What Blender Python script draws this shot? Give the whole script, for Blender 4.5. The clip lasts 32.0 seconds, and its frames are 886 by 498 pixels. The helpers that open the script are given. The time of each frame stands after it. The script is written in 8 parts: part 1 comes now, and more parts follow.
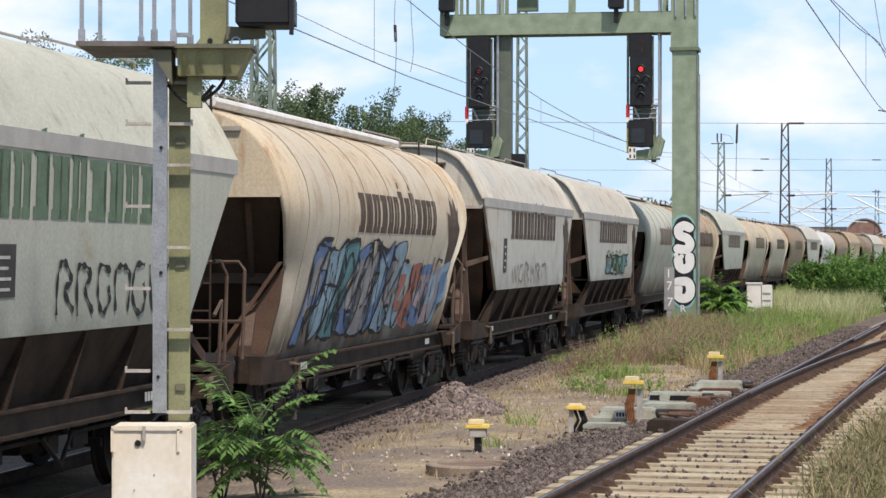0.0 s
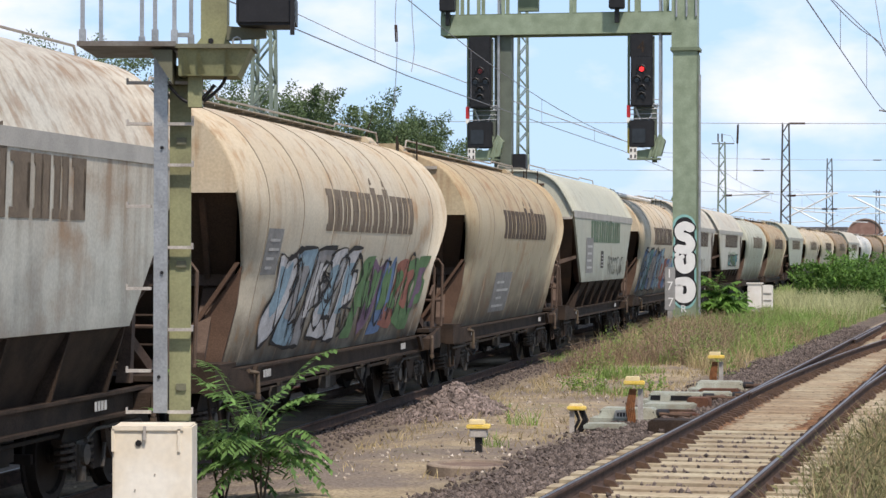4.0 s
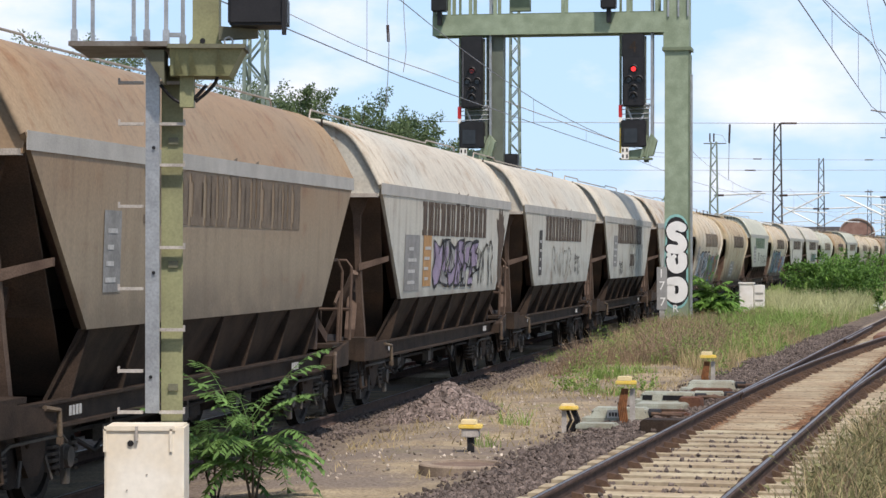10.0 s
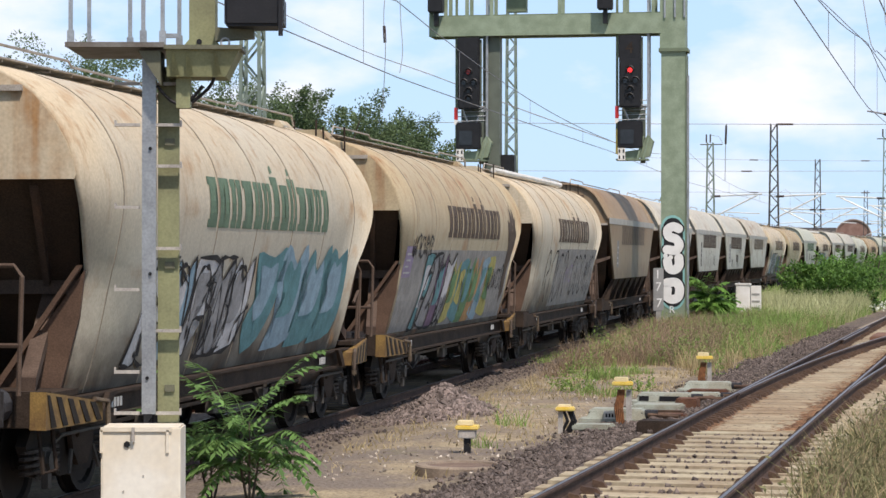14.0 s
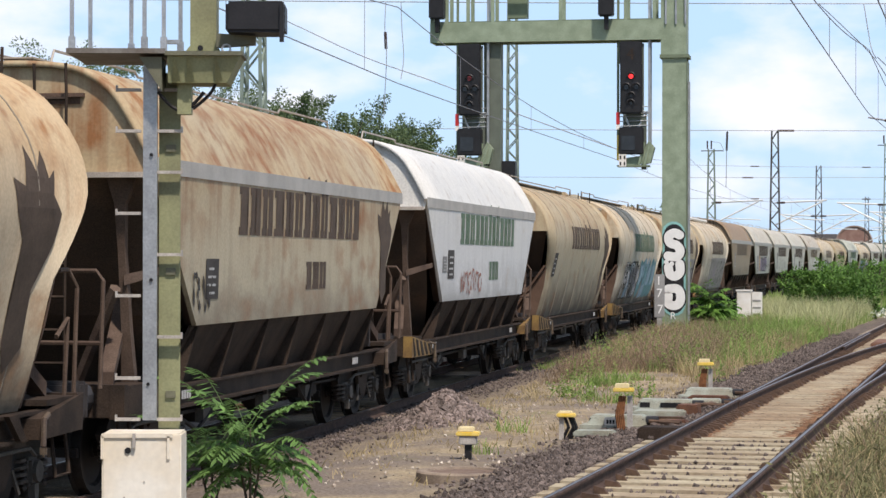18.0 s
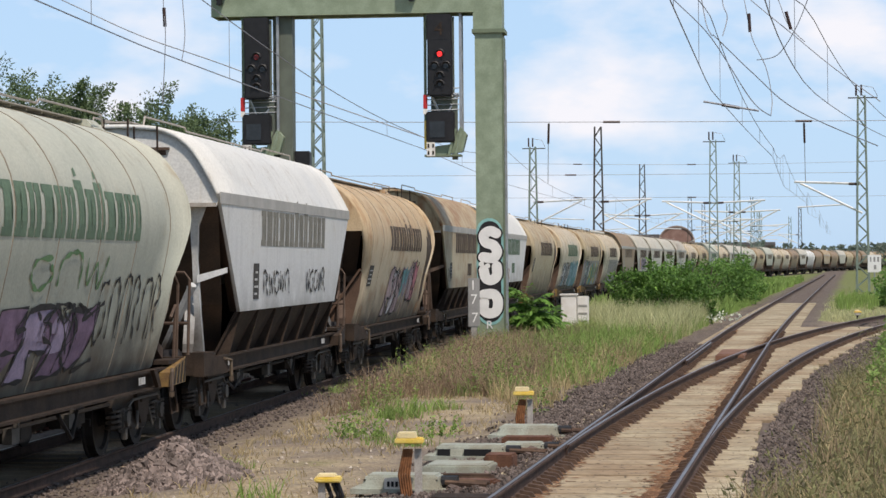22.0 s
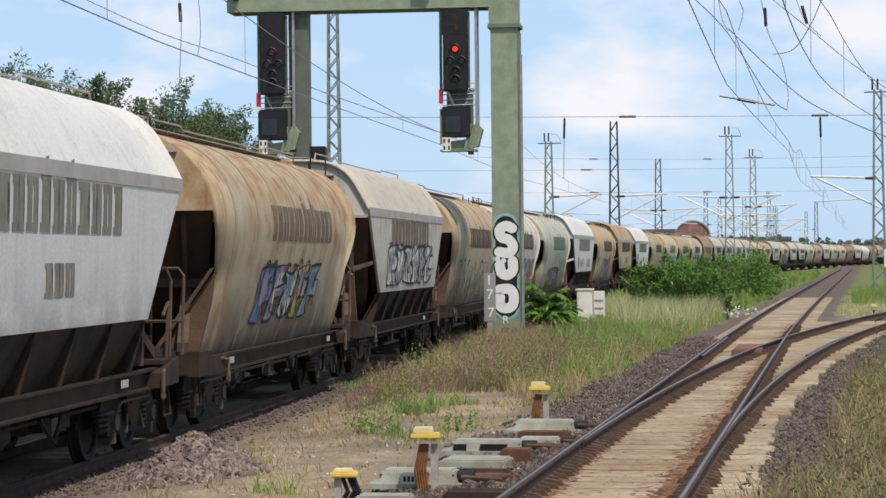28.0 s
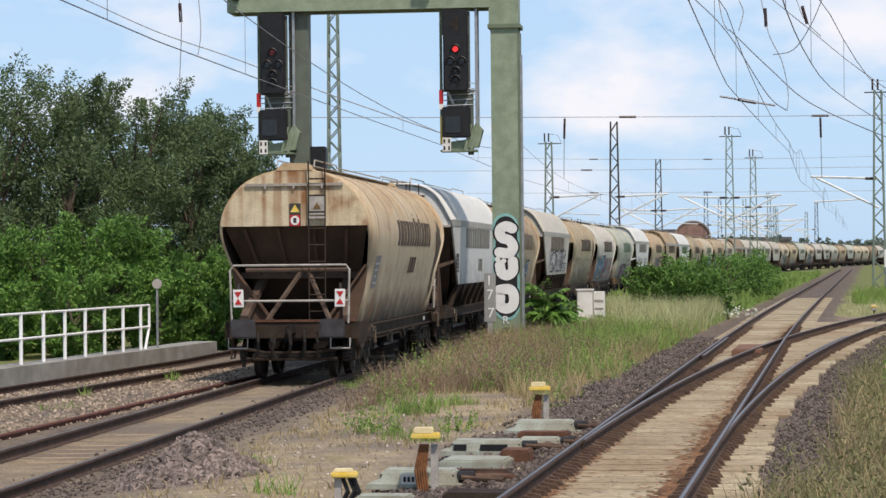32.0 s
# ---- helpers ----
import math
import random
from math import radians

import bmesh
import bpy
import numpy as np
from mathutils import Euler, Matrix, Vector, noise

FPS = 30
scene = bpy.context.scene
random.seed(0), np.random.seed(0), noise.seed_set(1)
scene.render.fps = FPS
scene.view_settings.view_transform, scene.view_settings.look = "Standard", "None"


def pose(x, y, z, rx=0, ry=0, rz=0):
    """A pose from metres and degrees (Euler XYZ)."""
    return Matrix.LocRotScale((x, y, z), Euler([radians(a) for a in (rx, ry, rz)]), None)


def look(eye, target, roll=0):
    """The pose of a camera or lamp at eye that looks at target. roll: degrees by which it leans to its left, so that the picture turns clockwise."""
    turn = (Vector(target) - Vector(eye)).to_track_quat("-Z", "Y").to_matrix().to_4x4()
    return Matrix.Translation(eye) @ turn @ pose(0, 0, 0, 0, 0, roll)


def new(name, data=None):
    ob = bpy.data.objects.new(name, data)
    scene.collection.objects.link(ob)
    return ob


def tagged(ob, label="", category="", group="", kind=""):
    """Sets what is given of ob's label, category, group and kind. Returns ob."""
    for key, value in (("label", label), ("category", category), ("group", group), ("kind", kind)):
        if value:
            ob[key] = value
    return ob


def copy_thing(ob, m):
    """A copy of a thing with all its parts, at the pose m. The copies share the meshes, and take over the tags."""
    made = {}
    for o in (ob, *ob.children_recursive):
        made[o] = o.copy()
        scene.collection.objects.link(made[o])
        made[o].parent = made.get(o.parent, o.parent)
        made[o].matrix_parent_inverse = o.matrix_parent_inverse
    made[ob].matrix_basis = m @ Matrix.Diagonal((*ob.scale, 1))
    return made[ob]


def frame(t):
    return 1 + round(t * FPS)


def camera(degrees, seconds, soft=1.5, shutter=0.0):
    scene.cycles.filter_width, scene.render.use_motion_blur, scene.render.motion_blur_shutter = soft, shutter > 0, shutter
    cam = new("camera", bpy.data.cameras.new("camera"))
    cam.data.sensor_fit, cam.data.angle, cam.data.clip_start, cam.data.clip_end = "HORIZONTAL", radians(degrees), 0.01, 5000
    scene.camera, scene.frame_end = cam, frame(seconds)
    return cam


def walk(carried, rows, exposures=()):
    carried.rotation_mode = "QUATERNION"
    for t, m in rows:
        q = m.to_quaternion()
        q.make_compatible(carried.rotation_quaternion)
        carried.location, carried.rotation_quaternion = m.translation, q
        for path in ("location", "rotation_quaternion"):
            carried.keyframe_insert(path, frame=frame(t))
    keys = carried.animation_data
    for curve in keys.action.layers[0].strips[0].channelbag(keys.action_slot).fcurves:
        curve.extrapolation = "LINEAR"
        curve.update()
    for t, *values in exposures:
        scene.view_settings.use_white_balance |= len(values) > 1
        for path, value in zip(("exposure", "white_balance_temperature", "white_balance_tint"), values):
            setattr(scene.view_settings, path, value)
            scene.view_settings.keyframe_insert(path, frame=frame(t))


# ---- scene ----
cam = camera(22.007, 32.0, soft=1.5)
CAM_ROWS = [
    (0.0, pose(-0.418, -3.053, 1.992, 90.110, -0.084, -0.759)),
    (1.0, pose(-0.418, -3.053, 1.992, 90.110, -0.066, -0.740)),
    (2.0, pose(-0.418, -3.053, 1.992, 90.108, -0.068, -0.719)),
    (3.0, pose(-0.418, -3.053, 1.992, 90.108, -0.074, -0.719)),
    (3.5, pose(-0.418, -3.053, 1.992, 90.107, -0.085, -0.724)),
    (5.5, pose(-0.418, -3.053, 1.992, 90.133, -0.159, -0.803)),
    (7.0, pose(-0.418, -3.053, 1.992, 90.130, -0.156, -0.837)),
    (8.0, pose(-0.418, -3.053, 1.992, 90.122, -0.117, -0.877)),
    (9.0, pose(-0.418, -3.053, 1.992, 90.115, -0.088, -0.915)),
    (10.0, pose(-0.418, -3.053, 1.992, 90.110, -0.070, -0.942)),
    (11.0, pose(-0.418, -3.053, 1.992, 90.112, -0.071, -0.962)),
    (12.0, pose(-0.418, -3.053, 1.992, 90.125, -0.062, -0.988)),
    (13.0, pose(-0.418, -3.053, 1.992, 90.132, -0.061, -1.015)),
    (14.0, pose(-0.418, -3.053, 1.992, 90.134, -0.069, -1.029)),
    (14.5, pose(-0.418, -3.053, 1.992, 90.133, -0.062, -1.032)),
    (16.5, pose(-0.418, -3.053, 1.992, 90.124, -0.040, -1.062)),
    (17.0, pose(-0.418, -3.053, 1.992, 90.124, -0.040, -1.062)),
    (17.5, pose(-0.418, -3.053, 1.992, 90.194, -0.140, -1.004)),
    (18.0, pose(-0.418, -3.053, 1.992, 90.291, -0.090, -1.004)),
    (18.5, pose(-0.334, -2.468, 1.991, 90.394, -0.050, -0.922)),
    (19.0, pose(-0.25, -1.9, 1.991, 90.490, -0.267, -1.467)),
    (19.5, pose(0.212, 1.345, 1.987, 90.559, -0.253, -3.829)),
    (20.0, pose(0.531, 3.576, 1.984, 90.685, 0.162, -4.924)),
    (20.5, pose(0.745, 5.066, 1.983, 90.745, 0.126, -6.080)),
    (21.0, pose(0.745, 5.066, 1.983, 90.624, 0.343, -6.414)),
    (21.5, pose(0.745, 5.066, 1.983, 90.461, 0.457, -5.629)),
    (22.0, pose(0.745, 5.066, 1.983, 90.364, 0.489, -5.421)),
    (22.5, pose(0.745, 5.066, 1.983, 90.243, 0.524, -5.483)),
    (23.0, pose(0.745, 5.066, 1.983, 90.224, 0.544, -5.482)),
    (24.0, pose(0.745, 5.066, 1.983, 90.193, 0.518, -5.455)),
    (25.0, pose(0.745, 5.066, 1.983, 90.175, 0.513, -5.394)),
    (25.5, pose(0.745, 5.066, 1.983, 90.177, 0.483, -5.364)),
    (27.5, pose(0.745, 5.066, 1.983, 90.237, 0.541, -5.037)),
    (28.5, pose(0.745, 5.066, 1.983, 90.243, 0.566, -5.017)),
    (29.5, pose(0.745, 5.066, 1.983, 90.252, 0.589, -4.989)),
    (30.5, pose(0.745, 5.066, 1.983, 90.253, 0.562, -4.999)),
    (32.0, pose(0.745, 5.066, 1.983, 90.248, 0.554, -5.018)),
]
walk(cam, CAM_ROWS, exposures=[(0, 0.29, 6750, 17), (18, 0.29, 6750, 17), (20.5, 0.1, 6850, 16), (32, 0.1, 6850, 16)])


# ---- light ----
def build_world():
    w = bpy.data.worlds.new("sky")
    scene.world = w
    w.use_nodes = True
    nt = w.node_tree
    nt.nodes.clear()
    N, Lk = nt.nodes.new, nt.links.new
    out, bg = N("ShaderNodeOutputWorld"), N("ShaderNodeBackground")
    sky = N("ShaderNodeTexSky")
    sky.sky_type, sky.sun_disc = 'NISHITA', False
    sky.sun_elevation, sky.sun_rotation = radians(57), radians(159)
    sky.dust_density, sky.ozone_density = 0.6, 2.0
    tc, mp = N("ShaderNodeTexCoord"), N("ShaderNodeMapping")
    mp.inputs["Scale"].default_value = (1, 1, 2.2)
    n1 = N("ShaderNodeTexNoise")
    n1.inputs["Scale"].default_value, n1.inputs["Detail"].default_value = 11, 8
    n1.inputs["Roughness"].default_value = 0.52
    ramp = N("ShaderNodeValToRGB")
    ramp.color_ramp.elements[0].position, ramp.color_ramp.elements[1].position = 0.52, 0.74
    mix = N("ShaderNodeMix")
    mix.data_type = 'RGBA'
    mix.inputs[7].default_value = (9.7, 10.3, 11.1, 1)
    blue = N("ShaderNodeMix")
    blue.data_type = 'RGBA'
    sep, up = N("ShaderNodeSeparateXYZ"), N("ShaderNodeMapRange")
    up.inputs[1].default_value, up.inputs[2].default_value, up.inputs[3].default_value, up.inputs[4].default_value = 0.12, 0.6, 0.75, 0.12
    Lk(tc.outputs["Generated"], sep.inputs[0])
    Lk(sep.outputs[2], up.inputs[0])
    Lk(up.outputs[0], blue.inputs[0])
    blue.inputs[7].default_value = (5.6, 8.8, 12.4, 1)
    Lk(tc.outputs["Generated"], mp.inputs[0])
    Lk(mp.outputs[0], n1.inputs["Vector"])
    # cumulus banks low over the horizon: azimuth from north, elevation, half width, half height, in degrees
    def math_node(op, p, q):
        m = N("ShaderNodeMath")
        m.operation = op
        for k, v in enumerate((p, q)):
            if isinstance(v, (int, float)):
                m.inputs[k].default_value = v
            else:
                Lk(v, m.inputs[k])
        return m.outputs[0]
    total = n1.outputs[0]
    for az, el, wa, we, gain in ((8.7, 4.6, 1.7, 0.95, 0.15), (10.6, 3.6, 2.2, 0.5, 0.06), (-0.6, 4.6, 1.3, 0.4, 0.1), (-7.2, 5.3, 1.4, 0.5, 0.12), (-3.4, 6.2, 1.3, 0.5, 0.09), (15.2, 6.3, 1.4, 0.9, 0.13), (-2.4, 3.7, 0.5, 0.4, 0.12), (-8.5, 6.6, 3.2, 1.4, 0.1), (30, 9, 9, 4, 0.12), (-32, 12, 12, 5, 0.14), (70, 15, 16, 7, 0.12)):
        c, s_ = math.cos(radians(az)), math.sin(radians(az))
        dot = N("ShaderNodeVectorMath")
        dot.operation = 'DOT_PRODUCT'
        dot.inputs[1].default_value = (c, -s_, 0)
        Lk(tc.outputs["Generated"], dot.inputs[0])
        a = math_node('DIVIDE', dot.outputs["Value"], math.sin(radians(wa)))
        e = math_node('DIVIDE', math_node('SUBTRACT', sep.outputs[2], math.sin(radians(el))), math.sin(radians(we)))
        d2 = math_node('ADD', math_node('MULTIPLY', a, a), math_node('MULTIPLY', e, e))
        front = math_node('GREATER_THAN', sep.outputs[1], 0.0)
        blob = math_node('MULTIPLY', math_node('DIVIDE', gain, math_node('ADD', 1.0, math_node('MULTIPLY', d2, d2))), front)
        total = math_node('ADD', total, blob)
    Lk(total, ramp.inputs[0])
    Lk(ramp.outputs[0], mix.inputs[0])
    Lk(sky.outputs[0], blue.inputs[6])
    Lk(blue.outputs[2], mix.inputs[6])
    Lk(mix.outputs[2], bg.inputs[0])
    bg.inputs[1].default_value = 0.085
    Lk(bg.outputs[0], out.inputs[0])
    sun = new("sun", bpy.data.lights.new("sun", 'SUN'))
    sun.data.energy, sun.data.angle, sun.data.color = 3.5, radians(3), (1.0, 0.945, 0.85)
    sun.matrix_basis = look((0, 0, 50), Vector((0, 0, 50)) - Vector((math.cos(radians(57)) * 0.358, -math.cos(radians(57)) * 0.934, math.sin(radians(57)))))


build_world()


# ---- materials ----
def mat(name, col, rough=0.7, metal=0.0, var=0.25, scale=8.0, bump=0.0, col2=None, fine=60.0, rnd=0.0, spec=0.3, stretch=None, wide=False):
    """Plain surface with two scales of noise, an optional second colour, relief and variation from piece to piece."""
    m = bpy.data.materials.new(name)
    m.use_nodes = True
    nt = m.node_tree
    b = nt.nodes["Principled BSDF"]
    N, Lk = nt.nodes.new, nt.links.new
    tc = N("ShaderNodeTexCoord")
    src = N("ShaderNodeNewGeometry").outputs["Position"] if wide else tc.outputs["Object"]
    if stretch:
        mp = N("ShaderNodeMapping")
        mp.inputs["Scale"].default_value = stretch
        Lk(src, mp.inputs[0])
        src = mp.outputs[0]
    n1, n2 = N("ShaderNodeTexNoise"), N("ShaderNodeTexNoise")
    for n, s, d in ((n1, scale, 5), (n2, fine, 3)):
        n.inputs["Scale"].default_value, n.inputs["Detail"].default_value = s, d
        Lk(src, n.inputs["Vector"])
    mix = N("ShaderNodeMix")
    mix.data_type = 'RGBA'
    c2 = col2 or tuple(c * (1 - var) for c in col)
    mix.inputs[6].default_value, mix.inputs[7].default_value = (*col, 1), (*c2, 1)
    r = N("ShaderNodeMapRange")
    r.inputs[1].default_value, r.inputs[2].default_value = 0.36, 0.64
    Lk(n1.outputs[0], r.inputs[0])
    Lk(r.outputs[0], mix.inputs[0])
    hsv = N("ShaderNodeHueSaturation")
    r2 = N("ShaderNodeMapRange")
    r2.inputs[1].default_value, r2.inputs[2].default_value = 0.3, 0.7
    r2.inputs[3].default_value, r2.inputs[4].default_value = 1 - var * 0.6, 1 + var * 0.5
    Lk(n2.outputs[0], r2.inputs[0])
    val = r2.outputs[0]
    if rnd:
        oi = N("ShaderNodeObjectInfo")
        r3 = N("ShaderNodeMapRange")
        r3.inputs[3].default_value, r3.inputs[4].default_value = 1 - rnd, 1 + rnd
        Lk(oi.outputs["Random"], r3.inputs[0])
        mu = N("ShaderNodeMath")
        mu.operation = 'MULTIPLY'
        Lk(val, mu.inputs[0])
        Lk(r3.outputs[0], mu.inputs[1])
        val = mu.outputs[0]
    Lk(val, hsv.inputs["Value"])
    Lk(mix.outputs[2], hsv.inputs["Color"])
    Lk(hsv.outputs[0], b.inputs["Base Color"])
    b.inputs["Roughness"].default_value, b.inputs["Metallic"].default_value = rough, metal
    b.inputs["Specular IOR Level"].default_value = spec
    if bump:
        bp = N("ShaderNodeBump")
        bp.inputs["Strength"].default_value, bp.inputs["Distance"].default_value = 0.8, bump
        Lk(n2.outputs[0], bp.inputs["Height"])
        Lk(bp.outputs[0], b.inputs["Normal"])
    return m


def wagon_paint(name, low, high, rust, amount, streak=0.5, cake_shade_z=1.75):
    """Weathered wagon paint: dirt settled on the roof, brake dust with the lower flank's shade in the colour, rust
    patches and streaks that run down.
    """
    m = bpy.data.materials.new(name)
    m.use_nodes = True
    nt = m.node_tree
    b = nt.nodes["Principled BSDF"]
    N, Lk = nt.nodes.new, nt.links.new
    tc, oi = N("ShaderNodeTexCoord"), N("ShaderNodeObjectInfo")
    add = N("ShaderNodeVectorMath")
    Lk(tc.outputs["Object"], add.inputs[0])
    sc = N("ShaderNodeVectorMath")
    sc.operation = 'SCALE'
    sc.inputs[0].default_value = (37, 91, 53)
    Lk(oi.outputs["Random"], sc.inputs["Scale"])
    Lk(sc.outputs[0], add.inputs[1])

    def noise_of(scale3, detail):
        mp, n = N("ShaderNodeMapping"), N("ShaderNodeTexNoise")
        mp.inputs["Scale"].default_value = scale3
        Lk(add.outputs[0], mp.inputs[0])
        Lk(mp.outputs[0], n.inputs["Vector"])
        n.inputs["Scale"].default_value, n.inputs["Detail"].default_value = 1.0, detail
        return n.outputs[0]

    def ramped(v, a, c, lo=0.0, hi=1.0):
        r = N("ShaderNodeMapRange")
        r.inputs[1].default_value, r.inputs[2].default_value = a, c
        r.inputs[3].default_value, r.inputs[4].default_value = lo, hi
        Lk(v, r.inputs[0])
        return r.outputs[0]

    def times(p, q, op='MULTIPLY'):
        mu = N("ShaderNodeMath")
        mu.operation = op
        mu.use_clamp = op == 'ADD'
        Lk(p, mu.inputs[0])
        Lk(q, mu.inputs[1])
        return mu.outputs[0]

    def blend(fac, p, q):
        mx = N("ShaderNodeMix")
        mx.data_type = 'RGBA'
        Lk(fac, mx.inputs[0])
        for i, c in ((6, p), (7, q)):
            if isinstance(c, tuple):
                mx.inputs[i].default_value = (*c, 1)
            else:
                Lk(c, mx.inputs[i])
        return mx.outputs[2]

    sep = N("ShaderNodeSeparateXYZ")
    Lk(tc.outputs["Object"], sep.inputs[0])
    z = sep.outputs[2]
    big, mid = noise_of((0.5, 0.45, 0.6), 4), noise_of((2.2, 1.6, 2.2), 6)
    runs, fine = noise_of((7, 5.5, 0.35), 5), noise_of((30, 30, 30), 3)
    height = times(ramped(z, 2.3, 3.3), ramped(big, 0.3, 0.7, 0.3, 1.3))
    col = blend(height, low, high)
    dust = times(ramped(z, 2.4, 1.15), ramped(mid, 0.34, 0.62, 0.25, 1.1))  # brake dust in patches, with the tucked-under flank's shade in the colour
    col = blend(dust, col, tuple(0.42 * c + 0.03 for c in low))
    caked_shade = times(ramped(z, cake_shade_z, 1.15), ramped(mid, 0.28, 0.6, 0.55, 1.0))  # dirt thrown up by the wheels, plus more painted lower-flank shade
    col = blend(caked_shade, col, (0.085, 0.069, 0.054))
    grime = tuple(c * 0.52 for c in low)
    col = blend(times(ramped(runs, 0.42, 0.7, 0, streak), ramped(mid, 0.3, 0.55)), col, grime)
    patches = times(ramped(mid, 0.62 - 0.2 * amount, 0.85 - 0.2 * amount), ramped(big, 0.35, 0.65))
    drips = times(ramped(runs, 0.62 - 0.2 * amount, 0.8 - 0.2 * amount, 0, 0.6), ramped(z, 2.2, 3.5))
    col = blend(times(patches, drips, 'ADD'), col, rust)
    hsv = N("ShaderNodeHueSaturation")
    Lk(ramped(fine, 0.3, 0.7, 0.88, 1.1), hsv.inputs["Value"])
    Lk(col, hsv.inputs["Color"])
    Lk(hsv.outputs[0], b.inputs["Base Color"])
    b.inputs["Roughness"].default_value = 0.62
    b.inputs["Specular IOR Level"].default_value = 0.25
    bp = N("ShaderNodeBump")
    bp.inputs["Strength"].default_value, bp.inputs["Distance"].default_value = 0.5, 0.012
    Lk(mid, bp.inputs["Height"])
    Lk(bp.outputs[0], b.inputs["Normal"])
    return m


M_STEEL = mat("brown_steel", (0.03, 0.0225, 0.0175), 0.8, 0, 0.45, 3, 0.004, (0.056, 0.039, 0.029), spec=0.15)
# M_SLOPE, M_CAVE and M_INNER carry the shade of the recessed ends in their colour
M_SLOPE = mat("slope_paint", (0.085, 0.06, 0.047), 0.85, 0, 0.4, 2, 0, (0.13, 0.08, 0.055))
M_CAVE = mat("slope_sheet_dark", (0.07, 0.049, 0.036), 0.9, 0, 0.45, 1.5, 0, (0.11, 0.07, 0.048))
M_BUFFER = mat("buffer_grey", (0.07, 0.07, 0.075), 0.6, 0.2, 0.35, 4, 0, (0.045, 0.04, 0.04))
M_POST = mat("end_post_paint", (0.125, 0.088, 0.066), 0.8, 0, 0.4, 3, 0, (0.075, 0.05, 0.038), spec=0.2)
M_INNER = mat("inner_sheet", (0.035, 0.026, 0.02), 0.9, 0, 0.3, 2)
M_BLACK = mat("grimy_black", (0.011, 0.0095, 0.009), 0.8, 0, 0.4, 6, 0.003, (0.026, 0.02, 0.016))
M_WHEEL = mat("wheel_steel", (0.016, 0.0135, 0.012), 0.7, 0.1, 0.3, 9)
M_RAIL_TOP = mat("rail_head", (0.29, 0.27, 0.265), 0.4, 0.85, 0.25, 2, 0, None, 20)
M_RAIL = mat("rail_side", (0.088, 0.056, 0.044), 0.85, 0.0, 0.4, 6, 0.002)
M_RAIL_RED = mat("red_rusted_rail", (0.17, 0.07, 0.052), 0.9, 0, 0.4, 5, 0.002, (0.11, 0.05, 0.04))
M_SLEEPER = mat("concrete_sleeper", (0.42, 0.355, 0.24), 0.92, 0, 0.4, 0.5, 0.004, (0.29, 0.21, 0.13), 9, 0.09, wide=True)
M_SLEEPER_N = mat("pale_concrete_sleeper", (0.47, 0.41, 0.285), 0.92, 0, 0.35, 1.1, 0.004, (0.34, 0.27, 0.18), 14, 0.1, wide=True)
M_CLIP = mat("rusty_fastening", (0.12, 0.075, 0.05), 0.9, 0, 0.4, 3, 0, (0.075, 0.048, 0.036), 20, wide=True)
M_WOOD = mat("dark_sleeper", (0.33, 0.245, 0.155), 0.9, 0, 0.4, 4, 0.006, (0.2, 0.145, 0.095), 40, 0.2)
M_GREEN = mat("signal_green_paint", (0.27, 0.33, 0.235), 0.55, 0, 0.16, 2.5, 0.0, (0.2, 0.25, 0.17), 30)
# darker copy of the signal green, with the shaded side put into its colour
M_GREEN_D = mat("green_side_paint", (0.16, 0.2, 0.13), 0.6, 0, 0.2, 3)
M_GALV = mat("galvanised", (0.42, 0.44, 0.45), 0.45, 0.6, 0.25, 5, 0, None, 60)
M_DARK = mat("black_lacquer", (0.018, 0.018, 0.02), 0.5, 0, 0.3, 6)
M_WHITE = mat("white_paint", (0.78, 0.77, 0.73), 0.6, 0, 0.1, 3, 0, (0.66, 0.63, 0.56))
M_CONC = mat("concrete", (0.33, 0.325, 0.3), 0.9, 0, 0.25, 2, 0.004, (0.23, 0.225, 0.2))
M_YELLOW = mat("yellow_paint", (0.72, 0.5, 0.06), 0.55, 0, 0.15, 8, 0, (0.8, 0.62, 0.2))
M_RED = mat("red_paint", (0.5, 0.03, 0.03), 0.5, 0, 0.15, 8)


# ---- small mesh tools ----
def part(name, bm, material, parent=None, label="", smooth=False):
    me = bpy.data.meshes.new(name)
    bm.to_mesh(me)
    bm.free()
    if smooth:
        me.polygons.foreach_set("use_smooth", [True] * len(me.polygons))
    me.materials.append(material)
    ob = new(name, me)
    if parent:
        ob.parent = parent
    if label:
        ob["label"] = label
    return ob


def share(ob, m, parent=None):
    """Another object on the same mesh."""
    o = new(ob.name.split(".")[0], ob.data)
    o.matrix_basis = m
    o.parent = parent or ob.parent
    if "label" in ob:
        o["label"] = ob["label"]
    return o


def empty(name, m, label="", category="", group="", kind=""):
    e = new(name)
    e.empty_display_size = 0.2
    e.matrix_basis = m
    return tagged(e, label, category, group, kind)


def box(bm, c, s, rot=(0, 0, 0), bevel=0.0):
    m = Matrix.Translation(c) @ Euler([radians(a) for a in rot]).to_matrix().to_4x4() @ Matrix.Diagonal((*s, 1))
    g = bmesh.ops.create_cube(bm, size=1, matrix=m)
    if bevel:
        es = list({e for v in g["verts"] for e in v.link_edges})
        bmesh.ops.bevel(bm, geom=es, offset=bevel, segments=2, affect='EDGES')
    return bm


def boxed(c, s, rot=(0, 0, 0), bevel=0.0):
    return box(bmesh.new(), c, s, rot, bevel)


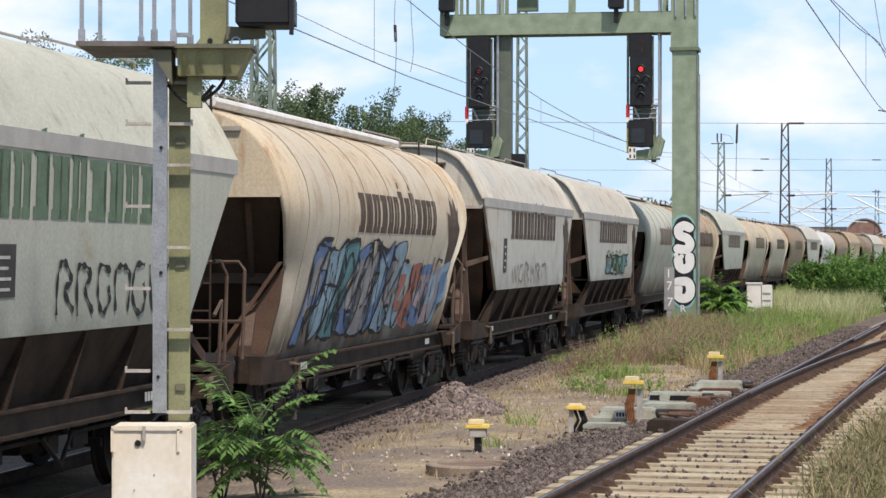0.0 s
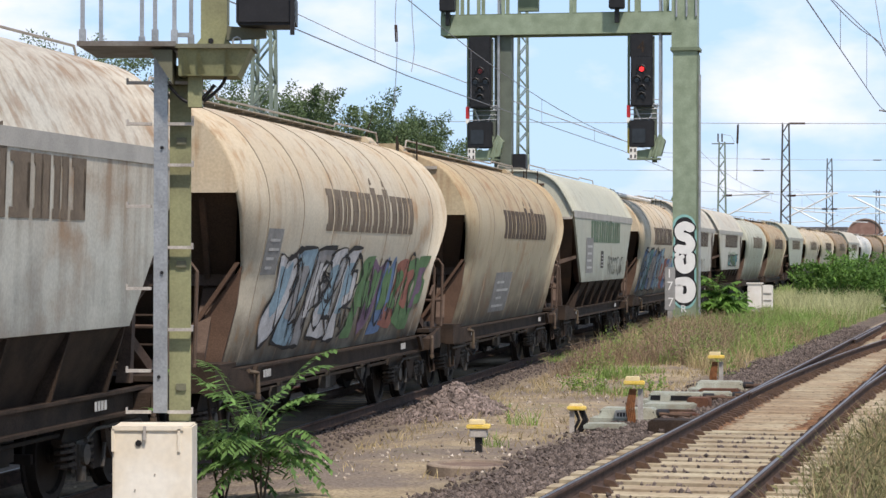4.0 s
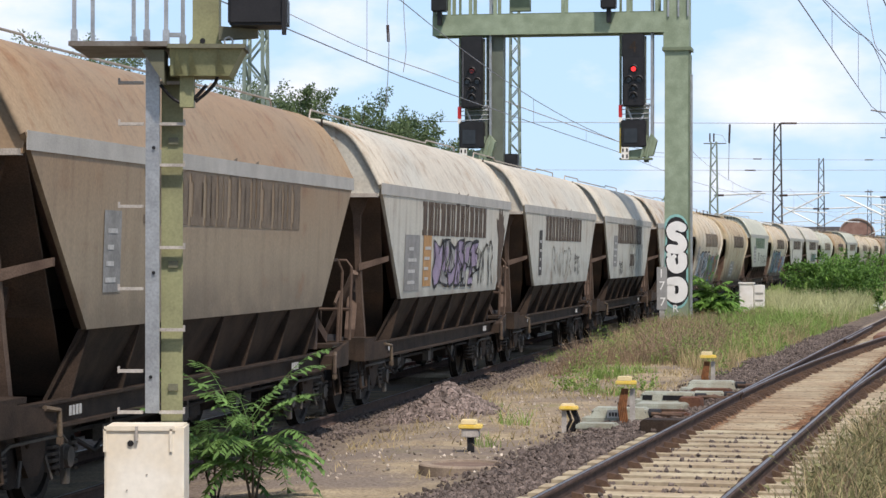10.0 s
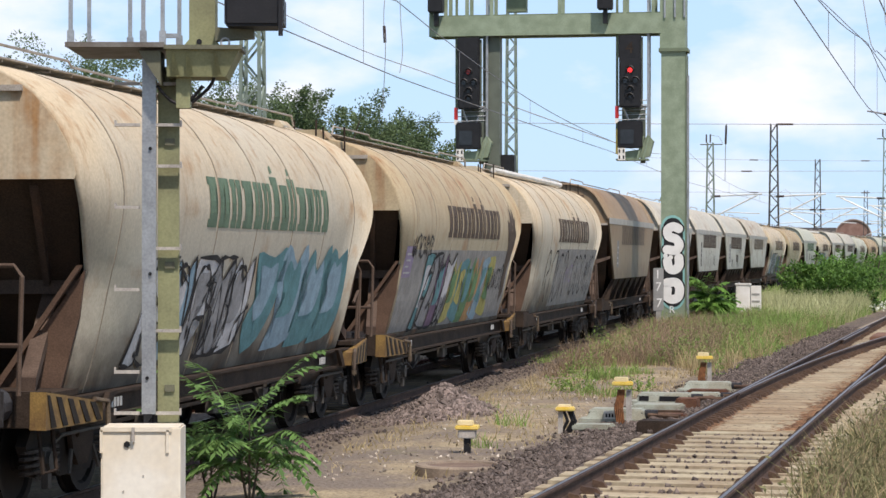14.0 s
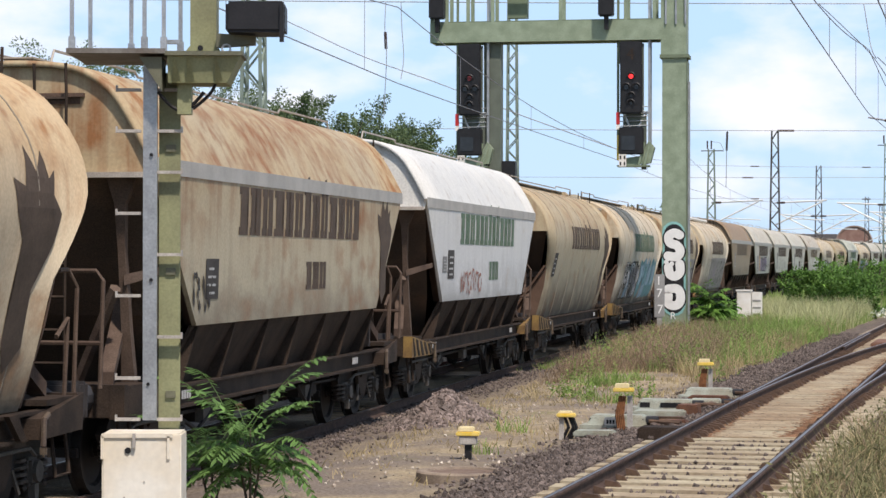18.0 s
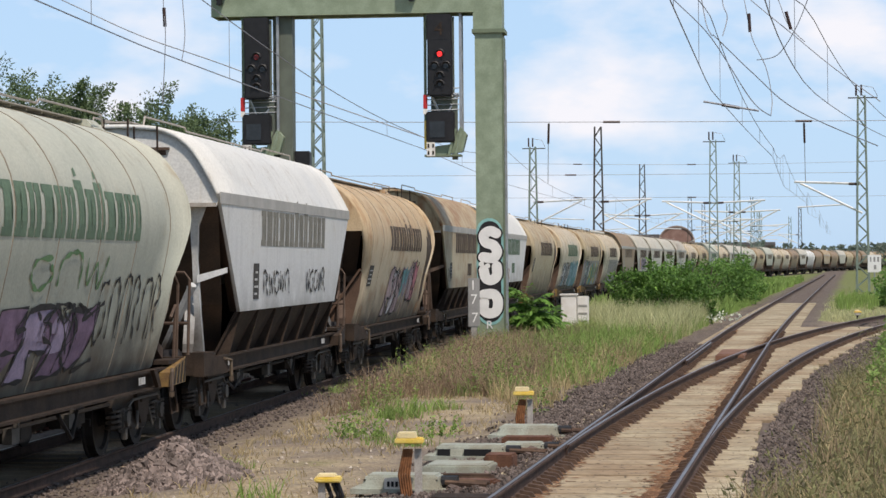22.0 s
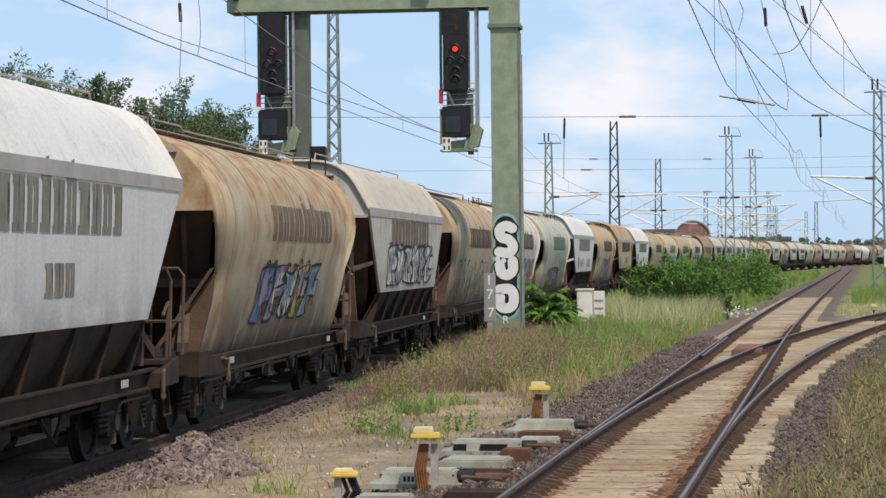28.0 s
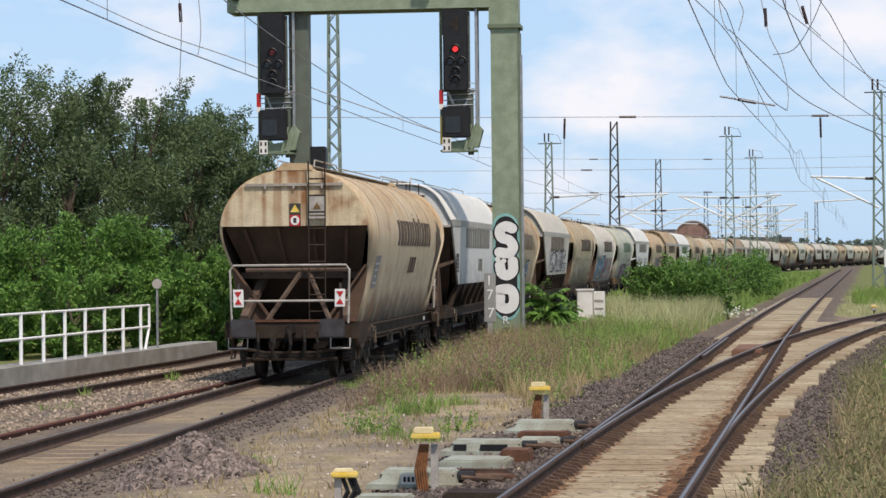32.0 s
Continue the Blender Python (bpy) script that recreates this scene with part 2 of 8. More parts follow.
def tube(bm, pts, r, seg=6, r2=None):
    """A round bar along points, closed at both ends."""
    pts = [Vector(p) for p in pts]
    rings = []
    for i, p in enumerate(pts):
        d = (pts[min(i + 1, len(pts) - 1)] - pts[max(i - 1, 0)]).normalized()
        a = d.orthogonal().normalized() if i == 0 else (a - d * a.dot(d)).normalized()
        b = d.cross(a)
        rr = r if r2 is None else r + (r2 - r) * i / (len(pts) - 1)
        rings.append([bm.verts.new(p + (a * math.cos(2 * math.pi * k / seg) + b * math.sin(2 * math.pi * k / seg)) * rr) for k in range(seg)])
    for u, v in zip(rings, rings[1:]):
        for k in range(seg):
            bm.faces.new((u[k], u[(k + 1) % seg], v[(k + 1) % seg], v[k]))
    bm.faces.new(rings[0][::-1])
    bm.faces.new(rings[-1])
    return bm


def tubes(list_of_pts, r, seg=6):
    bm = bmesh.new()
    for p in list_of_pts:
        tube(bm, p, r, seg)
    return bm


def cyl(bm, c, axis, r, length, seg=16):
    a = Vector(axis).normalized()
    return tube(bm, [Vector(c) - a * length / 2, Vector(c) + a * length / 2], r, seg)


def prism(bm, outline, thick):
    """A flat outline (points in space) given thickness along the vector thick."""
    a = [bm.verts.new(p) for p in outline]
    b = [bm.verts.new(Vector(p) + Vector(thick)) for p in outline]
    bm.faces.new(a[::-1])
    bm.faces.new(b)
    for i in range(len(a)):
        j = (i + 1) % len(a)
        bm.faces.new((a[i], a[j], b[j], b[i]))
    return bm


# ---- the plan: two lines of track, in metres ----
def train_x(y):
    return -0.3 + 0.2 * (y - 40) + 2.3e-4 * max(y - 40, 0) ** 2


def main_x(y):
    return 4.69 + 0.2655 * (y - 27.9) + 0.0137 * max(y - 58, 0) ** 2 / (max(y - 58, 0) + 30)


def div_x(y):
    """Centre line of the branch that leaves the main track to the right."""
    return main_x(y) + 0.0013 * max(y - 26, 0) ** 2 + 2e-6 * max(y - 26, 0) ** 3


def second_x(y):
    """Centre of the neighbouring track, which draws a little closer further on."""
    return min(-3.7 + 0.27 * (y - 46), train_x(y) - 3.7)


RAIL_T = -0.35      # top of the rails under the train
RAIL_M = 0.0        # top of the rails of the main track


def smooth01(a, b, v):
    t = min(max((v - a) / (b - a), 0), 1)
    return t * t * (3 - 2 * t)


def ground_z(x, y):
    dt, dm = x - train_x(y), x - main_x(y)
    n = 0.05 * noise.noise((x * 0.35, y * 0.35, 0)) + 0.02 * noise.noise((x * 1.7, y * 1.7, 5))
    t = smooth01(1.0, 3.6, dt) if dt > 0 else smooth01(6.6, 8.0, -dt)
    z = (RAIL_T - 0.152) * (1 - t) + (-0.3 if dt > 0 else -0.6) * t
    m = 1 - smooth01(1.9, 2.9, abs(dm))
    z = z * (1 - m) - 0.195 * m
    if dm > 1.8:
        z = max(z, -0.23) + 0.25 * smooth01(1.8, 5.0, dm) * smooth01(90, 40, y)
    k = 0.3 if (abs(dm) < 2 or -6.5 < dt < 2) else 1.0
    return z + n * k * smooth01(400, 60, y)


def build_ground():
    ys = [-900, -420, -340, -260, -200, -150, -110, -80, -55, -40, -28, -18, -12, -8, -4]
    y = 0.0
    while y < 3500:
        ys.append(y)
        y += 0.3 if y < 66 else 0.3 + (y - 66) * 0.03
    us = [-3000, -900, -300, -120, -60, -35, -22] + [-15 + 0.3 * i for i in range(110)] + [18.6, 20, 23, 28, 36, 50, 80, 150, 400, 1200, 3500]
    verts, faces = [], []
    for yy in ys:
        for u in us:
            x = u + train_x(max(min(yy, 300), -400)) + (yy - 300) * 0.3 * (yy > 300)
            verts.append((x, yy, ground_z(x, yy)))
    n = len(us)
    for i in range(len(ys) - 1):
        for j in range(n - 1):
            faces.append((i * n + j, i * n + j + 1, (i + 1) * n + j + 1, (i + 1) * n + j))
    me = bpy.data.meshes.new("ground")
    me.from_pydata(verts, [], faces)
    me.polygons.foreach_set("use_smooth", [True] * len(me.polygons))
    me.materials.append(M_GROUND)
    at = me.attributes.new("ballast", 'FLOAT', 'POINT')
    vals = []
    for x, y, z in verts:
        dm, dt, dv = abs(x - main_x(y)), abs(x - train_x(y)), abs(x - div_x(y))
        wob = 0.5 * noise.noise((x * 0.8, y * 0.5, 2))
        far = smooth01(60, 85, y)
        # along the train track the dark ballast zone also paints in the train's shade
        v = max(1 - smooth01(2.0 - 0.5 * far, 2.9 - 0.5 * far, dm + wob), 0.9 * (1 - smooth01(1.4, 2.7, dt + wob)) * (0.35 + 0.65 * smooth01(0.6, 0.95, dt)), (1 - smooth01(2.0 - 0.6 * far, 3.2 - 0.9 * far, dv + wob)) * (y > 40), 0.45 * (1 - smooth01(2.0, 3.2, abs(x - second_x(y)) + wob)))
        vals.append(v)
    at.data.foreach_set("value", vals)
    gr = me.attributes.new("meadow", 'FLOAT', 'POINT')
    gr.data.foreach_set("value", [smooth01(75, 130, y) if x > train_x(y) else smooth01(6.5, 9, train_x(y) - x) for x, y, z in verts])
    return tagged(new("ground", me), "dry sandy railway ground with gravel, dust and sparse weeds", "ground", kind="structure")


def ground_material():
    m = bpy.data.materials.new("ground_gravel_and_sand")
    m.use_nodes = True
    nt = m.node_tree
    b = nt.nodes["Principled BSDF"]
    N, Lk = nt.nodes.new, nt.links.new
    tc = N("ShaderNodeTexCoord")

    def nz(scale, detail):
        n = N("ShaderNodeTexNoise")
        n.inputs["Scale"].default_value, n.inputs["Detail"].default_value = scale, detail
        n.inputs["Roughness"].default_value = 0.6
        Lk(tc.outputs["Object"], n.inputs["Vector"])
        return n.outputs[0]

    def ramp(v, a, c):
        r = N("ShaderNodeMapRange")
        r.inputs[1].default_value, r.inputs[2].default_value = a, c
        Lk(v, r.inputs[0])
        return r.outputs[0]

    def blend(fac, p, q):
        mx = N("ShaderNodeMix")
        mx.data_type = 'RGBA'
        Lk(fac, mx.inputs[0])
        for i, c in ((6, p), (7, q)):
            if isinstance(c, tuple):
                mx.inputs[i].default_value = (*c, 1)
            else:
                Lk(c, mx.inputs[i])
        return mx.outputs[2]

    vor = N("ShaderNodeTexVoronoi")
    vor.inputs["Scale"].default_value = 17
    Lk(tc.outputs["Object"], vor.inputs["Vector"])
    sep = N("ShaderNodeSeparateColor")
    Lk(vor.outputs["Color"], sep.inputs[0])
    stone = blend(sep.outputs[0], (0.083, 0.066, 0.056), (0.19, 0.157, 0.137))
    stone = blend(ramp(nz(1.6, 6), 0.45, 0.8), stone, (0.2, 0.16, 0.12))
    sand = blend(ramp(nz(2.2, 7), 0.35, 0.65), (0.41, 0.34, 0.225), (0.265, 0.21, 0.145))
    sand = blend(ramp(nz(9.0, 4), 0.55, 0.75), sand, (0.2, 0.155, 0.12))
    soil = blend(ramp(nz(0.5, 7), 0.4, 0.56), (0.21, 0.175, 0.145), sand)
    soil = blend(ramp(nz(0.9, 5), 0.62, 0.78), soil, (0.2, 0.19, 0.085))
    mead = N("ShaderNodeAttribute")
    mead.attribute_name = "meadow"
    soil = blend(mead.outputs["Fac"], soil, (0.17, 0.19, 0.075))
    zone = N("ShaderNodeAttribute")
    zone.attribute_name = "ballast"
    col = blend(zone.outputs["Fac"], soil, stone)
    hsv = N("ShaderNodeHueSaturation")
    r = N("ShaderNodeMapRange")
    r.inputs[1].default_value, r.inputs[2].default_value, r.inputs[3].default_value, r.inputs[4].default_value = 0.3, 0.7, 0.7, 1.25
    Lk(nz(28, 4), r.inputs[0])
    Lk(r.outputs[0], hsv.inputs["Value"])
    Lk(col, hsv.inputs["Color"])
    Lk(hsv.outputs[0], b.inputs["Base Color"])
    b.inputs["Roughness"].default_value = 0.95
    b.inputs["Specular IOR Level"].default_value = 0.1
    bp = N("ShaderNodeBump")
    bp.inputs["Strength"].default_value, bp.inputs["Distance"].default_value = 0.9, 0.03
    Lk(vor.outputs["Distance"], bp.inputs["Height"])
    Lk(bp.outputs[0], b.inputs["Normal"])
    return m


M_GROUND = ground_material()
build_ground()


# ---- rails ----
def rail_along(name, pts, top, label, base=M_RAIL):
    """One flat-bottomed rail through plan points; the head is a part of its own."""
    foot = [(-0.062, -0.16), (0.062, -0.16), (0.062, -0.145), (0.012, -0.125), (0.012, -0.045), (0.036, -0.03), (0.036, -0.009), (0.029, -0.002), (-0.029, -0.002), (-0.036, -0.009), (-0.036, -0.03), (-0.012, -0.045), (-0.012, -0.125), (-0.062, -0.145)]
    head = [(-0.015, -0.012), (0.017, -0.012), (0.016, 0.0), (-0.014, 0.0)]
    root = empty(name, pose(*pts[0], top), label, "rail", kind="structure")
    for nm, prof, mt in (("rail_web", foot, base), ("rail_head", head, M_RAIL_TOP if base is M_RAIL else base)):
        bm, prev = bmesh.new(), None
        for i, p in enumerate(pts):
            d = (Vector(pts[min(i + 1, len(pts) - 1)]) - Vector(pts[max(i - 1, 0)])).normalized()
            ring = [bm.verts.new((p[0] - pts[0][0] + d.y * u, p[1] - pts[0][1] - d.x * u, w)) for u, w in prof]
            if prev:
                for k in range(len(ring)):
                    bm.faces.new((prev[k], prev[(k + 1) % len(ring)], ring[(k + 1) % len(ring)], ring[k]))
            else:
                bm.faces.new(ring[::-1])
            prev = ring
        bm.faces.new(prev)
        part(nm, bm, mt, root)
    return root


def offset_line(fx, side, y0, y1, step):
    pts, y = [], y0
    while y <= y1 + 1e-6:
        s = (fx(y + 0.5) - fx(y - 0.5))
        k = 1 / math.hypot(1, s)
        pts.append((fx(y) + side * k, y - side * s * k))
        y += step
    return pts


for side in (-0.75, 0.75):
    rail_along("rail", offset_line(main_x, side, -60, 320, 10), RAIL_M, "worn steel rail of the main track on concrete sleepers")
    rail_along("rail", offset_line(div_x, side * 0.985, 29.5, 130, 2.0), RAIL_M - 0.004, "curved steel rail of the branch at the points")
    rail_along("rail", offset_line(train_x, side, -352, 420, 6), RAIL_T, "brown steel rail under the freight train")
    rail_along("rail", offset_line(second_x, side, -48, 300, 6), RAIL_T, "rusty steel rail of the neighbouring track")
rail_along("spare_rail", offset_line(lambda y: -1.4 + 0.233 * (y - 42.75), 0, 24, 54, 6), RAIL_T - 0.06, "reddish brown rusted spare rail lying beside the track", M_RAIL_RED)


# ---- hopper wagons ----
PITCH = 14.5
HALF = 6.28


def smooth_profile(keys, n):
    """Catmull-Rom through key points."""
    out = []
    k = [keys[0]] + keys + [keys[-1]]
    for i in range(1, len(k) - 2):
        p0, p1, p2, p3 = [Vector((*q, 0)) for q in k[i - 1:i + 3]]
        for j in range(n):
            t = j / n
            v = 0.5 * ((2 * p1) + (p2 - p0) * t + (2 * p0 - 5 * p1 + 4 * p2 - p3) * t * t + (3 * p1 - p0 - 3 * p2 + p3) * t ** 3)
            out.append((v.x, v.y))
    return out + [keys[-1]]


ROUND = smooth_profile([(1.1, 1.02), (1.17, 1.25), (1.31, 1.9), (1.43, 2.4), (1.47, 2.78), (1.37, 3.18), (1.06, 3.58), (0.6, 3.81), (0.0, 3.92)], 3)
ANG_ROOF = smooth_profile([(1.45, 3.16), (1.25, 3.52), (1.02, 3.82), (0.7, 4.0), (0.34, 4.05), (0.0, 4.06)], 3)
ANG_SIDE = [(1.15, 0.98), (1.4, 1.6), (1.45, 3.16)]


def side_x(kind, z):
    prof = ROUND if kind == "round" else ANG_SIDE
    for (x0, z0), (x1, z1) in zip(prof, prof[1:]):
        if z0 <= z <= z1:
            return x0 + (x1 - x0) * (z - z0) / (z1 - z0)
    return prof[-1][0]


def shell(prof, y0, y1, t=0.05, ny=8, inset=0.0):
    """The bent sheet of a wagon body: both flanks and the roof, with thickness."""
    full = prof + [(-x, z) for x, z in prof[-2::-1]]
    bm = bmesh.new()
    grid = []
    for s in (1, 0):
        rows = []
        for j in range(ny + 1):
            y = y0 + (y1 - y0) * j / ny
            k = inset * (1 - 2 * j / ny)
            rows.append([bm.verts.new((x * (1 if s else 1 - t / 1.4), y + k * min(max(0, (2.87 - z) / 0.8), 1 + 0.1 * max(0, 2.07 - z)) ** 1.3, z - (0 if s else t * max(0, (z - 2.4) / 1.5)))) for x, z in full])
        for a, b in zip(rows, rows[1:]):
            for k in range(len(full) - 1):
                f = (a[k], a[k + 1], b[k + 1], b[k])
                bm.faces.new(f if not s else f[::-1]).material_index = 0 if s else 1
        grid.append(rows)
    for j in (0, ny):
        for k in range(len(full) - 1):
            bm.faces.new((grid[0][j][k], grid[0][j][k + 1], grid[1][j][k + 1], grid[1][j][k]))
    return bm


def round_body():
    return shell(ROUND, -HALF, HALF, inset=0.6)


def angular_roof():
    return shell(ANG_ROOF, -HALF, HALF)


def end_plate(prof, y, zlow, thick):
    """Upper end wall: the outline of the body above zlow."""
    pts = [(x * 0.985, z - 0.03) for x, z in prof if z > zlow + 0.02]
    xl = side_low(prof, zlow)
    pts = [(xl, zlow)] + pts
    out = [(x, y, z) for x, z in pts] + [(-x, y, z) for x, z in pts[-2::-1]]
    return prism(bmesh.new(), out, (0, thick, 0))


def side_low(prof, zlow):
    for (x0, z0), (x1, z1) in zip(prof, prof[1:]):
        if z0 <= zlow <= z1:
            return (x0 + (x1 - x0) * (zlow - z0) / (z1 - z0)) * 0.97
    return prof[0][0] * 0.97


def slab(pts, n, t=0.04):
    return prism(bmesh.new(), pts, Vector(n) * t)


def wheel_mesh():
    """Wheel on a lathe, axis along x."""
    prof = [(0.0, 0.06), (0.09, 0.06), (0.1, 0.03), (0.36, 0.02), (0.385, 0.055), (0.455, 0.06), (0.462, -0.035), (0.49, -0.05), (0.488, -0.075), (0.385, -0.075), (0.36, -0.03), (0.1, -0.03), (0.0, -0.05)]
    bm, rings, seg = bmesh.new(), [], 20
    for r, x in prof:
        rings.append([bm.verts.new((x, r * math.cos(2 * math.pi * k / seg), r * math.sin(2 * math.pi * k / seg))) for k in range(seg)])
    for a, b in zip(rings, rings[1:]):
        for k in range(seg):
            bm.faces.new((a[k], a[(k + 1) % seg], b[(k + 1) % seg], b[k]))
    bmesh.ops.remove_doubles(bm, verts=bm.verts, dist=1e-5)
    return bm


def coil(c, r, z0, z1, turns):
    n = turns * 8
    return [Vector((c[0] + r * math.cos(i * math.pi / 4), c[1] + r * math.sin(i * math.pi / 4), z0 + (z1 - z0) * i / n)) for i in range(n + 1)]


def add_bogie(wagon, y):
    b = part("bogie", box(boxed((0, 0, 0.62), (1.9, 0.42, 0.2), bevel=0.03), (0, 0, 0.8), (0.5, 0.5, 0.18)), M_BLACK, wagon)
    b.location = (0, y, 0)
    for s in (-1, 1):
        bm = bmesh.new()
        out = [(-1.3, 0.62), (-1.15, 0.78), (1.15, 0.78), (1.3, 0.62), (1.2, 0.5), (0.6, 0.46), (0.42, 0.28), (-0.42, 0.28), (-0.6, 0.46), (-1.2, 0.5)]
        prism(bm, [(s * 1.0 - 0.05, yy, z) for yy, z in out], (0.1, 0, 0))
        part("side_frame", bm, M_BLACK, b)
        for a in (-0.9, 0.9):
            bm = boxed((s * 1.02, a, 0.46), (0.2, 0.26, 0.26), bevel=0.03)
            cyl(bm, (s * 1.13, a, 0.46), (1, 0, 0), 0.1, 0.06, 10)
            box(bm, (s * 1.1, a, 0.28), (0.06, 0.1, 0.14))
            part("axle_box", bm, M_PALE_DIRT, b)
            for q in (-0.26, 0.26):
                part("spring", tube(bmesh.new(), coil((s * 1.03, a + q), 0.085, 0.33, 0.58, 4), 0.022, 5), M_SPRING, b)
    for a in (-0.9, 0.9):
        ax = part("axle", cyl(bmesh.new(), (0, 0, 0), (1, 0, 0), 0.08, 1.7, 8), M_WHEEL, b)
        ax.location = (0, a, 0.46)
        for s in (-1, 1):
            w = part("wheel", wheel_mesh(), M_WHEEL, ax)
            w.matrix_basis = pose(s * 0.755, 0, 0, 0, 0, 0 if s > 0 else 180)
    for s in (-1, 1):
        bm = prism(bmesh.new(), [(s * 1.08, yy, z) for yy, z in ((-0.34, 0.74), (0.34, 0.74), (0.26, 0.5), (0.12, 0.36), (-0.12, 0.36), (-0.26, 0.5))], (s * 0.05, 0, 0))
        box(bm, (s * 1.12, 0, 0.66), (0.08, 0.4, 0.07), (0, 0, 0), 0.01)
        part("side_bearer", bm, M_STEEL, b)
        bm = tubes([[(s * 1.13, -0.86, 0.6), (s * 1.15, -0.66, 0.68), (s * 1.15, 0.66, 0.68), (s * 1.13, 0.86, 0.6)], [(s * 1.12, -0.3, 0.52), (s * 1.14, -0.42, 0.3)], [(s * 1.12, 0.3, 0.52), (s * 1.14, 0.42, 0.3)]], 0.02, 5)
        part("bogie_pipe", bm, M_PALE_DIRT, b)
    for a in (-1.42, -0.38, 0.38, 1.42):
        part("brake_shoe", boxed((0, a, 0.45), (1.62, 0.06, 0.09)), M_BLACK, b)
    return b


def decal(kind, outline, material, parent, name, lift=0.006, label="", outlines=None):
    """A painted shape that lies on the flank, from outlines in (y, z), cut into bands so that it follows the bend."""
    outlines = outlines or [outline]
    bm = bmesh.new()
    faces = [bm.faces.new([bm.verts.new((0, y, z)) for y, z in o]) for o in outlines]
    bmesh.ops.triangulate(bm, faces=faces)
    zs = [z for o in outlines for _, z in o]
    z = math.floor(min(zs) / 0.12) * 0.12
    while z < max(zs):
        if z > min(zs) and kind == "round":
            bmesh.ops.bisect_plane(bm, geom=bm.verts[:] + bm.edges[:] + bm.faces[:], plane_co=(0, 0, z), plane_no=(0, 0, 1))
        z += 0.12
    for v in bm.verts:
        v.co.x = side_x(kind, v.co.z) + lift
    bm.normal_update()
    for f in bm.faces:
        if f.normal.x < 0:
            f.normal_flip()
    return part(name, bm, material, parent, label)


def ribbon(kind, pts, w, lift, bm):
    """A painted stroke on the flank through (y, z) points."""
    vs = []
    for i, p in enumerate(pts):
        a, b = pts[max(i - 1, 0)], pts[min(i + 1, len(pts) - 1)]
        d = Vector((b[0] - a[0], b[1] - a[1]))
        d = d.normalized() if d.length else Vector((1, 0))
        ww = w * (0.7 + 0.5 * math.sin(i * 1.7 + p[0] * 3))
        vs.append([bm.verts.new((side_x(kind, p[1] + s * d.x * ww) + lift, p[0] - s * d.y * ww, p[1] + s * d.x * ww)) for s in (-0.5, 0.5)])
    for u, v in zip(vs, vs[1:]):
        bm.faces.new((u[0], v[0], v[1], u[1]))


WING_X = 1.41


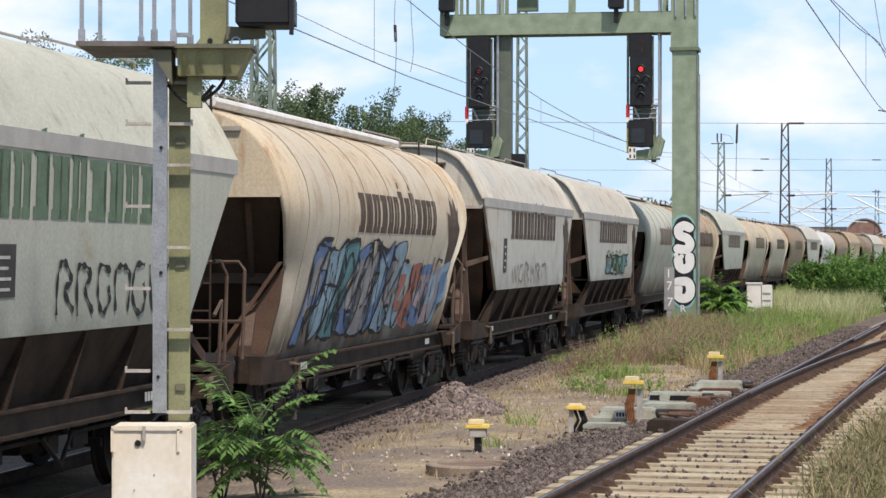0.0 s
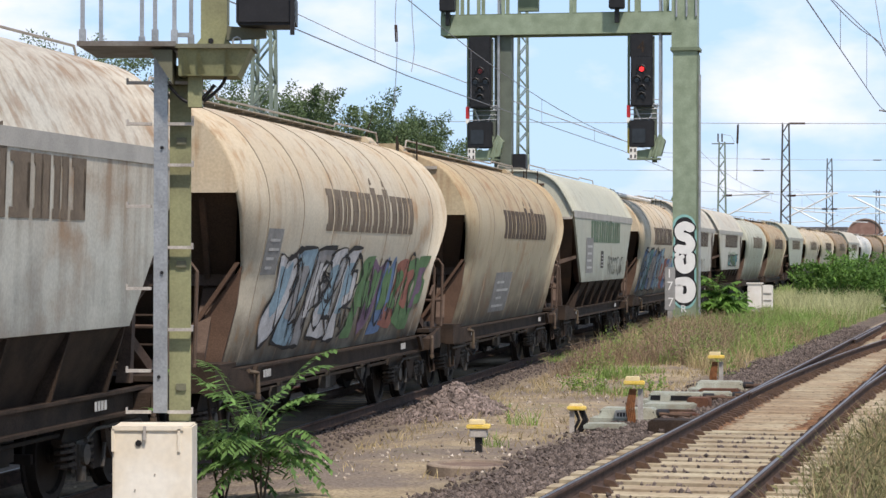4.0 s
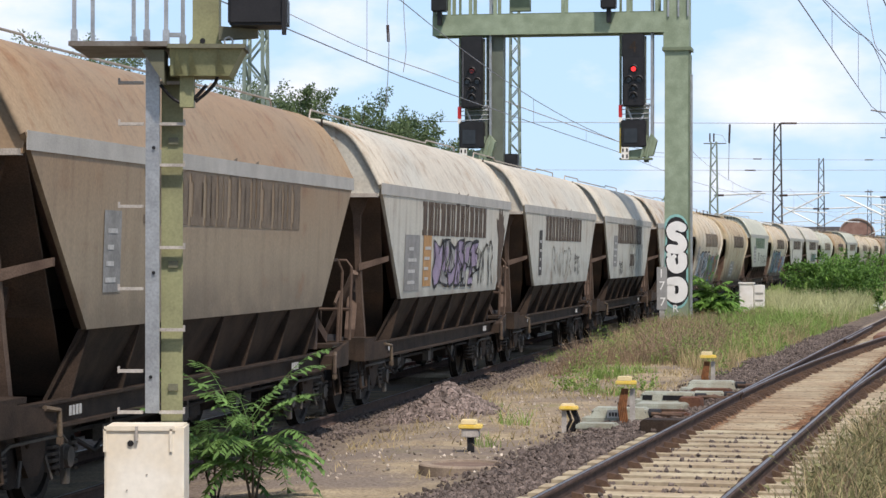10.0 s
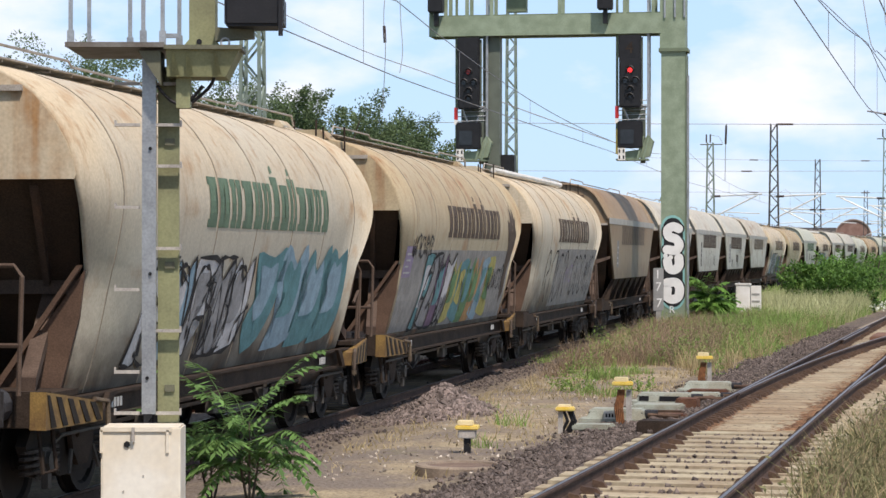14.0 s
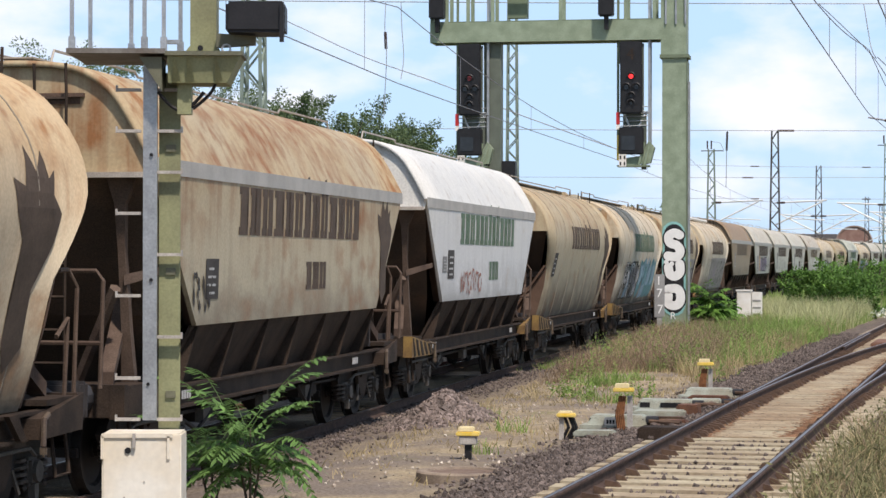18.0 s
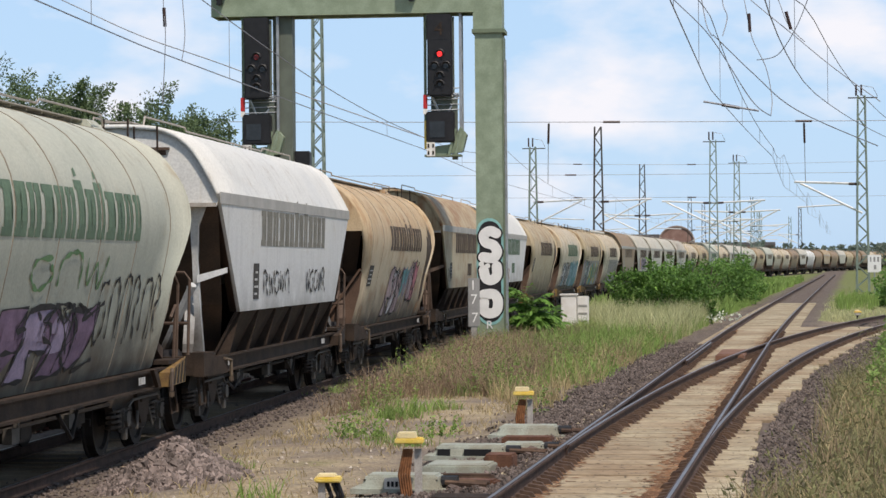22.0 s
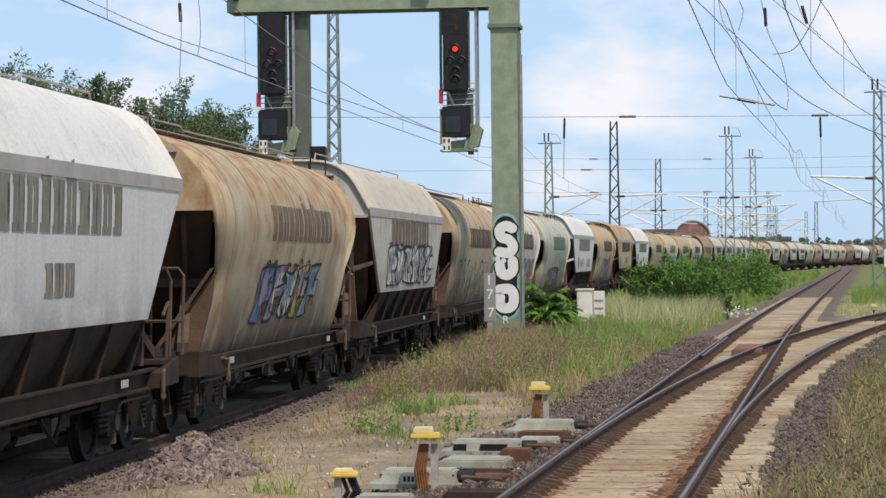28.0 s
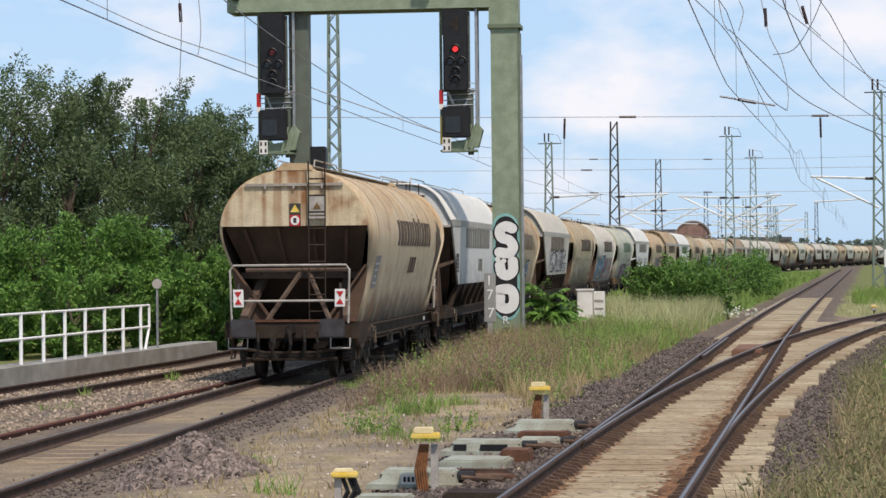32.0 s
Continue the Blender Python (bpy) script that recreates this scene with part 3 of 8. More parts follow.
def add_common(w, kind):
    """Underframe, bogies, end gear."""
    end = PITCH / 2
    for s in (-1, 1):
        ch = [(1.29, 0.775), (1.29, 0.805), (1.225, 0.805), (1.225, 0.995), (1.29, 0.995), (1.29, 1.025), (1.175, 1.025), (1.175, 0.775)]
        part("sill", prism(bmesh.new(), [(s * x, -6.2, z) for x, z in ch], (0, 12.4, 0)), M_STEEL, w)
        for y in (-2.2, 0.4, 2.6):
            part("brake_cylinder", boxed((s * 0.8, y, 0.62), (0.35, 0.5, 0.3), bevel=0.04), M_BLACK, w)
            part("brake_lever", box(boxed((s * 1.05, y - 0.6, 0.66), (0.05, 0.06, 0.26)), (s * 1.06, y - 0.85, 0.6), (0.1, 0.24, 0.16)), M_PALE_DIRT, w)
        bm = tubes([[(s * 1.1, -4.0, 0.62), (s * 1.1, -3.4, 0.45), (s * 1.1, -2.9, 0.62)], [(s * 1.1, 1.2, 0.7), (s * 1.14, 1.6, 0.42), (s * 1.1, 2.0, 0.7)], [(s * 1.0, -4, 0.66), (s * 1.0, 4, 0.66)]], 0.025, 5)
        part("brake_hose", bm, M_BLACK, w)
    part("centre_beam", boxed((0, 0, 0.88), (0.5, 13.2, 0.26)), M_BLACK, w)
    bm = bmesh.new()
    for y in (-2.9, 0, 2.9):
        vs = [(-0.9, y - 1.3, 1.0), (0.9, y - 1.3, 1.0), (0.9, y + 1.3, 1.0), (-0.9, y + 1.3, 1.0)]
        lo = [(-0.35, y - 0.3, 0.4), (0.35, y - 0.3, 0.4), (0.35, y + 0.3, 0.4), (-0.35, y + 0.3, 0.4)]
        a, b = [bm.verts.new(p) for p in vs], [bm.verts.new(p) for p in lo]
        bm.faces.new(b[::-1])
        for i in range(4):
            bm.faces.new((a[i], b[i], b[(i + 1) % 4], a[(i + 1) % 4]))
    part("discharge_hopper", bm, M_BLACK, w)
    for e in (-1, 1):
        part("headstock", box(boxed((0, e * (end - 0.68), 0.96), (2.66, 0.14, 0.32), bevel=0.01), (0, e * (end - 1.1), 1.08), (2.62, 0.8, 0.05)), M_STEEL, w)
        for s in (-1, 1):
            bm = cyl(bmesh.new(), (s * 0.875, e * (end - 0.4), 1.0), (0, 1, 0), 0.1, 0.5, 12)
            cyl(bm, (s * 0.875, e * (end - 0.52), 1.0), (0, 1, 0), 0.15, 0.2, 12)
            box(bm, (s * 0.875, e * (end - 0.11), 1.0), (0.5, 0.05, 0.36), (0, 0, 0), 0.03)
            part("buffer", bm, M_BUFFER, w)
            bm = bmesh.new()
            outer = [(1.33, end - 0.6, 1.12), (WING_X, end - 1.9, 0.97), (WING_X, end - 1.9, 0.79), (1.33, end - 0.6, 0.79)]
            inner = [(1.18, v, z) for x, v, z in outer]
            ring = [[bm.verts.new((s * x, e * v, z)) for x, v, z in q] for q in (outer, inner)]
            bm.faces.new(ring[0])
            bm.faces.new(ring[1][::-1])
            for k in range(4):
                bm.faces.new((ring[0][k], ring[1][k], ring[1][(k + 1) % 4], ring[0][(k + 1) % 4]))
            bmesh.ops.recalc_face_normals(bm, faces=bm.faces)
            part("corner_wing", bm, M_STEEL, w)
            if s > 0:
                bm = tubes([[(1.4, e * (end - 1.7), 1.0), (1.45, e * (end - 1.93), 0.97), (1.45, e * (end - 1.95), 0.74)]], 0.026, 6)
                box(bm, (1.45, e * (end - 1.95), 0.7), (0.06, 0.06, 0.1), (0, 0, 0), 0.02)
                part("hand_lever", bm, M_OCHRE, w, "yellow worn hand lever")
            part("step", tubes([[(s * 1.2, e * (end - 0.75), 0.85), (s * 1.25, e * (end - 0.75), 0.4), (s * 1.25, e * (end - 1.1), 0.4), (s * 1.2, e * (end - 1.1), 0.85)]], 0.02, 5), M_STEEL, w)
        bm = boxed((0, e * (end - 0.45), 0.98), (0.16, 0.36, 0.2), bevel=0.03)
        tube(bm, [(0, e * (end - 0.3), 0.98), (0.05, e * (end - 0.2), 0.7), (0, e * (end - 0.28), 0.5)], 0.035, 6)
        tube(bm, [(0.25, e * (end - 0.6), 0.95), (0.3, e * (end - 0.3), 0.7), (0.22, e * (end - 0.3), 0.45)], 0.025, 6)
        tube(bm, [(-0.3, e * (end - 0.6), 0.95), (-0.34, e * (end - 0.35), 0.6), (-0.26, e * (end - 0.35), 0.4)], 0.025, 6)
        part("coupling", bm, M_BLACK, w)
    for y in (-5.1, 5.1):
        add_bogie(w, y)
    zt = 3.95 if kind == "round" else 4.07
    bm = boxed((0, 0, zt + 0.03), (0.36, 12.2, 0.015))
    for i in range(19):
        box(bm, (0, -6.0 + i * 12.0 / 18, zt + 0.01), (0.3, 0.03, 0.03))
    part("roof_walkway", bm, M_RUSTY, w)
    part("roof_hatch_rail", tubes([[(sx * 0.36, -6.1, zt - 0.03), (sx * 0.36, -6.0, zt + 0.1), (sx * 0.36, -3.4, zt + 0.1), (sx * 0.36, -3.3, zt + 0.05), (sx * 0.36, 3.0, zt + 0.05), (sx * 0.36, 3.1, zt + 0.1), (sx * 0.36, 6.0, zt + 0.1), (sx * 0.36, 6.1, zt - 0.03)] for sx in (-1, 1)], 0.014, 5), M_RUSTY, w)
    for e in (-1, 1):
        for s in (-1, 1):
            part("brace", slab([(s * 0.95, e * 6.3, 1.1), (s * 1.1, e * 6.3, 1.1), (s * 0.85, e * 4.9, 2.0), (s * 0.7, e * 4.9, 2.0)], (0, 0, 1), 0.12), M_POST, w)
        part("ladder", tubes([[(0.3, e * (HALF + 0.1), 1.1), (0.3, e * (HALF + 0.1), 3.75), (0.3, e * 6.4, 4.02)], [(0.62, e * (HALF + 0.1), 1.1), (0.62, e * (HALF + 0.1), 3.75), (0.62, e * 6.4, 4.02)]] + [[(0.3, e * (HALF + 0.1), 1.3 + 0.3 * i), (0.62, e * (HALF + 0.1), 1.3 + 0.3 * i)] for i in range(9)], 0.016, 5), M_STEEL, w)
        part("end_rail", tubes([[(-1.15, e * 6.85, 1.1), (-1.15, e * 6.85, 2.05), (-1.08, e * 6.85, 2.14), (1.08, e * 6.85, 2.14), (1.15, e * 6.85, 2.05), (1.15, e * 6.85, 1.1)], [(-1.15, e * 6.85, 1.5), (1.15, e * 6.85, 1.5)]] if e < 0 else
             [[(1.15, e * 6.9, 1.1), (1.15, e * 6.9, 2.0), (1.1, e * 6.8, 2.15), (1.1, e * 6.55, 2.15)], [(1.2, e * 6.5, 1.1), (1.2, e * 6.5, 1.75), (1.2, e * 6.2, 1.6)]], 0.022, 6), M_POST, w, "worn tubular end handrail")


def make_round():
    w = empty("hopper_wagon", pose(0, 0, 0))
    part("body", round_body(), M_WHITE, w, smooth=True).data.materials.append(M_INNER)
    for e in (-1, 1):
        part("end_wall", end_plate(ROUND, e * (HALF - 0.05), 2.85, e * 0.06), M_WHITE, w)
        part("end_lip", boxed((0, e * (HALF + 0.035), 3.6), (1.9, 0.05, 0.05)), M_RUSTY, w)
        for x in (-0.55, 0.0, 0.55):
            part("lip_bracket", boxed((x, e * (HALF + 0.04), 3.58), (0.035, 0.06, 0.1)), M_PALE, w)
        part("roof_hump", prism(bmesh.new(), [(-0.36, e * (HALF - 0.5), 3.86), (0.36, e * (HALF - 0.5), 3.86), (0.22, e * (HALF - 0.5), 3.99), (-0.22, e * (HALF - 0.5), 3.99)], (0, e * 0.52, 0)), M_WHITE, w)
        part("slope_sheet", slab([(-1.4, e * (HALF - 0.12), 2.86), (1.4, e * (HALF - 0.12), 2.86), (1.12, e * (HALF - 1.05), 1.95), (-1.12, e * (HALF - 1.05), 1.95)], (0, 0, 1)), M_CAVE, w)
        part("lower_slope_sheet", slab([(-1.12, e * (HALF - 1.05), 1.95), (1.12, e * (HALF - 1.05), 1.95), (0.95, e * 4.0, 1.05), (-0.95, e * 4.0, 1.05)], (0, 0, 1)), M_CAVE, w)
        for s in (-1, 1):
            part("end_gusset", prism(bmesh.new(), [(s * 1.34, e * (HALF - 0.5), 2.1), (s * 1.27, e * (HALF - 0.56), 1.7), (s * 1.1, e * (HALF - 0.6), 1.04), (s * 0.5, e * (HALF - 0.55), 1.04)], (0, -e * 0.04, 0)), M_GUSSET, w, "brown triangular end plate")
        for x in (-1.0, -0.35, 0.35, 1.0):
            part("slope_rib", slab([(x - 0.03, e * (HALF - 0.16), 2.8), (x + 0.03, e * (HALF - 0.16), 2.8), (x * 0.82 + 0.03, e * (HALF - 1.06), 1.92), (x * 0.82 - 0.03, e * (HALF - 1.06), 1.92)], (0, e, 0), 0.07), M_SLOPE, w)
        part("cross_beam", boxed((0, e * (HALF - 1.0), 1.95), (2.5, 0.1, 0.12)), M_SLOPE, w)
        for s in (-1, 1):
            part("gusset_flange", slab([(s * 1.34, e * (HALF - 0.47), 2.14), (s * 1.29, e * (HALF - 0.47), 2.14), (s * 0.46, e * (HALF - 0.52), 1.05), (s * 0.53, e * (HALF - 0.52), 1.05)], (0, e, 0), 0.05), M_GUSSET, w)
            part("sill_knee", slab([(s * 1.3, e * 4.75, 1.03), (s * 1.3, e * 4.95, 1.03), (s * 1.29, e * 5.2, 0.8), (s * 1.29, e * 5.05, 0.8)], (s, 0, 0), 0.05), M_STEEL, w)
    seam = None
    for y in (-5.05, -3.4, -1.75, -0.1, 1.6, 3.3, 5.0):
        if seam:
            share(seam, pose(0, y, 0), w)
        else:
            seam = part("weld_seam", shell([(x + 0.006 if x else 0, z + 0.006) for x, z in ROUND], -0.011, 0.011, 0.012, 1), M_SEAM, w)
            seam.location = (0, y, 0)
    add_common(w, "round")
    return w


def make_angular():
    w = empty("hopper_wagon", pose(0, 0, 0))
    part("roof", angular_roof(), M_WHITE, w, smooth=True).data.materials.append(M_INNER)
    yb = 4.58
    for s in (-1, 1):
        bm = bmesh.new()
        out = [(s * 1.45, -HALF, 3.16), (s * 1.45, HALF, 3.16), (s * 1.4, yb, 1.6), (s * 1.4, -yb, 1.6)]
        prism(bm, out, (-s * 0.05, 0, 0))
        part("flank", bm, M_WHITE, w)
        part("eaves_band", boxed((s * 1.452, 0, 3.1), (0.012, 2 * HALF - 0.1, 0.15)), M_BAND, w, "grey band below the roof")
        part("hopper_side", slab([(s * 1.36, -yb, 1.6), (s * 1.36, yb, 1.6), (s * 1.05, yb, 0.98), (s * 1.05, -yb, 0.98)], (-s, 0, 0), 0.04), M_STEEL, w)
        for i in range(7):
            y = -yb + 0.1 + i * (2 * yb - 0.2) / 6
            part("rib", slab([(s * 1.33, y, 1.59), (s * 1.385, y, 1.59), (s * 1.26, y - 0.05, 1.0), (s * 1.0, y - 0.05, 1.0)], (0, 1, 0), 0.03), M_STEEL, w)
    for e in (-1, 1):
        part("end_wall", end_plate([(1.44, 2.9)] + ANG_ROOF, e * (HALF - 0.12), 3.0, e * 0.05), M_WHITE, w)
        part("end_lip", boxed((0, e * (HALF - 0.06), 3.74), (1.5, 0.1, 0.035)), M_SLOPE, w)
        # flat dark strip that paints the shade of the slot under the lip
        part("end_slot", boxed((0, e * (HALF - 0.065), 3.69), (1.4, 0.02, 0.06)), M_CAVE, w, "dark strip for the shaded slot below the roof edge")
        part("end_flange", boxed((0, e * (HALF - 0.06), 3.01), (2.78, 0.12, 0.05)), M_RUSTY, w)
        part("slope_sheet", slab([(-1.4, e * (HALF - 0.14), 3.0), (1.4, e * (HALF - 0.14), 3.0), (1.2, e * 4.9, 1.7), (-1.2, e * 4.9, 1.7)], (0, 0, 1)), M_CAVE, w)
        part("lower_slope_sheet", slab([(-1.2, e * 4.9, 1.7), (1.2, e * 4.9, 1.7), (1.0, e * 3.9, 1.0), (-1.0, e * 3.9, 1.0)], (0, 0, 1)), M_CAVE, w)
        for s in (-1, 1):
            part("side_return", slab([(s * 1.4, e * (HALF - 0.1), 3.05), (s * 1.36, e * yb, 1.6), (s * 1.2, e * (yb - 0.25), 1.6), (s * 1.28, e * (HALF - 0.3), 3.0)], (0, -e, 0), 0.03), M_SLOPE, w)
            part("end_post", slab([(s * 0.97, e * (HALF - 0.62), 1.05), (s * 1.12, e * (HALF - 0.62), 1.05), (s * 1.07, e * (HALF - 0.5), 1.6), (s * 1.06, e * (HALF - 0.36), 2.3), (s * 1.1, e * (HALF - 0.24), 2.75), (s * 1.24, e * (HALF - 0.15), 2.99), (s * 0.94, e * (HALF - 0.15), 2.99), (s * 0.99, e * (HALF - 0.24), 2.75), (s * 0.99, e * (HALF - 0.36), 2.3), (s * 0.98, e * (HALF - 0.5), 1.6)], (0, -e, 0), 0.1), M_POST, w)
            part("end_tie", slab([(s * 1.05, e * (HALF - 0.42), 2.0), (s * 1.05, e * (HALF - 0.42), 2.1), (s * 1.37, e * (HALF - 0.95), 2.2), (s * 1.37, e * (HALF - 0.95), 2.13)], (0, e, 0), 0.05), M_POST, w)
            part("end_strut", tubes([[(s * 1.05, e * (HALF - 0.1), 1.98), (s * 0.55, e * (HALF - 0.5), 1.1)]], 0.06, 6), M_POST, w)
    add_common(w, "angular")
    return w


# ---- painted marks on the flanks ----
WIDTHS = (0.36, 0.4, 0.42, 0.42, 0.34, 0.34, 0.33, 0.36, 0.33, 0.42, 0.34, 0.33, 0.34)


def slab_bars(i, w, h):
    """One heavy painted mark of a row: plain upright bars with slab ends."""
    f, k = h * 0.16, w * 0.5
    stem = lambda c, b: [(c - b, 0), (c + b, 0), (c + b, f), (c + b * 0.66, f), (c + b * 0.66, h - f), (c + b, h - f), (c + b, h), (c - b, h), (c - b, h - f), (c - b * 0.66, h - f), (c - b * 0.66, f), (c - b, f)]
    if i % 3 == 0:
        return [stem(0, k * 0.92)]
    c = k * (0.46 if i % 3 == 1 else 0.52)
    return [stem(-c, k - c - 0.004), stem(c, k - c - 0.004)]


def lettering(w, kind, material, y0=-2.2, y1=3.5, z0=2.5, h=0.5, n=13):
    widths = [WIDTHS[i % 13] for i in range(n)]
    if kind == "angular" and n == 13:
        y0, y1 = y0 - 0.85, y1 - 0.2
    k = (y1 - y0) / (sum(widths) + 0.05 * n)
    y = y0
    for i, wd in enumerate(widths):
        tall = n == 13 and i in (6, 8)
        hh = h * (1.16 if tall else 1.0)
        shapes = slab_bars(i, wd * k * 1.0, hh)
        if tall:
            a = wd * k * 0.2
            shapes.append([(-a, hh + 0.03), (a, hh + 0.05), (a * 1.2, hh + 0.13), (-a * 0.4, hh + 0.11)])
        decal(kind, None, material, w, "lettering_bar", 0.006, outlines=[[(y + wd * k / 2 + p, z0 + q) for p, q in o] for o in shapes])
        y += (wd + 0.05) * k


def emblem(w, kind, material, y=4.9, top=3.1):
    """Tall dark ear-of-grain mark near the front end."""
    pts = [(0.0, 1.35), (0.22, 1.55), (0.2, 2.0), (0.42, 2.35), (0.5, 2.6), (0.34, 2.75), (0.38, 2.95), (0.24, 2.86), (0.2, top), (0.05, 2.92), (-0.08, top + 0.02), (-0.16, 2.8), (-0.36, 2.86), (-0.28, 2.6), (-0.14, 2.4), (-0.1, 2.0), (-0.14, 1.6)]
    if kind == "angular":
        pts = [(a * 0.9, 1.65 + (b - 1.35) * 0.8) for a, b in pts]
    pts = [(a * 1.35, b) for a, b in pts]
    decal(kind, [(y + a, b) for a, b in pts], material, w, "emblem", 0.007, "dark painted grain emblem")


def panel(w, kind, y, z, ly, lz, material, bars=3):
    p = decal(kind, [(y, z), (y + ly, z), (y + ly, z + lz), (y, z + lz)], material, w, "data_panel", 0.007, "data panel with pale bars")
    q = random.Random(int(abs(y * 50)) + int(z * 30))
    for i in range(bars + 1):
        zz, a = z + lz * (0.12 + 0.8 * i / (bars + 1)), q.uniform(0.08, 0.3)
        b = q.uniform(0.55, 0.9)
        decal(kind, [(y + ly * a, zz), (y + ly * b, zz), (y + ly * b, zz + lz * 0.06), (y + ly * a, zz + lz * 0.06)], M_PANEL_INK, p, "bar", 0.011)


def graffiti(w, kind, y0, y1, z0, z1, cols, seed, n=5, outline=None, fill=1.0):
    """Slanted jagged letters-like shapes in sprayed colours, with outlines and drips."""
    q = random.Random(seed)
    step = (y1 - y0) / n
    for i in range(n):
        if q.random() > fill:
            continue
        c = y0 + step * (i + 0.5)
        lean = q.uniform(0.25, 0.55)
        shape = q.choice((
            ((-0.5, -1), (0.1, -1), (0.0, -0.3), (0.55, -0.2), (0.6, 0.4), (0.15, 0.5), (0.5, 1), (-0.45, 0.9), (-0.35, 0.1)),
            ((-0.6, -0.8), (0.55, -1), (0.4, -0.45), (-0.05, -0.4), (0.6, 0.5), (0.35, 1), (-0.55, 0.8), (-0.1, 0.45), (-0.5, -0.2)),
            ((-0.45, -1), (0.5, -0.9), (0.6, 0.1), (0.3, 0.95), (0.0, 0.55), (-0.4, 1), (-0.6, 0.2), (-0.2, -0.2)),
            ((-0.2, -1), (0.3, -0.7), (0.55, 0.2), (0.45, 1), (0.05, 0.7), (-0.6, 0.85), (-0.3, 0.2), (-0.55, -0.4))))
        out = [(c + step * 1.05 * (u + q.uniform(-0.08, 0.08)) + lean * v * (z1 - z0) / 2, (z0 + z1) / 2 + (z1 - z0) / 2 * max(-1, min(1, v + q.uniform(-0.1, 0.1)))) for u, v in shape]
        out = [(u, min(max(v, z0), z1)) for u, v in smooth_profile(out + out[:1], 3)[:-1]]
        decal(kind, out, cols[i % len(cols)], w, "graffiti_shape", 0.008)
        cy, cz = sum(p[0] for p in out) / len(out), sum(p[1] for p in out) / len(out)
        inner = [(cy + (a - cy) * 0.55, cz + (b - cz) * 0.55 + 0.06) for a, b in out]
        decal(kind, inner, cols[(i + 1 + q.randrange(len(cols))) % len(cols)], w, "graffiti_shape", 0.012)
        if outline:
            bm = bmesh.new()
            ribbon(kind, out + out[:1], 0.055, 0.015, bm)
            part("graffiti_outline", bm, outline, w)
            for _ in range(2):
                bm = bmesh.new()
                a = (q.uniform(y0, y1), q.uniform(z0, z1))
                ribbon(kind, smooth_profile([a, (a[0] + q.uniform(-0.4, 0.4), min(max(a[1] + q.uniform(-0.5, 0.5), z0), z1)), (a[0] + q.uniform(0, 0.8), min(max(a[1] + q.uniform(-0.4, 0.4), z0), z1))], 4), 0.05, 0.016, bm)
                part("graffiti_stroke", bm, outline, w)


def scribble(w, kind, y0, y1, z0, z1, material, seed, n=5, wd=0.06):
    """Loops of a sprayed tag; no letters."""
    q = random.Random(seed)
    step = (y1 - y0) / n
    for i in range(n):
        c = y0 + step * i
        pts = [(c + step * u + q.uniform(-0.04, 0.04), z0 + (z1 - z0) * v + q.uniform(-0.03, 0.03)) for u, v in
               q.choice((((0.1, 0), (0.1, 0.9), (0.4, 1), (0.7, 0.7), (0.4, 0.5), (0.8, 0.05)), ((0.7, 0.9), (0.2, 0.9), (0.1, 0.3), (0.4, 0), (0.8, 0.3), (0.7, 0.6)), ((0.05, 0.9), (0.2, 0.05), (0.45, 0.8), (0.65, 0.05), (0.9, 0.95)), ((0.1, 0.1), (0.1, 0.8), (0.45, 1.0), (0.8, 0.8), (0.85, 0.0))))]
        bm = bmesh.new()
        ribbon(kind, smooth_profile(pts, 5), wd, 0.013, bm)
        part("tag_stroke", bm, material, w)


def striped_console(w):
    """Yellow and black stripes on the corner wings beside the buffers."""
    end = PITCH / 2
    for p in [o for o in w.children if o.name.split(".")[0] == "corner_wing"]:
        p.material_slots[0].link = 'OBJECT'
        p.material_slots[0].material = M_OCHRE_B
        tagged(p, "yellow and black striped corner wing")
        e = 1 if p.data.vertices[0].co.y > 0 else -1
        if p.data.vertices[0].co.x < 0:
            continue
        for k in range(5):
            quad4 = []
            for u, top in ((0.08 + 0.2 * k, 0), (0.17 + 0.2 * k, 0), (0.05 + 0.2 * k, 1), (-0.04 + 0.2 * k, 1)):
                u = min(max(u, 0.01), 0.98)
                quad4.append((1.335 + 0.08 * u, e * (end - 0.6 - 1.3 * u), 1.1 - 0.15 * u if top else 0.805))
            part("stripe", prism(bmesh.new(), quad4, (0.005, 0, 0)), M_BLACK, p)
M_OCHRE = mat("ochre_paint", (0.15, 0.115, 0.075), 0.7, 0, 0.4, 5, 0, (0.09, 0.065, 0.05))
M_RUSTY = mat("rusty_galvanised", (0.32, 0.285, 0.24), 0.7, 0.1, 0.35, 4, 0, (0.42, 0.38, 0.33))
M_PALE = mat("pale_grey_tube", (0.45, 0.42, 0.38), 0.6, 0, 0.3, 6)
M_SEAM = mat("seam_dirt", (0.3, 0.255, 0.195), 0.8, 0, 0.3, 4)
M_SPRING = mat("spring_steel", (0.085, 0.073, 0.062), 0.6, 0.4, 0.3, 9)
M_PALE_DIRT = mat("dusty_steel", (0.1, 0.09, 0.078), 0.7, 0.1, 0.3, 6)
M_PANEL_INK = mat("panel_bar_white", (0.5, 0.5, 0.48), 0.7)
M_SUPPORT = mat("support_grey_green", (0.13, 0.15, 0.12), 0.6, 0.1, 0.2, 3)
M_GUSSET = mat("brown_end_plate", (0.14, 0.087, 0.06), 0.8, 0, 0.35, 2, 0, (0.1, 0.062, 0.044), spec=0.2)
M_OCHRE_B = mat("stripe_ochre", (0.27, 0.17, 0.055), 0.6, 0, 0.4, 6, 0, (0.15, 0.09, 0.04))
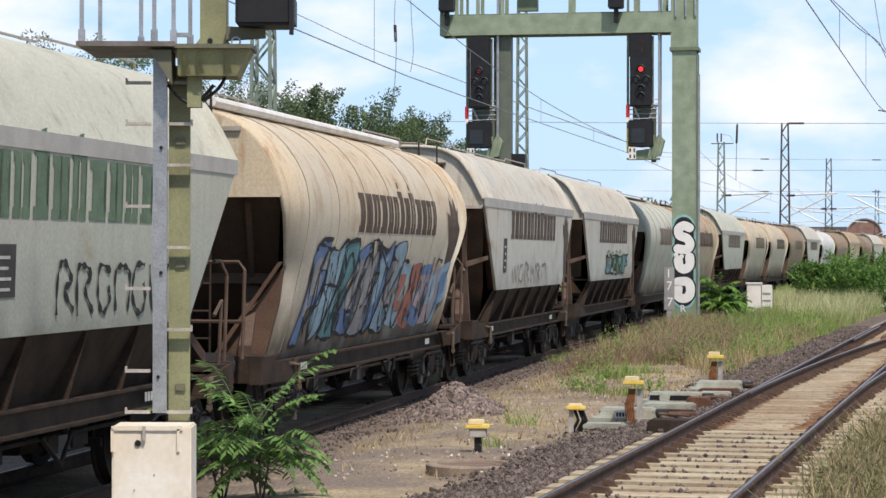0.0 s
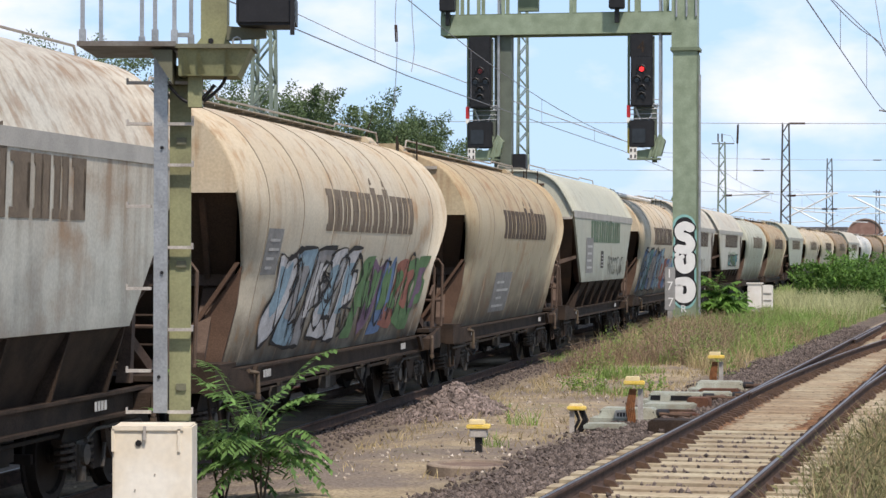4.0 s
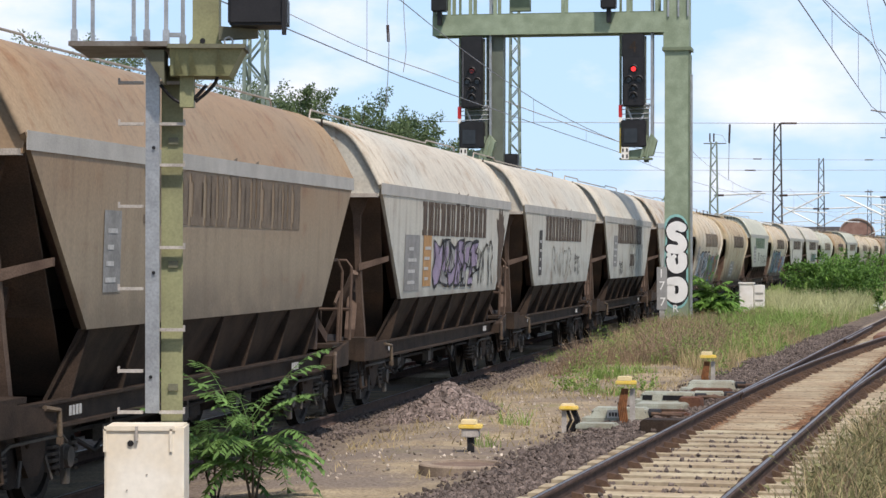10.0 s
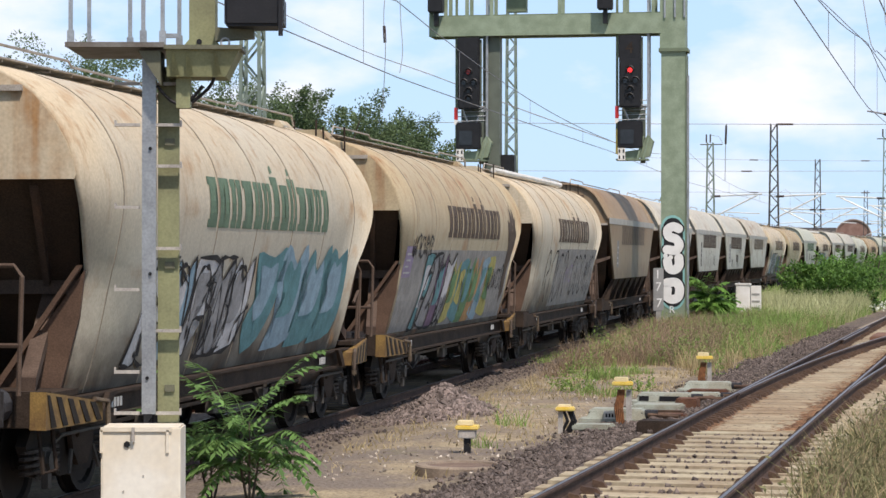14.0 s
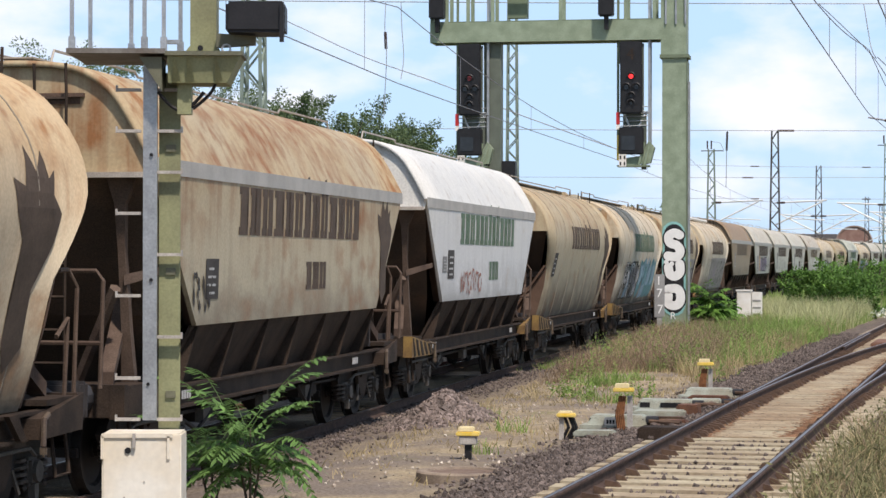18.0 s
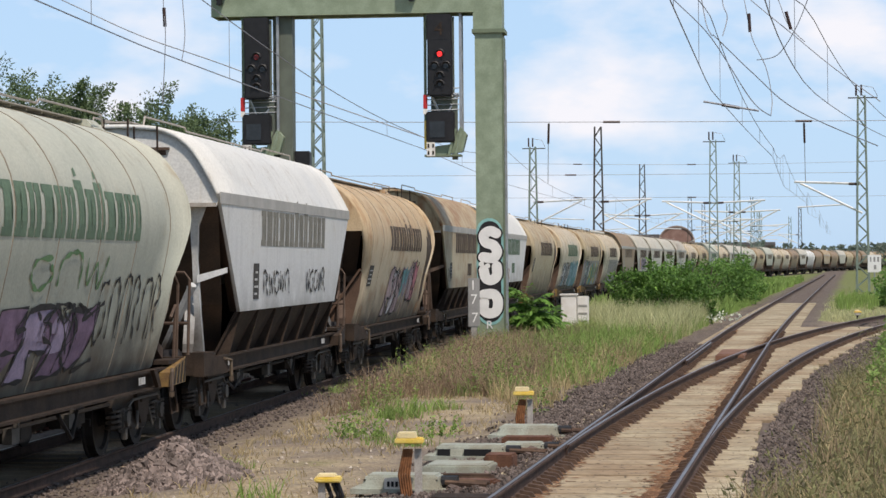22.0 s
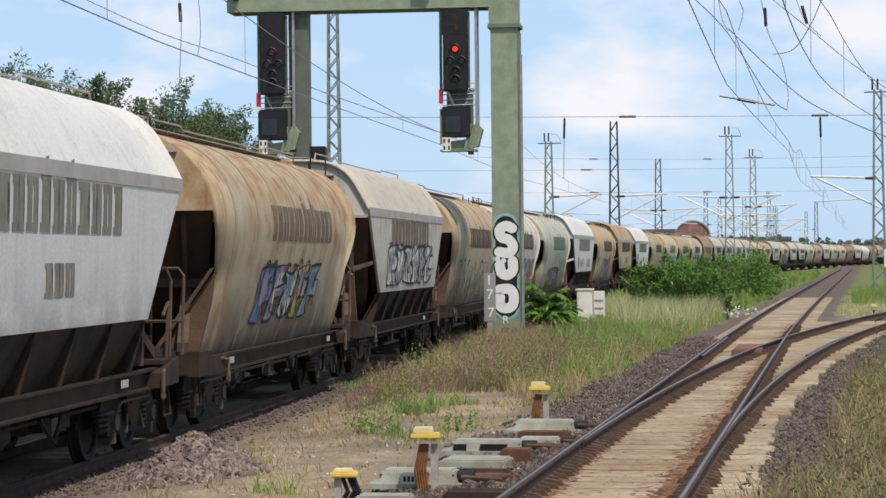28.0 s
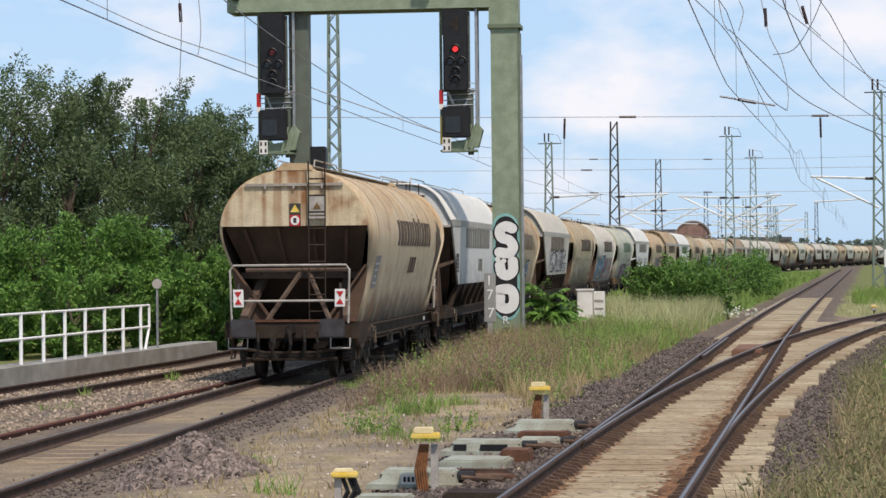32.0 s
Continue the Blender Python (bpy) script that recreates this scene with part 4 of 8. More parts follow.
M_OLIVE = mat("olive_paint", (0.27, 0.28, 0.15), 0.6, 0, 0.2, 3, 0, (0.2, 0.2, 0.11))
M_OLIVE_D = mat("olive_paint_dull", (0.15, 0.15, 0.1), 0.6, 0, 0.2, 3)
M_DUSTY = mat("dusty_concrete", (0.3, 0.24, 0.18), 0.95, 0, 0.3, 4, 0.003, (0.22, 0.17, 0.13))
M_DUSTY_D = mat("dusty_lid", (0.22, 0.16, 0.12), 0.95, 0, 0.3, 5, 0.002, (0.16, 0.11, 0.085))
M_DECK = mat("deck_steel", (0.2, 0.19, 0.17), 0.6, 0.2, 0.3, 6, 0, (0.14, 0.12, 0.1))
M_BAND = mat("grey_band", (0.43, 0.42, 0.385), 0.7, 0, 0.2, 3)
M_LATTICE = mat("mast_green_grey", (0.22, 0.275, 0.23), 0.6, 0.2, 0.2, 3)
M_LATTICE_D = mat("mast_dark_steel", (0.07, 0.065, 0.06), 0.7, 0.2, 0.3, 3)
M_WIRE = mat("copper_wire_dark", (0.22, 0.23, 0.25), 0.6, 0.5, 0.1, 3)
M_ALU = mat("bright_aluminium_tube", (0.78, 0.8, 0.8), 0.4, 0.15, 0.1, 3)
M_INSUL = mat("brown_insulator", (0.06, 0.035, 0.03), 0.4, 0, 0.2, 9)
# brick red dulled in the colour itself to give the haze of distance
M_BRICK = mat("red_brick_far", (0.23, 0.13, 0.105), 0.9, 0, 0.2, 1, 0, (0.29, 0.18, 0.145))
M_ROOF = mat("dark_roof_far", (0.13, 0.12, 0.12), 0.8, 0, 0.2, 1)
M_TEAL = mat("teal_spray", (0.25, 0.5, 0.47), 0.7, 0, 0.2, 4)
M_INK = mat("black_spray", (0.02, 0.02, 0.022), 0.7, 0, 0.2, 4)
M_SPRAY_W = mat("white_spray", (0.78, 0.78, 0.75), 0.7, 0, 0.08, 5)


def leaf_material(name, a, b, rnd=0.3):
    m = mat(name, a, 0.6, 0, 0.3, 0.7, 0, b, 9.0, 0.0, 0.25)
    nt = m.node_tree
    bs = nt.nodes["Principled BSDF"]
    N, Lk = nt.nodes.new, nt.links.new
    src = bs.inputs["Base Color"].links[0].from_socket
    geo, h = N("ShaderNodeNewGeometry"), N("ShaderNodeHueSaturation")
    r = N("ShaderNodeMapRange")
    r.inputs[3].default_value, r.inputs[4].default_value = 1 - rnd, 1 + rnd
    Lk(geo.outputs["Random Per Island"], r.inputs[0])
    Lk(r.outputs[0], h.inputs["Value"])
    Lk(src, h.inputs["Color"])
    Lk(h.outputs[0], bs.inputs["Base Color"])
    tr, ad = N("ShaderNodeBsdfTranslucent"), N("ShaderNodeMixShader")
    Lk(h.outputs[0], tr.inputs["Color"])
    ad.inputs[0].default_value = 0.3
    Lk(bs.outputs[0], ad.inputs[1])
    Lk(tr.outputs[0], ad.inputs[2])
    Lk(ad.outputs[0], nt.nodes["Material Output"].inputs["Surface"])
    return m


M_LEAF_D = leaf_material("leaf_dark", (0.135, 0.19, 0.09), (0.095, 0.14, 0.068), 0.2)
# distance haze over the far woods is mixed into this greyer leaf colour
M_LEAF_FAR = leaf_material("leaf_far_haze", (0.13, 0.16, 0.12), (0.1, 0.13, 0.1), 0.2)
M_LEAF_M = leaf_material("leaf_mid", (0.12, 0.23, 0.055), (0.085, 0.165, 0.04), 0.22)
M_LEAF_B = leaf_material("leaf_bright", (0.18, 0.34, 0.07), (0.12, 0.24, 0.05), 0.25)
M_LEAF_A = leaf_material("leaf_ailanthus", (0.17, 0.3, 0.09), (0.095, 0.19, 0.055), 0.4)
M_LEAF_E = leaf_material("leaf_dull", (0.165, 0.235, 0.1), (0.115, 0.17, 0.075), 0.25)
M_GRASS_G = leaf_material("grass_green", (0.25, 0.37, 0.095), (0.18, 0.27, 0.07))
M_GRASS_Y = leaf_material("grass_yellow_green", (0.5, 0.5, 0.27), (0.4, 0.42, 0.2))
M_GRASS_D = leaf_material("grass_dry", (0.46, 0.37, 0.2), (0.34, 0.27, 0.15))
M_GRASS_B = leaf_material("grass_brown", (0.34, 0.25, 0.165), (0.24, 0.175, 0.115), 0.4)
M_GRASS_O = leaf_material("grass_olive", (0.23, 0.23, 0.1), (0.17, 0.16, 0.08))
M_BARK = mat("bark", (0.12, 0.095, 0.07), 0.9, 0, 0.3, 4, 0.02)


def text_mesh(body, size, depth=0.004):
    cu = bpy.data.curves.new("writing", 'FONT')
    cu.body, cu.size, cu.align_x, cu.align_y, cu.extrude = body, size, 'CENTER', 'CENTER', depth
    ob = new("writing", cu)
    me = bpy.data.meshes.new_from_object(ob.evaluated_get(bpy.context.evaluated_depsgraph_get()))
    bpy.data.objects.remove(ob)
    bm = bmesh.new()
    bm.from_mesh(me)
    bpy.data.meshes.remove(me)
    return bm


def writing(body, size, m, material, parent, name="digit"):
    ob = part(name, text_mesh(body, size), material, parent)
    ob.matrix_basis = m
    return ob




def flat_stroke(pts, w, y, thick=0.004):
    """A fat painted line with round ends in the x-z plane at depth y."""
    fine = [Vector(p) for p in (smooth_profile([tuple(p) for p in pts], 6) if len(pts) > 2 else pts)]
    left, right = [], []
    for i, p in enumerate(fine):
        d = (fine[min(i + 1, len(fine) - 1)] - fine[max(i - 1, 0)]).normalized()
        n = Vector((-d.y, d.x)) * w / 2
        left.append(p + n)
        right.append(p - n)

    def cap(p, c):
        a0 = math.atan2(p.y - c.y, p.x - c.x)
        return [c + Vector((math.cos(a0 - math.pi * k / 8), math.sin(a0 - math.pi * k / 8))) * w / 2 for k in range(1, 8)]
    bm = bmesh.new()
    front = [[bm.verts.new((v.x, y - thick / 2, v.y)) for v in side] for side in (left, right)]
    for i in range(len(fine) - 1):
        bm.faces.new((front[0][i], front[0][i + 1], front[1][i + 1], front[1][i]))
    for side, i, c in ((1, 0, fine[0]), (0, -1, fine[-1])):
        ring = cap((right, left)[1 - side][i] if side == 0 else right[i], c)
        vs = [bm.verts.new((v.x, y - thick / 2, v.y)) for v in ring]
        bm.faces.new([front[side][i]] + vs + [front[1 - side][i]])
    bmesh.ops.recalc_face_normals(bm, faces=bm.faces[:])
    return bm


# ---- signal mast with ladder and cabinet beside the camera ----
def build_near_mast():
    g = ground_z(-2.2, 13.5)
    r = empty("signal_mast", pose(-2.2, 13.4, g), "green steel signal mast with galvanised ladder and platform", "signal mast")

    def z(v):
        return v - g
    part("ladder_stile", box(boxed((-0.04, 0, (z(3.4) + z(0.84)) / 2), (0.1, 0.05, 2.56)), (-0.04, 0.05, (z(3.4) + z(0.84)) / 2), (0.03, 0.1, 2.56)), M_GALV, r, "galvanised steel ladder stile")
    part("mast_beam", box(boxed((0.09, 0.1, z(3.35) / 2), (0.155, 0.02, z(3.35))), (0.09, 0.2, z(3.35) / 2), (0.03, 0.2, z(3.35))), M_OLIVE, r)
    for i in range(9):
        zz = z(3.23 - 0.297 * i)
        for x, seats in ((0.1, (0, 1, 2, 4, 6, 8)), (-0.2, (0, 1, 3, 5, 7, 8))):
            if i in seats:
                e = 0.085 if x > 0 else -0.085
                part("rung", box(boxed((x, 0.02, zz - 0.01), (0.18, 0.045, 0.022)), (x + e, 0.02, zz), (0.012, 0.05, 0.045)), M_PALE, r)
        if i % 3 == 1:
            part("clip", boxed((0.1, 0.085, zz - 0.13), (0.07, 0.03, 0.05)), M_OLIVE_D, r)
    for x, zz in ((0, 2.75), (-0.02, 1.1), (0.0, 1.85)):
        part("bolt", cyl(bmesh.new(), (x - 0.03, -0.03, z(zz)), (0, 1, 0), 0.013, 0.02, 8), M_DARK, r)
    # platform
    bm = prism(bmesh.new(), [(-0.6, -0.25, z(3.49)), (0.08, -0.25, z(3.49)), (0.08, 0.75, z(3.49)), (-0.6, 0.75, z(3.49))], (0, 0, -0.03))
    box(bm, (-0.26, -0.25, z(3.478)), (0.7, 0.03, 0.035))
    box(bm, (-0.59, 0.25, z(3.478)), (0.03, 1.0, 0.035))
    part("platform", bm, M_DECK, r, "grey steel maintenance platform")
    part("platform_bracket", slab([(-0.1, -0.2, z(3.44)), (0.06, -0.2, z(3.44)), (0.06, -0.2, z(3.2))], (0, 1, 0), 0.3), M_OLIVE_D, r)
    for x, y, top in ((-0.575, -0.22, 5.2), (-0.215, 0.3, 5.2), (-0.06, -0.22, 5.2), (0.075, -0.2, 5.2), (0.16, 0.15, 5.2), (-0.57, 0.7, 5.2)):
        part("rail_post", box(boxed((x, y, (z(3.47) + z(top)) / 2), (0.028, 0.028, top - 3.47)), (x, y, z(3.53)), (0.045, 0.045, 0.1)), M_GALV, r)
    for pts in ([(0.075, -0.22, z(5.2)), (-0.575, -0.22, z(5.2)), (-0.575, 0.7, z(5.2))], [(-0.575, -0.22, z(4.35)), (0.075, -0.22, z(4.35))]):
        part("hand_rail", tubes([pts], 0.016, 6), M_GALV, r)
    part("rail_bracket", boxed((0.12, -0.05, z(3.56)), (0.1, 0.04, 0.03)), M_GALV, r)
    # console that carries the upper mast
    bm = prism(bmesh.new(), [(0.1, -0.2, z(3.45)), (0.62, -0.2, z(3.45)), (0.52, -0.15, z(3.26)), (0.1, -0.15, z(3.26))], (0, 0.4, 0))
    part("console", bm, M_OLIVE, r)
    part("console_plate", boxed((0.36, 0, z(3.465)), (0.56, 0.48, 0.03)), M_OLIVE_D, r)
    for x in (0.14, 0.24, 0.44):
        part("gusset", slab([(x, -0.23, z(3.44)), (x + 0.04, -0.17, z(3.27)), (x, -0.17, z(3.27))], (1, 0, 0), 0.012), M_OLIVE, r)
    part("upper_mast", box(boxed((0.34, 0.0, z(4.4)), (0.19, 0.02, 1.86)), (0.42, 0.1, z(4.4)), (0.03, 0.2, 1.86)), M_OLIVE, r)
    for x in (0.2, 0.48):
        part("mast_gusset", slab([(x, -0.02, z(3.48)), (0.34, -0.02, z(3.48)), (0.34, -0.02, z(3.66))], (0, 1, 0), 0.02), M_OLIVE, r)
    part("lifting_eye", tubes([[(0.52 + 0.03 * math.cos(a * 0.7), -0.2, z(3.5) + 0.03 * math.sin(a * 0.7)) for a in range(10)]], 0.008, 5), M_GALV, r)
    part("bolt", cyl(bmesh.new(), (0.32, -0.03, z(3.52)), (0, 1, 0), 0.02, 0.02, 8), M_DARK, r)
    part("lower_arm", boxed((0.21, -0.02, z(3.16)), (0.1, 0.12, 0.24)), M_OLIVE, r)
    part("cable", tubes([[(0.02 + 0.33 * i / 10, -0.06, z(3.2) - 0.13 * math.sin(math.pi * i / 10)) for i in range(11)], [(0.27 + 0.16 * math.sin(i * 0.16), -0.05, z(3.08) + 0.2 * i / 10) for i in range(11)]], 0.013, 6), M_DARK, r, "black cables")
    bm = boxed((0.73, -0.1, z(3.72)), (0.42, 0.4, 0.22), bevel=0.02)
    box(bm, (0.92, -0.3, z(3.68)), (0.03, 0.05, 0.28))
    part("signal_head", bm, M_DARK, r, "black signal head above the platform")
    part("head_bracket", slab([(0.44, -0.1, z(3.62)), (0.72, -0.1, z(3.6)), (0.72, -0.1, z(3.54)), (0.44, -0.1, z(3.52))], (0, 1, 0), 0.1), M_OLIVE_D, r)
    # cabinet
    gc = ground_z(-2.2, 13.3)
    c = empty("switch_cabinet", pose(-2.26, 13.25, gc), "cream white painted steel cabinet at the foot of the mast", "cabinet")
    top = 0.77 - gc
    bm = boxed((0, 0, top / 2), (0.56, 0.4, top), bevel=0.012)
    part("housing", bm, M_WHITE_CAB, c)
    part("lid_rim", box(box(boxed((-0.03, -0.205, top - 0.015), (0.5, 0.02, 0.03)), (-0.275, -0.205, top - 0.1), (0.02, 0.02, 0.16)), (0.19, -0.205, top - 0.1), (0.02, 0.02, 0.16)), M_WHITE_CAB, c)
    part("latch", boxed((-0.05, -0.22, top - 0.05), (0.02, 0.03, 0.1)), M_PALE, c)
    part("keyhole", cyl(bmesh.new(), (-0.095, -0.205, top - 0.12), (0, 1, 0), 0.024, 0.015, 6), M_DARK, c)
    for dx, dz in ((0.02, 0.34), (-0.12, 0.45), (0.05, 0.6)):
        part("rivet", cyl(bmesh.new(), (dx, -0.203, top - dz), (0, 1, 0), 0.006, 0.01, 6), M_RUSTY, c)


M_WHITE_CAB = mat("cabinet_cream", (0.78, 0.75, 0.66), 0.6, 0, 0.1, 2, 0, (0.68, 0.6, 0.46), 20)
build_near_mast()


# ---- signal gantry ----
def build_gantry():
    r = empty("signal_gantry", pose(7.6, 64.2, -0.4, 0, 0, -11.5), "tall green steel gantry over the tracks with graffiti on its post", "signal gantry")
    part("post", prism(bmesh.new(), [(-0.36, -0.02, 0), (0.36, -0.02, 0), (0.36, 0.05, 0), (0.06, 0.05, 0), (0.06, 0.7, 0), (0.36, 0.7, 0), (0.36, 0.77, 0), (-0.36, 0.77, 0), (-0.36, 0.7, 0), (-0.06, 0.7, 0), (-0.06, 0.05, 0), (-0.36, 0.05, 0)], (0, 0, 8.4)), M_GREEN, r)
    part("post_flange", boxed((0.37, 0.35, 4.3), (0.03, 0.78, 8.0)), M_GREEN_D, r)
    part("cable_trunk", boxed((0.42, 0.2, 4.0), (0.06, 0.12, 7.4)), M_GALV, r)
    part("post_collar", boxed((0, 0.35, 8.45), (0.86, 0.9, 0.1)), M_GREEN_D, r)
    part("post_head", boxed((-0.02, 0.35, 9.4), (0.76, 0.8, 1.9)), M_GREEN, r)
    for x in (-0.25, 0.05, 0.33):
        part("rail_post", boxed((x, -0.08, 10.2), (0.05, 0.05, 1.6)), M_GALV, r)
    for z, h in ((9.25, 0.6), (10.6, 0.14)):
        for y in (0.0, 0.85):
            part("girder_chord", boxed((-3.85, y, z), (7.0, 0.12, h)), M_GREEN, r)
    part("girder_deck", boxed((-3.85, 0.42, 9.57), (7.0, 0.8, 0.04)), M_GREEN_D, r)
    for x in (-7.3, -6.85, -6.2, -5.45, -3.4, -1.45, -0.6):
        for y in (0.02, 0.85):
            part("girder_upright", boxed((x, y, 10.05), (0.1, 0.1, 1.1)), M_GREEN, r)
    part("girder_end", boxed((-7.3, 0.42, 9.7), (0.08, 0.9, 1.5)), M_GREEN, r)
    for x in (-7.1, -2.0):
        part("lamp_box", box(boxed((x, -0.25, 10.0), (0.45, 0.4, 0.7), bevel=0.03), (x, -0.2, 9.45), (0.12, 0.2, 0.4)), M_DARK, r, "black box lamp on the girder")
    part("cable_box", boxed((-4.75, 0.5, 10.0), (0.6, 0.3, 0.6)), M_GREEN_D, r)
    for sx, name in ((-1.2, "a"), (-6.05, "b")):
        # hanging cage with ladder
        for dx in (-0.48, 0.45):
            part("hanger", boxed((sx + dx, 0.1, 8.1), (0.07, 0.07, 5.2)), M_GALV if dx > 0 else M_GREEN_D, r)
        part("hanger", boxed((sx + 0.45, 0.5, 7.9), (0.07, 0.07, 5.0)), M_GALV, r)
        for i in range(7):
            part("cage_brace", tubes([[(sx + 0.45, 0.1, 6.0 + 0.5 * i), (sx + 0.45, 0.5, 6.5 + 0.5 * i)]], 0.022, 5), M_GALV, r)
        if name == "b":
            part("signal_support", prism(bmesh.new(), [(sx + 0.3, 0.2, 4.7), (sx + 0.82, 0.2, 4.7), (sx + 0.82, 0.65, 4.7), (sx + 0.74, 0.65, 4.7), (sx + 0.74, 0.27, 4.7), (sx + 0.3, 0.27, 4.7)], (0, 0, 4.6)), M_SUPPORT, r)
        part("upper_head", boxed((sx - 0.08, -0.1, 8.55), (0.66, 0.25, 0.7), bevel=0.03), M_DARK, r, "black indicator box")
        h = part("signal_head", boxed((sx - 0.06, -0.15, 7.5), (0.66, 0.22, 1.5), bevel=0.04), M_DARK, r, "black signal head with a lit red lamp")
        for k, (dx, dz, mt) in enumerate(((-0.06, 0.3, M_LAMP if name == "a" else M_LAMP_DIM), (-0.2, -0.02, M_LENS), (0.1, -0.02, M_LENS), (-0.06, -0.28, M_LENS), (-0.06, -0.5, M_LENS))):
            part("lens", cyl(bmesh.new(), (sx + dx, -0.275, 7.55 + dz), (0, 1, 0), 0.07 if k < 3 else 0.045, 0.03, 14), mt, h)
            bm = bmesh.new()
            tube(bm, [(sx + dx - 0.11 * math.cos(a * 0.35), -0.35, 7.55 + dz + 0.11 * math.sin(a * 0.35)) for a in range(10)], 0.018, 5)
            tube(bm, [(sx + dx - 0.11 * math.cos(a * 0.35), -0.28, 7.55 + dz + 0.11 * math.sin(a * 0.35)) for a in range(10)], 0.03, 5)
            part("visor", bm, M_DARK, h)
        part("back_plate", box(boxed((sx - 0.02, 0.08, 7.2), (0.62, 0.05, 3.3)), (sx + 0.3, 0.03, 5.9), (0.14, 0.14, 1.6)), M_SUPPORT, r)
        for k in range(5):
            part("cage_rung", tubes([[(sx - 0.45, -0.05, 6.95 - 0.14 * k), (sx + 0.42, -0.05, 6.97 - 0.14 * k)]], 0.014, 5), M_GALV, r)
        part("mast_plate", boxed((sx - 0.46, -0.12, 6.62), (0.11, 0.02, 0.36)), M_RED, r, "red and white mast plate")
        part("mast_plate", boxed((sx - 0.46, -0.12, 6.36), (0.11, 0.02, 0.14)), M_WHITE, r)
        part("bracket", tubes([[(sx - 0.45, -0.1, 6.78), (sx + 0.4, 0.1, 6.78)], [(sx - 0.3, -0.1, 6.8), (sx - 0.1, 0, 6.3)], [(sx + 0.4, 0, 6.8), (sx + 0.1, 0, 6.3)]], 0.035, 6), M_GALV, r)
        part("lower_head", boxed((sx - 0.06, -0.1, 5.95), (0.74, 0.35, 0.8), bevel=0.03), M_DARK, r, "black lower signal head")
        part("lower_face", boxed((sx - 0.14, -0.285, 5.88), (0.4, 0.02, 0.42)), M_LENS, r)
        bm = bmesh.new()
        prism(bm, [(sx - 0.45, -0.1, 5.18), (sx + 0.5, -0.1, 5.3), (sx + 0.62, -0.1, 5.75), (sx + 0.45, -0.1, 5.95), (sx + 0.2, -0.1, 5.5), (sx - 0.2, -0.1, 5.45)], (0, 0.35, 0))
        part("foot_console", bm, M_GREEN, r)
        for dx in (0.15, 0.32):
            part("strut", tubes([[(sx + dx, -0.18, 5.2), (sx + dx + 0.18, -0.18, 5.9)]], 0.04, 6), M_GREEN, r)
        part("foot_plate", boxed((sx + 0.0, -0.05, 5.2), (0.95, 0.5, 0.05)), M_GREEN_D, r)
        p = part("name_plate", boxed((sx - 0.3, -0.34, 5.36), (0.22, 0.02, 0.36)), M_WHITE, r, "white plate with black bars")
        for dz in (0.09, -0.09):
            for dx in (-0.06, 0.06):
                part("bar", boxed((sx - 0.3 + dx, -0.355, 5.36 + dz), (0.045, 0.008, 0.1)), M_INK, p)
        if name == "a":
            part("yellow_strip", boxed((sx - 0.46, -0.12, 5.75), (0.07, 0.02, 0.75)), M_YELLOW, r)
            writing("4", 0.5, pose(sx - 0.08, -0.235, 8.5, 90, 0, 0), M_STEEL, r)
    part("small_head", boxed((-5.05, 0.6, 5.1), (0.45, 0.4, 0.6), bevel=0.03), M_DARK, r)
    # graffiti letters down the post
    y = -0.03
    S = [(0.16, 3.16), (0.0, 3.22), (-0.16, 3.12), (-0.12, 2.93), (0.08, 2.85), (0.18, 2.68), (0.08, 2.52), (-0.18, 2.54)]
    U = [(-0.17, 2.2), (-0.12, 2.0), (0.03, 1.94), (0.17, 2.06), (0.17, 2.3)]
    D = [(-0.18, 1.56), (0.08, 1.57), (0.19, 1.4), (0.16, 1.16), (0.0, 1.07), (-0.17, 1.14), (-0.17, 1.36)]
    halo = [(-0.02, 3.22), (0.02, 2.9), (-0.02, 2.4), (0.0, 1.9), (0.0, 1.3), (0.0, 1.1)]
    part("teal_spray", flat_stroke(halo, 0.68, y), M_TEAL, r, "pale teal sprayed halo")
    part("black_shade", flat_stroke([(p[0] * 0.5, 1.12 + (p[1] - 1.1) * 0.98) for p in halo], 0.57, y - 0.003), M_INK, r, "black sprayed shade between the letters")
    for z in (0.3, 0.55):
        part("step_slot", boxed((-0.02, y, z), (0.2, 0.02, 0.05)), M_GREEN_D, r)
    for pts in (S, U, D):
        part("black_outline", flat_stroke(pts, 0.35, y - 0.006), M_INK, r)
        part("white_letter", flat_stroke(pts, 0.265, y - 0.012), M_SPRAY_W, r, "fat white graffiti letter")
    for dx in (-0.23, -0.07):
        part("white_dot", cyl(bmesh.new(), (dx, y - 0.016, 2.36 if dx < -0.1 else 2.31), (0, 1, 0), 0.07, 0.004, 12), M_SPRAY_W, r)
    writing("R", 0.3, pose(-0.03, y - 0.01, 0.76, 90, 0, 0), M_SPRAY_W, r, "letter")


def glow(name, col, s):
    m = bpy.data.materials.new(name)
    m.use_nodes = True
    b = m.node_tree.nodes["Principled BSDF"]
    b.inputs["Base Color"].default_value = (*col, 1)
    b.inputs["Emission Color"].default_value = (*col, 1)
    b.inputs["Emission Strength"].default_value = s
    return m


M_LAMP, M_LAMP_DIM = glow("red_lamp", (0.9, 0.03, 0.03), 1.3), mat("dim_red_lens", (0.18, 0.02, 0.02), 0.2)
M_LENS = mat("dark_lens", (0.03, 0.035, 0.04), 0.15)
build_gantry()


